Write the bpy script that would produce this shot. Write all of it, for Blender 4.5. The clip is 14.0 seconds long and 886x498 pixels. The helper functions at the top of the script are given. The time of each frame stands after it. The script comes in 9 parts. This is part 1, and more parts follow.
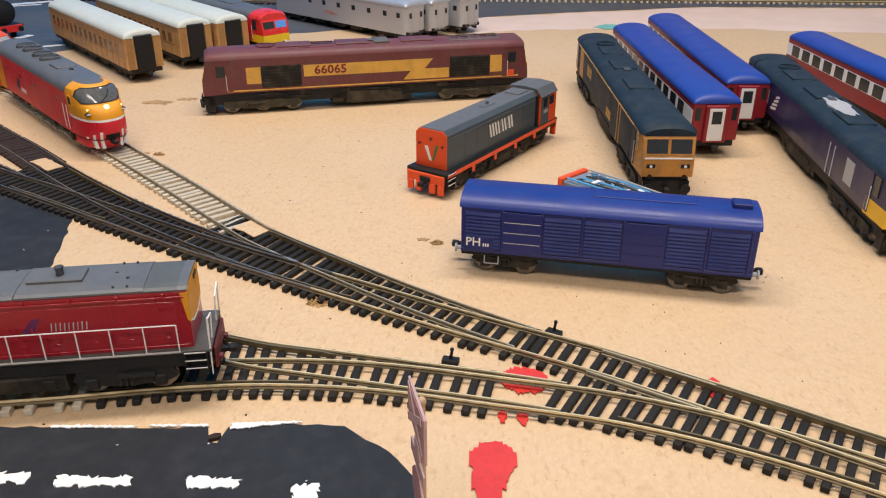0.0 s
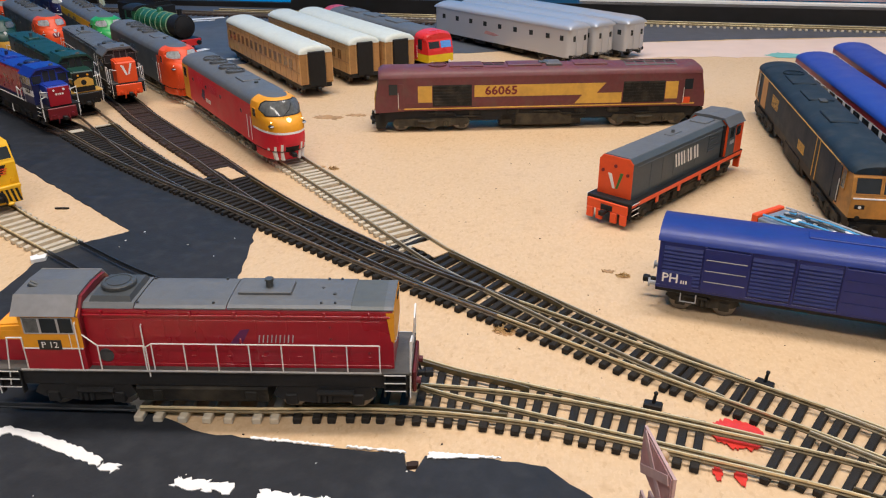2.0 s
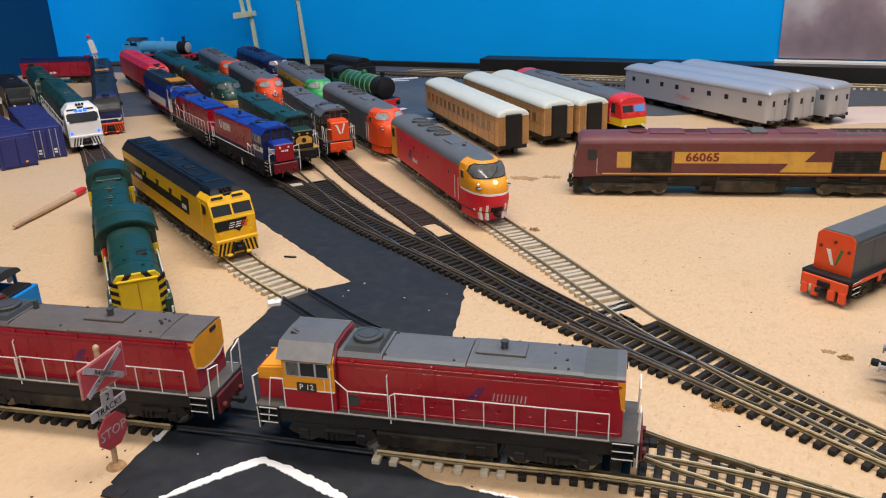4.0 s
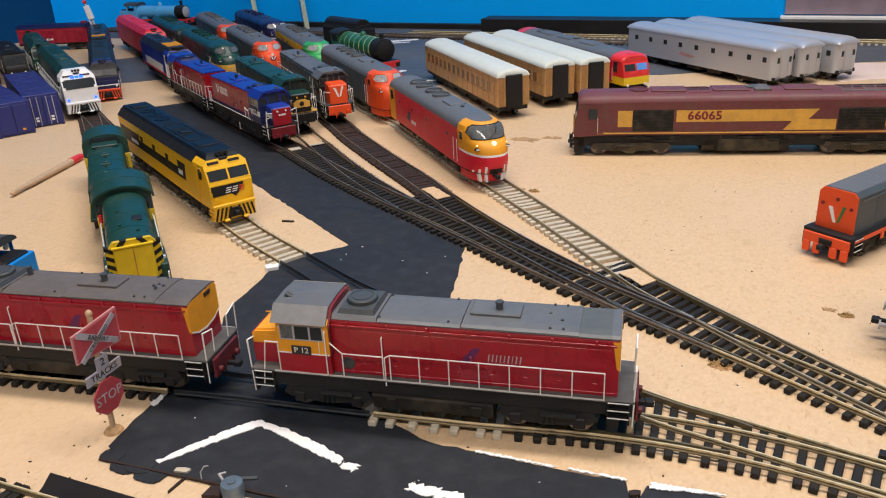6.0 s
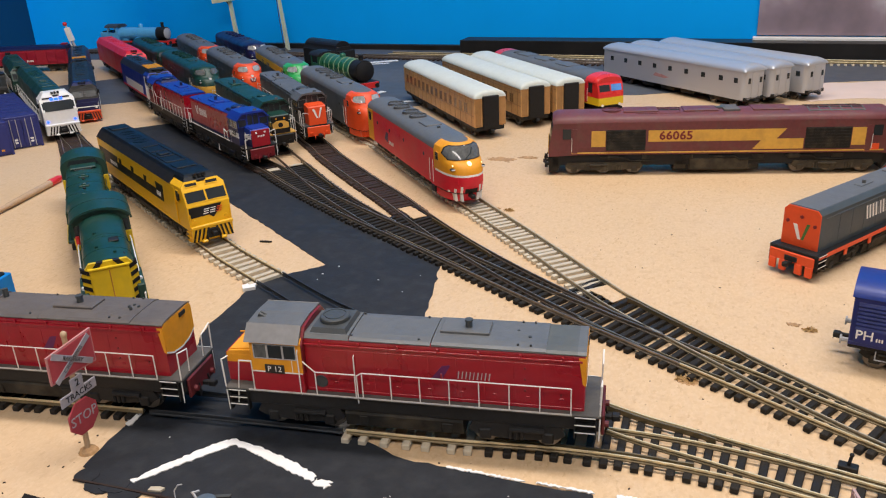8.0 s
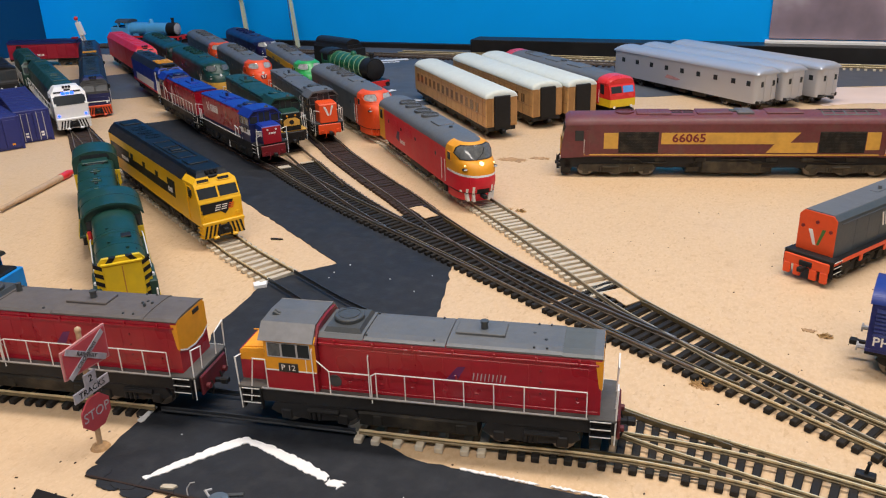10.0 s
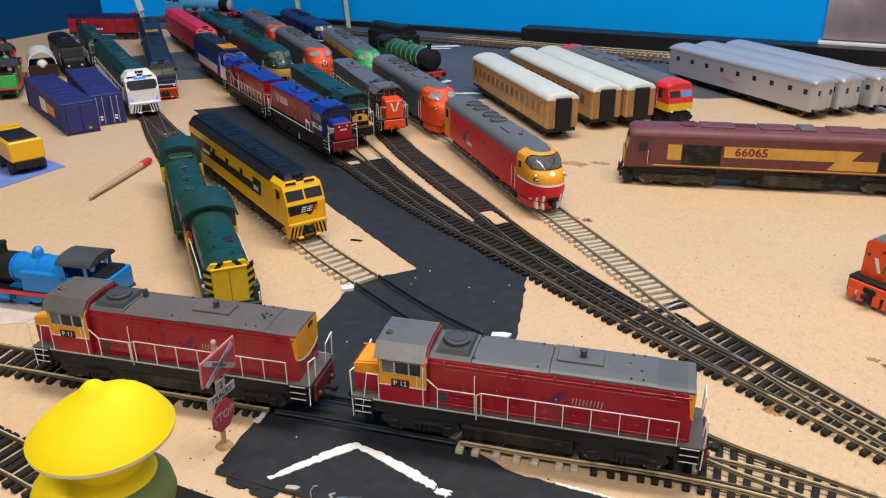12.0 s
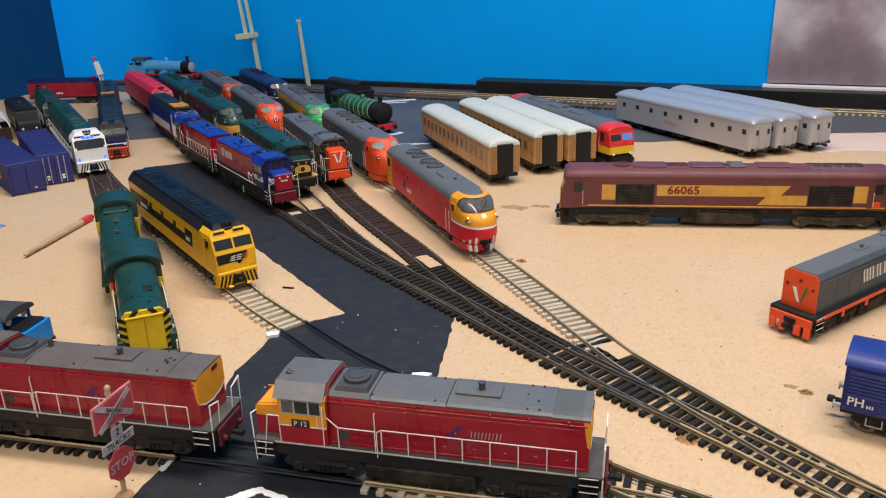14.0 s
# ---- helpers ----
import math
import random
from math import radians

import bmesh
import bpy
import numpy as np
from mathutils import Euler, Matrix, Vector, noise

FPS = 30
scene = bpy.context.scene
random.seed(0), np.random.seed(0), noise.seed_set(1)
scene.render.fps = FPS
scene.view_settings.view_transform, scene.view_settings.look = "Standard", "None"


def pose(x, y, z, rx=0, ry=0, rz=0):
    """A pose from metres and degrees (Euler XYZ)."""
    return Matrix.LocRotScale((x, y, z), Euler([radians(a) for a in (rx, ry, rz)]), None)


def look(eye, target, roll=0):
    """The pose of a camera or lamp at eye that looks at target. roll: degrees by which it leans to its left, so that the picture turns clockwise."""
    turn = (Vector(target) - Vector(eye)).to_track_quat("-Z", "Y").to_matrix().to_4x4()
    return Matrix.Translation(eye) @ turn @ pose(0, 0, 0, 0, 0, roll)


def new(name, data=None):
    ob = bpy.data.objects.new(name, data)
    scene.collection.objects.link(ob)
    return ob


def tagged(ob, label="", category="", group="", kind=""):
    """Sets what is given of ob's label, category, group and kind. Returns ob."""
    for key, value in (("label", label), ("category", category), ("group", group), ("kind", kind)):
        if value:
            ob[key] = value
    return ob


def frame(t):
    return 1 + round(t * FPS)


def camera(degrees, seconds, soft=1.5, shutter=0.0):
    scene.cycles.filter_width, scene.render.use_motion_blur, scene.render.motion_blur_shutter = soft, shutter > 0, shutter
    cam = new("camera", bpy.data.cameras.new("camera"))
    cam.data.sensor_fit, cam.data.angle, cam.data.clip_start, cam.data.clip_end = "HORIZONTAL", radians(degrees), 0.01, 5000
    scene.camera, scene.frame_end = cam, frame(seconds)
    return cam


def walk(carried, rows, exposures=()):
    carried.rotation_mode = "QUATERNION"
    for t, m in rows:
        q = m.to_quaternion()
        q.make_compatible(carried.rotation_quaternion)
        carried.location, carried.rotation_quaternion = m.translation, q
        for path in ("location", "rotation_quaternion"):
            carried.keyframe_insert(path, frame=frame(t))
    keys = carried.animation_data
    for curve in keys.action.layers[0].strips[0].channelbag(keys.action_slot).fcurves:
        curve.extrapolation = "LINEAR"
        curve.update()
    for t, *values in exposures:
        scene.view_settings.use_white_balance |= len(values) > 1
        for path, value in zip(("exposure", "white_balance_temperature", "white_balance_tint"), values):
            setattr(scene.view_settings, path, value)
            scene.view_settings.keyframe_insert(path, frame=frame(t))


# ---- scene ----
cam = camera(58.0, 14.0, 1.15)
PATH = [
    (0, (0.0322, 0.03006, 0.19162), (-0.03646, 1.82294, -0.69205), 0.028),
    (0.5, (-0.00159, 0.03518, 0.19502), (-0.319, 1.81913, -0.65161), -0.700),
    (1, (-0.00533, 0.0377, 0.1908), (-0.41639, 1.81134, -0.63698), -0.760),
    (1.5, (-0.00544, 0.03662, 0.19077), (-0.4063, 1.82051, -0.61981), -0.640),
    (2, (-0.00414, 0.04001, 0.18847), (-0.36611, 1.82068, -0.64711), -0.311),
    (2.5, (-0.00134, 0.03738, 0.19026), (-0.34884, 1.81944, -0.6485), -0.608),
    (3, (-0.00329, 0.03315, 0.19244), (-0.39636, 1.82452, -0.60539), -0.337),
    (3.5, (-0.02253, 0.02137, 0.20085), (-0.67016, 1.76718, -0.52902), -1.130),
    (3.7, (-0.0294, 0.01944, 0.20171), (-0.77075, 1.73652, -0.50685), -1.748),
    (6, (-0.02599, 0.02423, 0.1985), (-0.77582, 1.70046, -0.59395), -2.820),
    (6.5, (-0.01942, 0.02214, 0.19985), (-0.75456, 1.71208, -0.57712), -2.945),
    (7, (-0.01689, 0.02193, 0.20049), (-0.73263, 1.72915, -0.55656), -2.923),
    (7.5, (-0.01742, 0.0204, 0.20159), (-0.73398, 1.73013, -0.54901), -2.796),
    (9.8, (-0.02212, 0.02032, 0.20055), (-0.75108, 1.72062, -0.55943), -2.217),
    (10, (-0.02319, 0.02035, 0.20147), (-0.75212, 1.72366, -0.55177), -2.027),
    (10.5, (-0.02481, 0.01961, 0.20201), (-0.75609, 1.7257, -0.54264), -1.947),
    (11, (-0.0291, 0.01201, 0.20832), (-0.75642, 1.70443, -0.57061), -2.507),
    (11.5, (-0.05219, -0.02188, 0.25315), (-0.79563, 1.64054, -0.57367), -0.901),
    (12, (-0.05117, -0.00782, 0.23789), (-0.8157, 1.6457, -0.58756), -0.418),
    (12.5, (-0.05236, -0.00513, 0.23378), (-0.80843, 1.64551, -0.60512), -0.404),
    (13, (-0.04284, 0.00608, 0.22364), (-0.7642, 1.66449, -0.63036), -0.369),
    (13.5, (-0.02926, 0.01172, 0.21277), (-0.73074, 1.69859, -0.60113), -0.463),
    (14, (-0.01308, 0.00416, 0.22867), (-0.76457, 1.7222, -0.46673), -1.808),
]
walk(cam, [(t, look(eye, target, roll)) for t, eye, target, roll in PATH])

# ---- world and lamps ----
world = bpy.data.worlds.new("room_air")
world.use_nodes = True
scene.world = world
world.node_tree.nodes["Background"].inputs[0].default_value = (0.9, 0.95, 1.0, 1)
world.node_tree.nodes["Background"].inputs[1].default_value = 0.015


def ceiling_lamp(name, x, y, z, wide, deep, watts, turn=0.0):
    lamp = bpy.data.lights.new(name, "AREA")
    lamp.shape, lamp.size, lamp.size_y = "RECTANGLE", wide, deep
    lamp.energy, lamp.color = watts, (1.0, 0.912, 0.845)
    ob = new(name, lamp)
    ob.matrix_world = pose(x, y, z, 0, 0, turn)
    return ob


ceiling_lamp("tube_lamp", 0.15, -0.55, 1.44, 1.3, 0.14, 17.0, 4)
ceiling_lamp("tube_lamp", -0.05, 0.56, 1.44, 1.3, 0.14, 23.0, 4)

# ---- materials ----
MM = 0.001


def shader(name, rgb, rough=0.5, metal=0.0, vary=0.12, scale=350.0, bump=0.0, bump_scale=900.0, dirt=0.0, dirt_rgb=(0.10, 0.08, 0.06), coat=0.0, spec=0.5):
    """A paint, plastic or metal with fine grain, broad unevenness and optional grime."""
    m = bpy.data.materials.new(name)
    m.use_nodes = True
    nt = m.node_tree
    b = nt.nodes["Principled BSDF"]
    tc = nt.nodes.new("ShaderNodeTexCoord")
    fine = nt.nodes.new("ShaderNodeTexNoise")
    fine.inputs["Scale"].default_value, fine.inputs["Detail"].default_value = scale, 4.0
    wide = nt.nodes.new("ShaderNodeTexNoise")
    wide.inputs["Scale"].default_value, wide.inputs["Detail"].default_value = scale * 0.13, 3.0
    for n in (fine, wide):
        nt.links.new(tc.outputs["Object"], n.inputs["Vector"])
    add = nt.nodes.new("ShaderNodeMath")
    add.operation = "ADD"
    nt.links.new(fine.outputs["Fac"], add.inputs[0])
    nt.links.new(wide.outputs["Fac"], add.inputs[1])
    ramp = nt.nodes.new("ShaderNodeMapRange")
    ramp.inputs["From Min"].default_value, ramp.inputs["From Max"].default_value = 0.6, 1.4
    ramp.inputs["To Min"].default_value, ramp.inputs["To Max"].default_value = 1.0 - vary, 1.0 + vary
    nt.links.new(add.outputs[0], ramp.inputs["Value"])
    tint = nt.nodes.new("ShaderNodeMix")
    tint.data_type, tint.blend_type = "RGBA", "MULTIPLY"
    tint.inputs["Factor"].default_value = 1.0
    tint.inputs["A"].default_value = (*rgb, 1)
    nt.links.new(ramp.outputs[0], tint.inputs["B"])
    out = tint.outputs["Result"]
    if dirt:
        spot = nt.nodes.new("ShaderNodeTexNoise")
        spot.inputs["Scale"].default_value, spot.inputs["Detail"].default_value = 110.0, 6.0
        nt.links.new(tc.outputs["Object"], spot.inputs["Vector"])
        lim = nt.nodes.new("ShaderNodeMapRange")
        lim.inputs["From Min"].default_value, lim.inputs["From Max"].default_value = 0.48, 0.72
        lim.inputs["To Max"].default_value = dirt
        nt.links.new(spot.outputs["Fac"], lim.inputs["Value"])
        mix = nt.nodes.new("ShaderNodeMix")
        mix.data_type = "RGBA"
        mix.inputs["B"].default_value = (*dirt_rgb, 1)
        nt.links.new(lim.outputs[0], mix.inputs["Factor"])
        nt.links.new(out, mix.inputs["A"])
        out = mix.outputs["Result"]
    nt.links.new(out, b.inputs["Base Color"])
    rr = nt.nodes.new("ShaderNodeMapRange")
    rr.inputs["From Min"].default_value, rr.inputs["From Max"].default_value = 0.3, 0.7
    rr.inputs["To Min"].default_value, rr.inputs["To Max"].default_value = max(rough - 0.08, 0.03), min(rough + 0.1, 1.0)
    nt.links.new(wide.outputs["Fac"], rr.inputs["Value"])
    nt.links.new(rr.outputs[0], b.inputs["Roughness"])
    b.inputs["Metallic"].default_value = metal
    b.inputs["Specular IOR Level"].default_value = spec
    if coat:
        b.inputs["Coat Weight"].default_value = coat
        b.inputs["Coat Roughness"].default_value = 0.2
    if bump:
        bm_noise = nt.nodes.new("ShaderNodeTexNoise")
        bm_noise.inputs["Scale"].default_value, bm_noise.inputs["Detail"].default_value = bump_scale, 3.0
        nt.links.new(tc.outputs["Object"], bm_noise.inputs["Vector"])
        bn = nt.nodes.new("ShaderNodeBump")
        bn.inputs["Strength"].default_value, bn.inputs["Distance"].default_value = bump, 0.0005
        nt.links.new(bm_noise.outputs["Fac"], bn.inputs["Height"])
        nt.links.new(bn.outputs[0], b.inputs["Normal"])
    return m


def chipboard_shader(name="chipboard"):
    """Pressed wood flakes: short fibres in sand tones, with a few dark specks and broad stains."""
    m = bpy.data.materials.new(name)
    m.use_nodes = True
    nt = m.node_tree
    b = nt.nodes["Principled BSDF"]
    tc = nt.nodes.new("ShaderNodeTexCoord")

    def noise_node(scale, detail, stretch=(1, 1, 1), rough=0.5):
        mp = nt.nodes.new("ShaderNodeMapping")
        mp.inputs["Scale"].default_value = stretch
        nt.links.new(tc.outputs["Object"], mp.inputs["Vector"])
        n = nt.nodes.new("ShaderNodeTexNoise")
        n.inputs["Scale"].default_value, n.inputs["Detail"].default_value, n.inputs["Roughness"].default_value = scale, detail, rough
        nt.links.new(mp.outputs[0], n.inputs["Vector"])
        return n.outputs["Fac"]

    def mixed(a, bcol, fac, lo, hi, top=1.0):
        r = nt.nodes.new("ShaderNodeMapRange")
        r.inputs["From Min"].default_value, r.inputs["From Max"].default_value, r.inputs["To Max"].default_value = lo, hi, top
        nt.links.new(fac, r.inputs["Value"])
        x = nt.nodes.new("ShaderNodeMix")
        x.data_type = "RGBA"
        nt.links.new(r.outputs[0], x.inputs["Factor"])
        if isinstance(a, tuple):
            x.inputs["A"].default_value = (*a, 1)
        else:
            nt.links.new(a, x.inputs["A"])
        x.inputs["B"].default_value = (*bcol, 1)
        return x.outputs["Result"]

    def flake_node(scale, turn, stretch):
        """Random tone per flattened flake, turned in the plane."""
        mp = nt.nodes.new("ShaderNodeMapping")
        mp.inputs["Rotation"].default_value = (0, 0, radians(turn))
        mp.inputs["Scale"].default_value = (1.0, stretch, 1.0)
        wob = nt.nodes.new("ShaderNodeTexNoise")
        wob.inputs["Scale"].default_value, wob.inputs["Detail"].default_value = scale * 0.6, 2.0
        push = nt.nodes.new("ShaderNodeVectorMath")
        push.operation = "MULTIPLY_ADD"
        push.inputs[1].default_value = (0.0022, 0.0022, 0.0)
        nt.links.new(tc.outputs["Object"], wob.inputs["Vector"])
        nt.links.new(wob.outputs["Color"], push.inputs[0])
        nt.links.new(tc.outputs["Object"], push.inputs[2])
        nt.links.new(push.outputs[0], mp.inputs["Vector"])
        v = nt.nodes.new("ShaderNodeTexVoronoi")
        v.voronoi_dimensions = "2D"
        v.inputs["Scale"].default_value = scale
        nt.links.new(mp.outputs[0], v.inputs["Vector"])
        sep = nt.nodes.new("ShaderNodeSeparateColor")
        nt.links.new(v.outputs["Color"], sep.inputs[0])
        return sep.outputs[0]

    flake_a = flake_node(1050, 24, 0.5)
    c = mixed((0.605, 0.427, 0.251), (0.645, 0.466, 0.283), flake_a, 0.2, 0.9)
    c = mixed(c, (0.57, 0.39, 0.22), flake_node(800, -52, 0.5), 0.62, 1.0, 0.5)
    c = mixed(c, (0.46, 0.29, 0.15), flake_node(900, 81, 0.4), 0.93, 0.99, 0.5)
    c = mixed(c, (0.20, 0.115, 0.055), noise_node(520, 2), 0.70, 0.76, 0.7)
    c = mixed(c, (0.60, 0.405, 0.23), noise_node(1500, 2), 0.45, 0.70, 0.35)
    c = mixed(c, (0.52, 0.35, 0.19), noise_node(7, 5), 0.50, 0.78, 0.30)
    c = mixed(c, (0.50, 0.325, 0.175), noise_node(240, 5, (1, 1, 1), 0.62), 0.52, 0.80, 0.55)
    c = mixed(c, (0.46, 0.29, 0.155), noise_node(60, 5, (1, 1, 1), 0.65), 0.56, 0.78, 0.50)
    c = mixed(c, (0.64, 0.505, 0.37), noise_node(3.1, 2), 0.5, 0.8, 0.40)
    relief = noise_node(900, 3)
    nt.links.new(c, b.inputs["Base Color"])
    b.inputs["Roughness"].default_value = 0.62
    bn = nt.nodes.new("ShaderNodeBump")
    bn.inputs["Strength"].default_value, bn.inputs["Distance"].default_value = 0.16, 0.0004
    nt.links.new(relief, bn.inputs["Height"])
    nt.links.new(bn.outputs[0], b.inputs["Normal"])
    return m


def glow(name, rgb, strength):
    m = bpy.data.materials.new(name)
    m.use_nodes = True
    b = m.node_tree.nodes["Principled BSDF"]
    b.inputs["Base Color"].default_value = (*rgb, 1)
    b.inputs["Emission Color"].default_value = (*rgb, 1)
    b.inputs["Emission Strength"].default_value = strength
    return m


CHIP = chipboard_shader()
ROADBLACK = shader("black_board_paint", (0.0195, 0.0222, 0.028), 0.66, vary=0.25, scale=160, bump=0.2, bump_scale=700, dirt=0.12, dirt_rgb=(0.10, 0.105, 0.11), spec=0.22)
GREYBOARD = shader("grey_board_paint", (0.075, 0.083, 0.098), 0.6, vary=0.25, scale=60, bump=0.15, dirt=0.25, dirt_rgb=(0.05, 0.052, 0.055))
WHITEPAINT = shader("white_brush_paint", (0.80, 0.80, 0.79), 0.5, vary=0.06, bump=0.5, bump_scale=500)
REDPAINT = shader("red_brush_paint", (0.62, 0.035, 0.026), 0.4, vary=0.15, bump=0.4, bump_scale=600)
PALEPAINT = shader("pale_pink_board", (0.76, 0.59, 0.50), 0.45, vary=0.1, scale=30, bump=0.1)
WORNWHITE = shader("worn_white_board", (0.66, 0.58, 0.50), 0.6, vary=0.2, scale=120, dirt=0.4, dirt_rgb=(0.45, 0.33, 0.21))
TEALPAINT = shader("teal_paint_spot", (0.16, 0.45, 0.42), 0.5, vary=0.2, scale=90)
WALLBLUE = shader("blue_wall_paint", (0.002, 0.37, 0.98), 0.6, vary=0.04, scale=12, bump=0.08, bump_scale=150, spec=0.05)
# Dark navy holds the shade of the left wall in its colour.
WALLSHADE = shader("shaded_wall_paint", (0.003, 0.055, 0.16), 0.6, vary=0.06, scale=12, bump=0.08, bump_scale=150, spec=0.1)
ROOMWHITE = shader("room_white", (0.82, 0.82, 0.81), 0.8, vary=0.04, scale=10)
CARPET = shader("floor_carpet", (0.16, 0.14, 0.13), 0.95, vary=0.2, scale=80, bump=0.4)
STEELRAIL = shader("brassy_rail", (0.165, 0.125, 0.065), 0.4, 0.35, vary=0.3, scale=140)
# Pale gold base puts the rail heads' highlights into the colour.
RAILHEAD = shader("highlit_nickel_rail_head", (0.70, 0.58, 0.35), 0.27, 0.25, vary=0.2, scale=90)
# Grey-brown base stands in for rails that reflect less at this angle.
GREYRAIL = shader("glintless_grey_rail", (0.13, 0.108, 0.082), 0.45, 0.3, vary=0.3, scale=140)
KHAKIRAIL = shader("khaki_rail", (0.25, 0.205, 0.13), 0.45, 0.3, vary=0.25, scale=140)
KHAKIHEAD = shader("khaki_rail_head", (0.50, 0.43, 0.30), 0.35, 0.3, vary=0.2, scale=90)
# Serves worn rails and the run greyed for its weaker reflection.
DULLHEAD = shader("worn_glintless_rail_head", (0.34, 0.29, 0.24), 0.35, 0.7, vary=0.3, scale=90)
DARKRAIL = shader("weathered_rail", (0.15, 0.115, 0.09), 0.45, 0.4, vary=0.25, scale=140)
BLACKSLEEPER = shader("black_plastic_sleeper", (0.0175, 0.0155, 0.014), 0.6, vary=0.3, scale=260, bump=0.4, bump_scale=1400, spec=0.22)
BROWNSLEEPER = shader("brown_plastic_sleeper", (0.034, 0.021, 0.017), 0.6, vary=0.3, scale=260, bump=0.4, bump_scale=1400, spec=0.22)
PALESLEEPER = shader("concrete_grey_sleeper", (0.50, 0.44, 0.34), 0.6, vary=0.15, scale=260, bump=0.3, bump_scale=1400)
BLACKPLASTIC = shader("black_plastic", (0.0165, 0.0165, 0.0175), 0.5, vary=0.25, bump=0.2, spec=0.22)
GRIMYBLACK = shader("grimy_black", (0.018, 0.017, 0.015), 0.6, vary=0.35, bump=0.3, dirt=0.6, dirt_rgb=(0.085, 0.07, 0.05), spec=0.22)
TRUCKBROWN = shader("dusty_brown_truck", (0.045, 0.038, 0.028), 0.7, vary=0.3, bump=0.3, dirt=0.6, dirt_rgb=(0.12, 0.10, 0.065), spec=0.22)
GRILLEGREEN = shader("grey_green_grille", (0.10, 0.115, 0.10), 0.6, vary=0.25)
WHEELSTEEL = shader("wheel_steel", (0.22, 0.20, 0.18), 0.35, 0.9, vary=0.2)
WHITERAIL = shader("white_handrail", (0.78, 0.77, 0.74), 0.4, vary=0.06)
PLATE = shader("black_number_plate", (0.02, 0.02, 0.02), 0.3)
LETTER = shader("white_lettering", (0.82, 0.80, 0.76), 0.4, vary=0.05)
GLASS = shader("tinted_cab_glass", (0.025, 0.03, 0.034), 0.16, vary=0.1, spec=0.35)
PALEGLASS = shader("pale_cab_glass", (0.11, 0.115, 0.115), 0.1, vary=0.4, scale=500)
# Whitish mottled base puts the windscreens' reflections into the glass colour.
SHEENGLASS = shader("pale_reflection_glass", (0.30, 0.31, 0.31), 0.15, vary=0.55, scale=420)
# The blue wall's reflection, put into the pane's own colour.
BLUESHEEN = shader("blue_reflection_glass", (0.10, 0.30, 0.75), 0.1, vary=0.2)
VRED = shader("carmine_red", (0.325, 0.0065, 0.018), 0.32, vary=0.12, bump=0.10, coat=0.25, dirt=0.10, dirt_rgb=(0.14, 0.008, 0.012))
SILLGREY = shader("sill_pale_grey", (0.52, 0.51, 0.49), 0.5, vary=0.15, dirt=0.3, dirt_rgb=(0.2, 0.19, 0.17))
WALKGREY = shader("dusty_walkway_grey", (0.085, 0.08, 0.072), 0.65, vary=0.25, dirt=0.3, dirt_rgb=(0.14, 0.13, 0.115), bump=0.3)
HATCHGREY = shader("green_grey_hatch", (0.085, 0.093, 0.09), 0.55, vary=0.12, bump=0.15)
VRED2 = shader("bright_red", (0.67, 0.012, 0.033), 0.42, vary=0.1, bump=0.08)
COACHRED = shader("coach_red", (0.26, 0.010, 0.020), 0.4, vary=0.12, bump=0.06)
BEAMRED = shader("grimy_beam_red", (0.11, 0.010, 0.014), 0.5, vary=0.3, dirt=0.5, dirt_rgb=(0.03, 0.012, 0.012))
VDARKRED = shader("dark_red", (0.17, 0.012, 0.018), 0.4, vary=0.12)
VGREY = shader("roof_grey", (0.108, 0.114, 0.12), 0.5, vary=0.14, bump=0.2, dirt=0.18, dirt_rgb=(0.17, 0.165, 0.16))
VDGREY = shader("dark_grey", (0.05, 0.056, 0.06), 0.5, vary=0.15, bump=0.2)
MIDGREY = shader("cab_grey", (0.20, 0.20, 0.205), 0.5, vary=0.15, dirt=0.15, dirt_rgb=(0.10, 0.095, 0.09))
BROWNGREY = shader("sooty_grey", (0.105, 0.092, 0.086), 0.55, vary=0.2, bump=0.2, dirt=0.2, dirt_rgb=(0.15, 0.135, 0.125))
VLGREY = shader("light_grey", (0.40, 0.40, 0.41), 0.45, vary=0.1)
VYELLOW = shader("golden_yellow", (0.76, 0.32, 0.012), 0.52, vary=0.1, dirt=0.12, dirt_rgb=(0.42, 0.17, 0.02))
VORANGE = shader("signal_orange", (0.76, 0.078, 0.014), 0.45, vary=0.08)
VBLUE = shader("royal_blue", (0.009, 0.036, 0.29), 0.4, vary=0.12, bump=0.12)
NAVY = shader("navy_blue", (0.010, 0.014, 0.075), 0.38, vary=0.12, bump=0.1)
VANBLUE = shader("van_blue", (0.007, 0.017, 0.145), 0.34, vary=0.14, bump=0.15)
ROOFBLUE = shader("carriage_roof_blue", (0.012, 0.048, 0.30), 0.42, vary=0.1, bump=0.12)
SLATEBLUE = shader("dark_slate_blue", (0.011, 0.024, 0.038), 0.62, vary=0.2, bump=0.15, dirt=0.2, dirt_rgb=(0.09, 0.09, 0.085), spec=0.25)
MAROON = shader("maroon", (0.138, 0.034, 0.037), 0.5, vary=0.2, bump=0.15, dirt=0.42, dirt_rgb=(0.12, 0.08, 0.06))
SSRROOF = shader("blue_black_roof", (0.005, 0.007, 0.010), 0.46, vary=0.3, bump=0.15, dirt=0.12, dirt_rgb=(0.02, 0.03, 0.04), spec=0.2)
PLUM = shader("plum_flash", (0.115, 0.011, 0.085), 0.4, vary=0.15)
GOLD = shader("gold_band", (0.64, 0.36, 0.06), 0.5, vary=0.12, dirt=0.3, dirt_rgb=(0.25, 0.14, 0.05))
RUSTYGOLD = shader("rusty_gold", (0.50, 0.22, 0.04), 0.5, vary=0.2, dirt=0.5, dirt_rgb=(0.12, 0.07, 0.03))
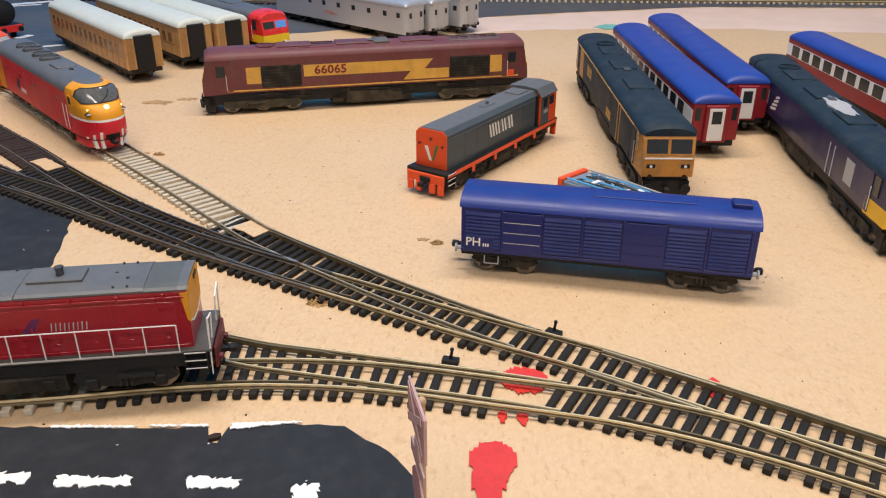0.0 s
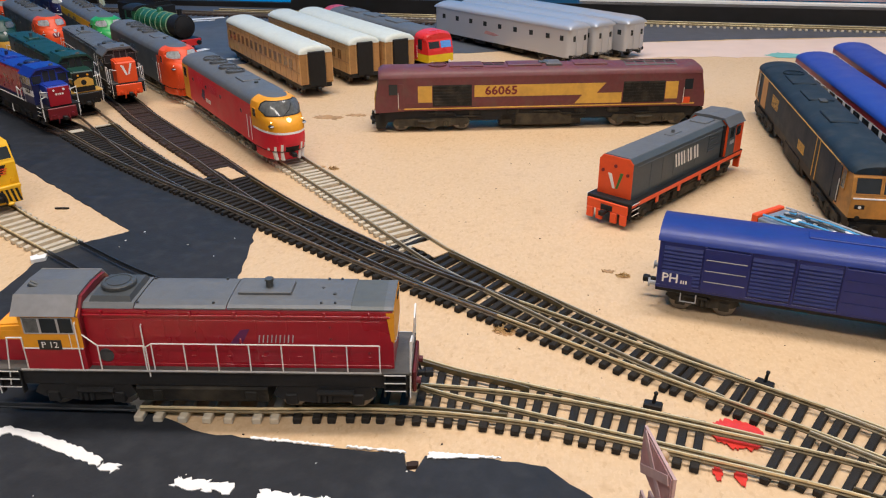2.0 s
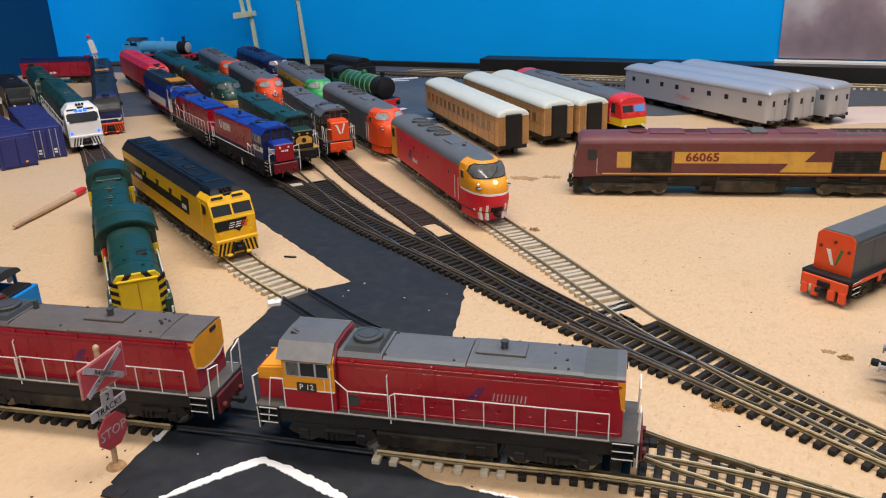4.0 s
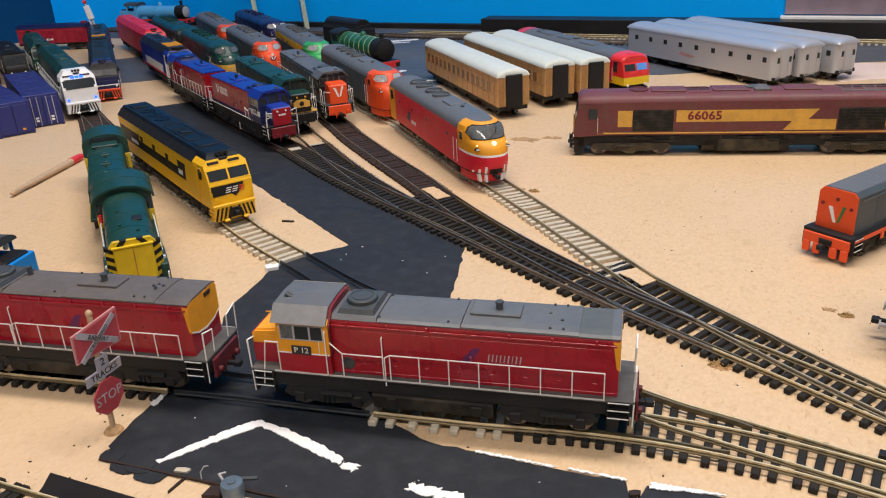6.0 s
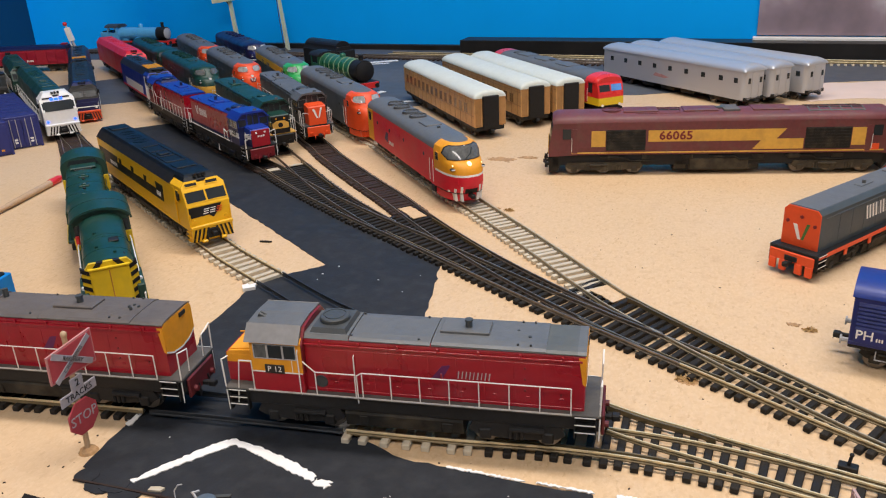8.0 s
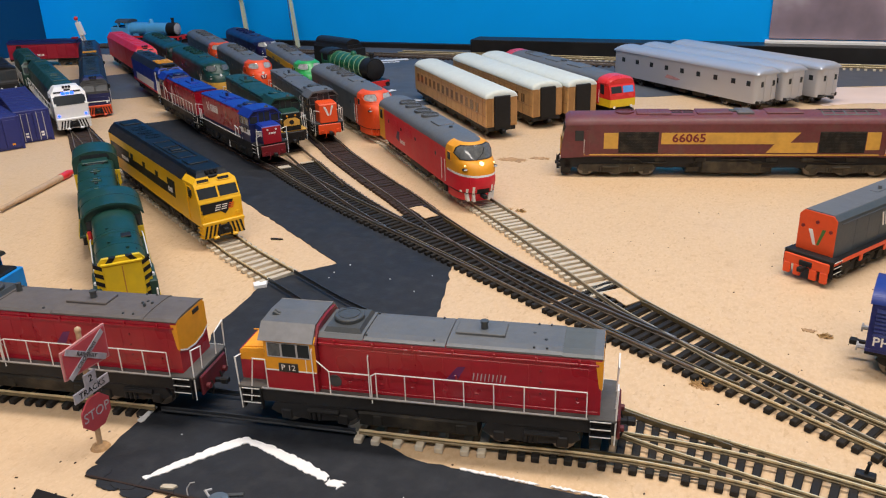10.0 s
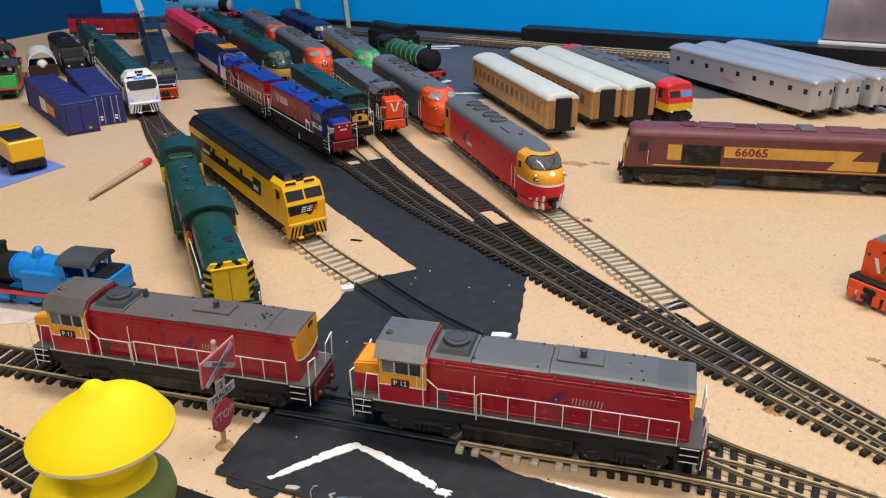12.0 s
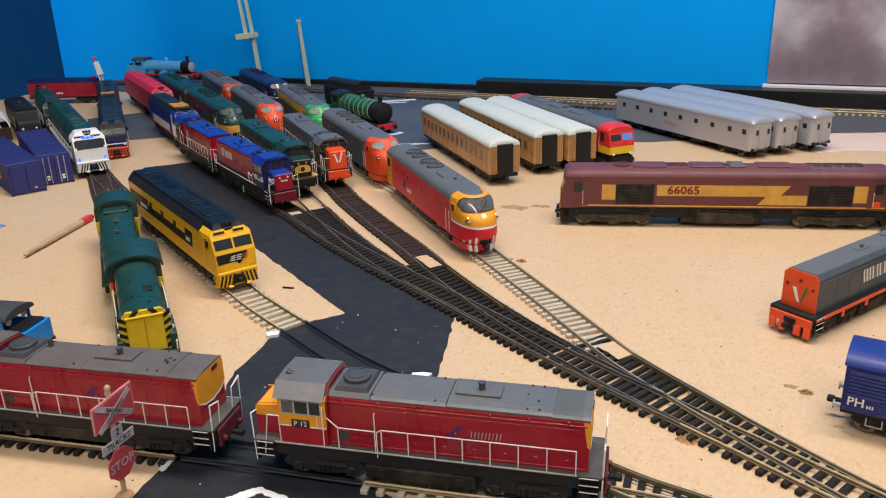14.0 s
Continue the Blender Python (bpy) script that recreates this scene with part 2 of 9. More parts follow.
GREEN = shader("loco_green", (0.007, 0.046, 0.034), 0.42, vary=0.18, bump=0.12, dirt=0.12)
MARKGREEN = shader("chevron_green", (0.045, 0.16, 0.035), 0.5, vary=0.15)
BRIGHTGREEN = shader("leaf_green", (0.03, 0.36, 0.09), 0.35, vary=0.1)
STEAMGREEN = shader("steam_green", (0.018, 0.12, 0.055), 0.3, vary=0.12)
PALEBAND = shader("pale_green_band", (0.30, 0.42, 0.26), 0.4, vary=0.15)
TOYGREEN = shader("toy_green", (0.05, 0.40, 0.10), 0.3, vary=0.06)
SSRYELLOW = shader("cab_yellow", (0.82, 0.46, 0.008), 0.42, vary=0.07)
NOSEYELLOW = shader("nose_yellow", (0.72, 0.50, 0.015), 0.45, vary=0.08, dirt=0.15)
TEAK = shader("varnished_teak", (0.50, 0.29, 0.115), 0.4, vary=0.28, scale=220, bump=0.15)
DARKTEAK = shader("teak_framing", (0.36, 0.19, 0.07), 0.4, vary=0.2)
CREAMROOF = shader("off_white_roof", (0.58, 0.62, 0.57), 0.55, vary=0.07, bump=0.15, dirt=0.12, dirt_rgb=(0.35, 0.36, 0.33))
FADEDMARK = shader("faded_red_mark", (0.42, 0.22, 0.22), 0.4, vary=0.3, scale=200)
SILVER = shader("silver_paint", (0.47, 0.475, 0.50), 0.36, 0.35, vary=0.025, scale=40)
ROOFSILVER = shader("silver_roof", (0.45, 0.465, 0.50), 0.36, 0.35, vary=0.025, scale=40)
TANKBLUE = shader("toy_blue", (0.012, 0.22, 0.62), 0.3, vary=0.06)
TOYRED = shader("toy_red", (0.65, 0.03, 0.03), 0.3, vary=0.06)
CONTAINER = shader("container_blue", (0.020, 0.026, 0.15), 0.5, vary=0.12, bump=0.15)
VANRED = shader("van_red", (0.33, 0.010, 0.03), 0.4, vary=0.12)
WAGONBLUE = shader("sky_blue", (0.10, 0.40, 0.72), 0.35, vary=0.08)
WHITE = shader("white_plastic", (0.78, 0.78, 0.77), 0.4, vary=0.05)
HATYELLOW = shader("hat_yellow", (0.80, 0.63, 0.004), 0.6, vary=0.08, scale=60, spec=0.2)
HATRIM = shader("hat_cream_rim", (0.62, 0.58, 0.42), 0.6, vary=0.1)
OLIVE = shader("olive_cloth", (0.10, 0.135, 0.03), 0.6, vary=0.1, scale=60)
SIGNRED = shader("sign_red", (0.40, 0.055, 0.07), 0.5, vary=0.15)
SIGNPALE = shader("sign_card", (0.35, 0.335, 0.37), 0.6, vary=0.25, scale=300)
SIGNEDGE = shader("sign_pink_border", (0.50, 0.22, 0.22), 0.6, vary=0.15)
FADEDRED = shader("faded_sign_red", (0.40, 0.20, 0.20), 0.6, vary=0.3, scale=160, dirt=0.5, dirt_rgb=(0.42, 0.36, 0.36))
FADEDPALE = shader("faded_sign_card", (0.44, 0.30, 0.29), 0.6, vary=0.2, dirt=0.4, dirt_rgb=(0.38, 0.22, 0.21))
STICKWOOD = shader("pale_stick", (0.48, 0.33, 0.20), 0.5, vary=0.15)
LEDBLUE = glow("blue_led", (0.01, 0.07, 1.0), 3.5)
LEDWHITE = glow("warm_headlamp", (1.0, 0.88, 0.45), 1.6)
STAIN = shader("brown_stain", (0.40, 0.24, 0.11), 0.7, vary=0.5, scale=420, bump=0.5)
GREENCARD = shader("grey_green_card", (0.16, 0.175, 0.15), 0.6, vary=0.3, scale=120)
CHARBLACK = shader("black_strip", (0.016, 0.015, 0.015), 0.4, vary=0.3, scale=50, spec=0.22)
PAPERBLUE = shader("blue_paper", (0.16, 0.25, 0.62), 0.6, vary=0.1, scale=40)
TYRE = shader("toy_tyre", (0.02, 0.02, 0.02), 0.7, vary=0.2)
HOODGREY = shader("blue_grey", (0.066, 0.084, 0.096), 0.5, vary=0.15, bump=0.15)
VANROOF = shader("van_roof_blue", (0.007, 0.026, 0.20), 0.42, vary=0.12, bump=0.1)
PAINTEDRAIL = shader("painted_over_rail", (0.030, 0.034, 0.040), 0.45, 0.3, vary=0.3, scale=140)
TUFT = shader("sawdust_tan", (0.42, 0.26, 0.10), 0.8, vary=0.3)
TEAKGLASS = shader("brown_carriage_glass", (0.17, 0.10, 0.05), 0.2, vary=0.3)
MASTCREAM = shader("mast_cream", (0.56, 0.60, 0.44), 0.5, vary=0.15)

# ---- mesh helpers: lengths in millimetres ----
class Geo:
    """A heap of simple solids that becomes one mesh."""

    def __init__(self):
        self.v, self.f = [], []

    def add(self, verts, faces, m=None):
        k = len(self.v)
        for p in verts:
            q = (m @ Vector(p)) if m is not None else Vector(p)
            self.v.append((q.x, q.y, q.z))
        self.f += [tuple(k + i for i in face) for face in faces]
        return self

    def box(self, x0, x1, y0, y1, z0, z1, c=0.3, m=None):
        """A box with chamfered edges (c millimetres)."""
        c = min(c, (x1 - x0) / 2.5, (y1 - y0) / 2.5, (z1 - z0) / 2.5)
        lo, hi = (x0, y0, z0), (x1, y1, z1)
        verts, index = [], {}
        for sx in (0, 1):
            for sy in (0, 1):
                for sz in (0, 1):
                    s = (sx, sy, sz)
                    for a in range(3):
                        p = []
                        for b in range(3):
                            e = hi[b] if s[b] else lo[b]
                            p.append(e if b == a else e + (-c if s[b] else c))
                        index[(s, a)] = len(verts)
                        verts.append(p)
        faces = []
        for a in range(3):
            b, d = (a + 1) % 3, (a + 2) % 3
            for sa in (0, 1):
                ring = []
                for sb, sd in ((0, 0), (1, 0), (1, 1), (0, 1)):
                    s = [0, 0, 0]
                    s[a], s[b], s[d] = sa, sb, sd
                    ring.append(index[(tuple(s), a)])
                faces.append(ring if sa else ring[::-1])
            for sb in (0, 1):
                for sd in (0, 1):
                    s0, s1 = [0, 0, 0], [0, 0, 0]
                    s0[a], s1[a] = 0, 1
                    s0[b] = s1[b] = sb
                    s0[d] = s1[d] = sd
                    s0, s1 = tuple(s0), tuple(s1)
                    q = [index[(s0, b)], index[(s0, d)], index[(s1, d)], index[(s1, b)]]
                    faces.append(q if (sb ^ sd) else q[::-1])
        for s in [(i, j, k) for i in (0, 1) for j in (0, 1) for k in (0, 1)]:
            q = [index[(s, 0)], index[(s, 1)], index[(s, 2)]]
            faces.append(q if sum(s) % 2 else q[::-1])
        return self.add(verts, faces, m)

    def loft(self, rings, cap=True, m=None):
        """Skin through rings of equally many points."""
        n = len(rings[0])
        verts = [p for r in rings for p in r]
        faces = []
        for i in range(len(rings) - 1):
            for j in range(n):
                k = (j + 1) % n
                faces.append((i * n + j, i * n + k, (i + 1) * n + k, (i + 1) * n + j))
        if cap:
            faces.append(tuple(range(n))[::-1])
            faces.append(tuple((len(rings) - 1) * n + j for j in range(n)))
        return self.add(verts, faces, m)

    def prism_x(self, yz, x0, x1, m=None):
        return self.loft([[(x0, y, z) for y, z in yz], [(x1, y, z) for y, z in yz]], True, m)

    def prism_y(self, xz, y0, y1, m=None):
        return self.loft([[(x, y0, z) for x, z in xz], [(x, y1, z) for x, z in xz]], True, m)

    def prism_z(self, xy, z0, z1, m=None):
        return self.loft([[(x, y, z0) for x, y in xy], [(x, y, z1) for x, y in xy]], True, m)

    def cyl(self, a, b, r0, r1=None, n=14, m=None):
        """A round bar or cone from a to b."""
        a, b = Vector(a), Vector(b)
        r1 = r0 if r1 is None else r1
        w = (b - a).normalized()
        u = w.cross(Vector((0, 0, 1)) if abs(w.z) < 0.9 else Vector((1, 0, 0))).normalized()
        v = w.cross(u)
        rings = []
        for p, r in ((a, r0), (b, r1)):
            rings.append([p + r * (math.cos(2 * math.pi * i / n) * u + math.sin(2 * math.pi * i / n) * v) for i in range(n)])
        return self.loft(rings, True, m)

    def lathe(self, profile, n=20, m=None):
        """Turn (r, z) points round the z axis."""
        return self.loft([[(r * math.cos(2 * math.pi * i / n), r * math.sin(2 * math.pi * i / n), z) for i in range(n)] for r, z in profile], True, m)

    def wire(self, pts, r=0.28, n=6, m=None):
        """One bent wire through the points."""
        p = [Vector(q) for q in pts]
        rings = []
        for i in range(len(p)):
            d0 = (p[i] - p[i - 1]).normalized() if i else (p[1] - p[0]).normalized()
            d1 = (p[i + 1] - p[i]).normalized() if i < len(p) - 1 else d0
            w = (d0 + d1).normalized() if (d0 + d1).length > 0.2 else d1
            stretch = 1.0 / max(0.5, w.dot(d1))
            u = w.cross(Vector((0, 0, 1)) if abs(w.z) < 0.8 else Vector((0, 1, 0))).normalized()
            v = w.cross(u)
            if rings:
                # keep the ring from twisting against the one before
                u0 = (rings[-1][0] - p[i - 1])
                u0 = (u0 - w * u0.dot(w))
                if u0.length > 1e-6:
                    u = u0.normalized()
                    v = w.cross(u)
            rings.append([p[i] + r * (math.cos(2 * math.pi * k / n) * u + math.sin(2 * math.pi * k / n) * v) * (stretch if 0 < i < len(p) - 1 else 1.0) for k in range(n)])
        return self.loft(rings, True, m)

    def ball(self, c, rx, ry, rz, n=14, m=None):
        rings = []
        for i in range(1, 9):
            t = math.pi * i / 9
            rings.append([(c[0] + rx * math.sin(t) * math.cos(2 * math.pi * j / n), c[1] + ry * math.sin(t) * math.sin(2 * math.pi * j / n), c[2] - rz * math.cos(t)) for j in range(n)])
        return self.loft(rings, True, m)

    def mesh(self, name, smooth=False):
        me = bpy.data.meshes.new(name)
        me.from_pydata([(x * MM, y * MM, z * MM) for x, y, z in self.v], [], self.f)
        bm = bmesh.new()
        bm.from_mesh(me)
        bmesh.ops.recalc_face_normals(bm, faces=bm.faces)
        if smooth:
            for f in bm.faces:
                f.smooth = True
            for e in bm.edges:
                if len(e.link_faces) == 2 and e.calc_face_angle(0.0) > 0.6:
                    e.smooth = False
        bm.to_mesh(me)
        bm.free()
        return me


def part(name, geo, material, parent, label="", smooth=False):
    """One mesh object under a thing or a part."""
    me = geo.mesh(name, smooth) if isinstance(geo, Geo) else geo
    if not me.materials:
        me.materials.append(material)
    ob = new(name, me)
    ob.parent = parent
    return tagged(ob, label) if label else ob


def thing(name, x, y, z, turn, label, category, group="", tilt=0.0, roll=0.0):
    """The empty at a thing's base, in metres and degrees."""
    ob = new(name)
    ob.empty_display_size = 0.02
    ob.matrix_world = pose(x, y, z, roll, tilt, turn)
    return tagged(ob, label, category, group)


def setting(name, geo, material, label, category, smooth=False):
    me = geo.mesh(name, smooth)
    me.materials.append(material)
    return tagged(new(name, me), label, category, kind="structure")


def words(text, size, material, parent, m, name="lettering", thick=0.06, squeeze=1.0, bold=0.0):
    """Raised letters, size in millimetres, standing in the plane of the pose m (millimetres)."""
    cu = bpy.data.curves.new(name, "FONT")
    cu.body, cu.size, cu.extrude, cu.align_x, cu.align_y = text, size * 1.38, thick, "CENTER", "CENTER"
    cu.resolution_u = 2
    cu.offset = bold * size
    ob = bpy.data.objects.new(name, cu)
    me = bpy.data.meshes.new_from_object(ob)
    bpy.data.objects.remove(ob)
    bpy.data.curves.remove(cu)
    me.transform(Matrix.Scale(MM, 4) @ m @ Matrix.Diagonal((squeeze, 1, 1, 1)))
    me.materials.clear()
    me.materials.append(material)
    return part(name, me, material, parent)


def side_pose(x, y, z, left=False):
    """The plane of a side wall: writing on it reads from outside."""
    return pose(x, y, z, 90, 0, 180 if left else 0)


def arc(w, z0, rise, n=10):
    """A roof's cross-section from one eave over the ridge to the other, with its flat underside."""
    pts = []
    for i in range(n + 1):
        t = math.pi * i / n
        pts.append((w / 2 * math.cos(t), z0 + rise * math.sin(t) ** 0.85 if 0 < i < n else z0))
    return pts


def rail_fence(parent, pts, posts, drop, material=None, name="handrail", r=0.27):
    """A bent wire rail with posts down to the footplate."""
    top = part(name, Geo().wire(pts, r), material or WHITERAIL, parent)
    for p in posts:
        part("handrail_post", Geo().cyl(p, (p[0], p[1], p[2] - drop), r, r, 6), material or WHITERAIL, top)
    return top


def bogie(parent, x, axles=3, pitch=17.0, wheel=5.6, half=12.2, material=None, depth=4.5):
    """A truck: wheelsets and two sprung side frames."""
    mt = material or GRIMYBLACK
    n = (axles - 1) / 2
    for s in (-1, 1):
        g = Geo()
        ln = pitch * n + 7
        g.prism_y([(x - ln, 7.6), (x - ln + 2, 11.2), (x + ln - 2, 11.2), (x + ln, 7.6), (x + ln - 3, 5.6), (x + 4, 4.2), (x - 4, 4.2), (x - ln + 3, 5.6)], s * half - 0.8, s * half + 0.8)
        for i in range(axles):
            cx = x + (i - n) * pitch
            g.box(cx - 2.4, cx + 2.4, s * half - 1.3, s * half + 1.5, 3.4, 8.2, 0.5)
            if i < axles - 1:
                for d in (-2.2, 0.0, 2.2):
                    g.cyl((cx + pitch / 2 + d, s * (half + 1.1), 4.6), (cx + pitch / 2 + d, s * (half + 1.1), 8.8), 0.9, 0.9, 7)
        g.cyl((x - pitch * 0.45, s * (half + 1.2), 9.0), (x + pitch * 0.1, s * (half + 1.2), 9.0), 1.2, 1.2, 8)
        part("bogie_side_frame", g, mt, parent)
    for i in range(axles):
        cx = x + (i - n) * pitch
        g = Geo()
        for s in (-1, 1):
            g.cyl((cx, s * 7.4, wheel), (cx, s * 8.4, wheel), wheel + 0.6, wheel + 0.6, 18)
            g.cyl((cx, s * 8.4, wheel), (cx, s * 10.4, wheel), wheel, wheel - 0.15, 18)
            g.cyl((cx, s * 10.4, wheel), (cx, s * 10.9, wheel), wheel * 0.45, wheel * 0.4, 12)
        g.cyl((cx, -8, wheel), (cx, 8, wheel), 1.1, 1.1, 8)
        part("wheelset", g, WHEELSTEEL, parent)


def coupler(parent, x, s=1, z=9.0):
    g = Geo().box(min(x, x + s * 5), max(x, x + s * 5), -1.0, 1.0, z - 1.0, z + 1.0, 0.3)
    g.box(min(x + s * 4, x + s * 7.5), max(x + s * 4, x + s * 7.5), -2.0, 1.4, z - 1.5, z + 1.5, 0.5)
    part("coupler", g, BLACKPLASTIC, parent)


def pane(parent, x0, x1, y, z0, z1, s, material=None, name="window", frame_mat=None, proud=0.18):
    """A window in a side wall at y, facing s: a pane in a thin frame."""
    a, b = sorted((y - s * 0.4, y + s * proud))
    w = part(name, Geo().box(x0, x1, a, b, z0, z1, 0.08), material or GLASS, parent)
    if frame_mat:
        g = Geo()
        a, b = sorted((y - s * 0.3, y + s * (proud + 0.14)))
        for q in ((x0 - 0.4, x1 + 0.4, z1, z1 + 0.4), (x0 - 0.4, x1 + 0.4, z0 - 0.4, z0), (x0 - 0.4, x0, z0, z1), (x1, x1 + 0.4, z0, z1)):
            g.box(q[0], q[1], a, b, q[2], q[3], 0.06)
        part("window_frame", g, frame_mat, w)
    return w


def face_pane(parent, y0, y1, low, high, material=None, name="windscreen", frame_mat=None):
    """A pane lying on a raked end face between the (x, z) points low and high, facing +x."""
    (xa, za), (xb, zb) = low, high
    d = Vector((xb - xa, 0, zb - za)).normalized()
    nrm = Vector((d.z, 0, -d.x))

    def ring(t, grow=0.0):
        return [Vector((xa, y0 - grow, za)) - d * grow + nrm * t, Vector((xa, y1 + grow, za)) - d * grow + nrm * t, Vector((xb, y1 + grow, zb)) + d * grow + nrm * t, Vector((xb, y0 - grow, zb)) + d * grow + nrm * t]

    w = part(name, Geo().loft([ring(-0.4), ring(0.22)]), material or GLASS, parent)
    if frame_mat:
        g = Geo()
        o, i = ring(0.0, 0.55), ring(0.0)
        for k in range(4):
            q = [o[k], o[(k + 1) % 4], i[(k + 1) % 4], i[k]]
            g.loft([[p - nrm * 0.3 for p in q], [p + nrm * 0.4 for p in q]])
        part("window_frame", g, frame_mat, w)
    return w


def bars(parent, x, y, z, s, widths, height, material, gap=0.8, slant=0.0, name="lettering_bar"):
    """Unreadable or trade writing: a row of plain bars on a side wall."""
    g = Geo()
    for w in widths:
        a, b = sorted((y - s * 0.2, y + s * 0.1))
        g.prism_y([(x, z), (x + w, z), (x + w + slant, z + height), (x + slant, z + height)], a, b)
        x += w + gap
    return part(name, g, material, parent)


def vee_mark(parent, m, size, left, right, name="chevron_mark"):
    """Two slanting strokes that meet below."""
    h, w = size, size * 0.28
    g = Geo().prism_z([(-h * 0.55, h / 2), (-h * 0.55 + w, h / 2), (w * 0.2, -h / 2), (-w * 0.5, -h / 2)], -0.15, 0.12, m)
    part(name, g, left, parent)
    g = Geo().prism_z([(w * 0.35, -h / 2 + 0.2), (w * 0.9, -h / 2 + 0.2), (h * 0.62, h / 2 + h * 0.15), (h * 0.62 - w * 0.8, h / 2 + h * 0.15)], -0.15, 0.12, m)
    part(name, g, right, parent)

# ---- the layout board, walls and room ----
def flat_sheet(name, outline, z, material, label, category, thick=0.4):
    """A painted patch on the board, outline in metres."""
    g = Geo().prism_z([(x * 1000, y * 1000) for x, y in outline], (z * 1000) - thick, z * 1000)
    return setting(name, g, material, label, category)


def ragged(outline, step=0.004, amp=0.0012, seed=1):
    """The same outline with a hand-painted edge."""
    rnd = random.Random(seed)
    out = []
    for i, (x0, y0) in enumerate(outline):
        x1, y1 = outline[(i + 1) % len(outline)]
        n = max(1, int(math.hypot(x1 - x0, y1 - y0) / step))
        for k in range(n):
            t = k / n
            out.append((x0 + (x1 - x0) * t + rnd.uniform(-amp, amp), y0 + (y1 - y0) * t + rnd.uniform(-amp, amp)))
    return out


WALL_SLOPE, WALL_Y0 = 0.0, 1.335
LEFT_X = -1.335


def wall_y(x):
    return WALL_Y0 + WALL_SLOPE * x


g = Geo().prism_z([(LEFT_X * 1000, -250), (1300, -250), (1300, wall_y(1.3) * 1000), (LEFT_X * 1000, wall_y(LEFT_X) * 1000)], -16, 0)
setting("ground", g, CHIP, "sand-coloured chipboard baseboard of the model railway", "baseboard")
# back wall with the blue backdrop, side walls, floor and ceiling
wa = math.degrees(math.atan(WALL_SLOPE))


def wall_slab(name, x0, x1, z0, z1, thick, material, label):
    nx, ny = -math.sin(radians(wa)), math.cos(radians(wa))
    pts = [(x0, wall_y(x0)), (x1, wall_y(x1)), (x1 + nx * thick, wall_y(x1) + ny * thick), (x0 + nx * thick, wall_y(x0) + ny * thick)]
    return setting(name, Geo().prism_z([(x * 1000, y * 1000) for x, y in pts], z0 * 1000, z1 * 1000), material, label, "wall")


wall_slab("wall_back", LEFT_X - 0.05, 2.05, -0.9, 1.5, 0.06, WALLBLUE, "bright blue painted backdrop wall behind the layout")
# Left wall: its weaker light is put into a navy base colour.
setting("wall_left", Geo().box(LEFT_X * 1000 - 60, LEFT_X * 1000, -1500, wall_y(LEFT_X) * 1000 + 10, -900, 1500, 1), WALLSHADE, "side wall at the end of the layout, its shade coloured in as deep navy", "wall")
cove = [(LEFT_X * 1000 + 150 - 150 * math.cos(radians(90 * k / 16)), wall_y(LEFT_X) * 1000 - 150 + 150 * math.sin(radians(90 * k / 16))) for k in range(17)]
setting("wall_corner", Geo().prism_z([(LEFT_X * 1000 - 4, wall_y(LEFT_X) * 1000 - 153)] + cove + [(LEFT_X * 1000 + 153, wall_y(LEFT_X) * 1000 + 4), (LEFT_X * 1000 - 4, wall_y(LEFT_X) * 1000 + 4)], -16.5, 1499), WALLBLUE, "blue backdrop bent round the corner of the layout", "wall", smooth=True)
setting("wall_right", Geo().box(2000, 2060, -1500, wall_y(2.0) * 1000, -900, 1500, 1), ROOMWHITE, "plain pale wall of the room", "wall")
setting("wall_front", Geo().box(LEFT_X * 1000, 2000, -1560, -1500, -900, 1500, 1), ROOMWHITE, "plain pale wall of the room", "wall")
setting("floor", Geo().box(LEFT_X * 1000, 2000, -1500, wall_y(2.0) * 1000, -960, -900, 1), CARPET, "dark carpet floor of the room", "floor")
setting("ceiling", Geo().box(LEFT_X * 1000 - 60, 2060, -1560, wall_y(2.0) * 1000 + 60, 1500, 1560, 1), ROOMWHITE, "plain white ceiling of the room", "ceiling")


def track_path(pts, step=0.002):
    """A smooth line through the points, as evenly spaced places."""
    p = [Vector((x, y, 0)) for x, y in pts]
    p = [2 * p[0] - p[1]] + p + [2 * p[-1] - p[-2]]
    dense = []
    for i in range(1, len(p) - 2):
        n = max(2, int((p[i + 1] - p[i]).length / 0.001))
        for k in range(n):
            t = k / n
            dense.append(0.5 * (2 * p[i] + (p[i + 1] - p[i - 1]) * t + (2 * p[i - 1] - 5 * p[i] + 4 * p[i + 1] - p[i + 2]) * t * t + (3 * p[i] - p[i - 1] - 3 * p[i + 1] + p[i + 2]) * t ** 3))
    dense.append(p[-2])
    out, left = [dense[0]], 0.0
    for a, b in zip(dense, dense[1:]):
        left += (b - a).length
        if left >= step:
            out.append(b)
            left = 0.0
    return out


def across(line, i):
    a, b = line[max(i - 2, 0)], line[min(i + 2, len(line) - 1)]
    d = (b - a).normalized()
    return d, Vector((-d.y, d.x, 0))


def offset_of(line, q):
    """How far q lies to the left of the line, and the index of the nearest place on it."""
    best = min(range(len(line)), key=lambda i: (line[i] - q).length_squared)
    d, n = across(line, best)
    return (q - line[best]).dot(n), best


RAIL_TOP = 0.0052
GAUGE = 8.9


def sleeper_mesh(length, width, height, name, material):
    me = Geo().box(-width / 2, width / 2, -length / 2, length / 2, 0, height, 0.35).mesh(name)
    me.materials.append(material)
    return me


SLEEPER_CACHE = {}


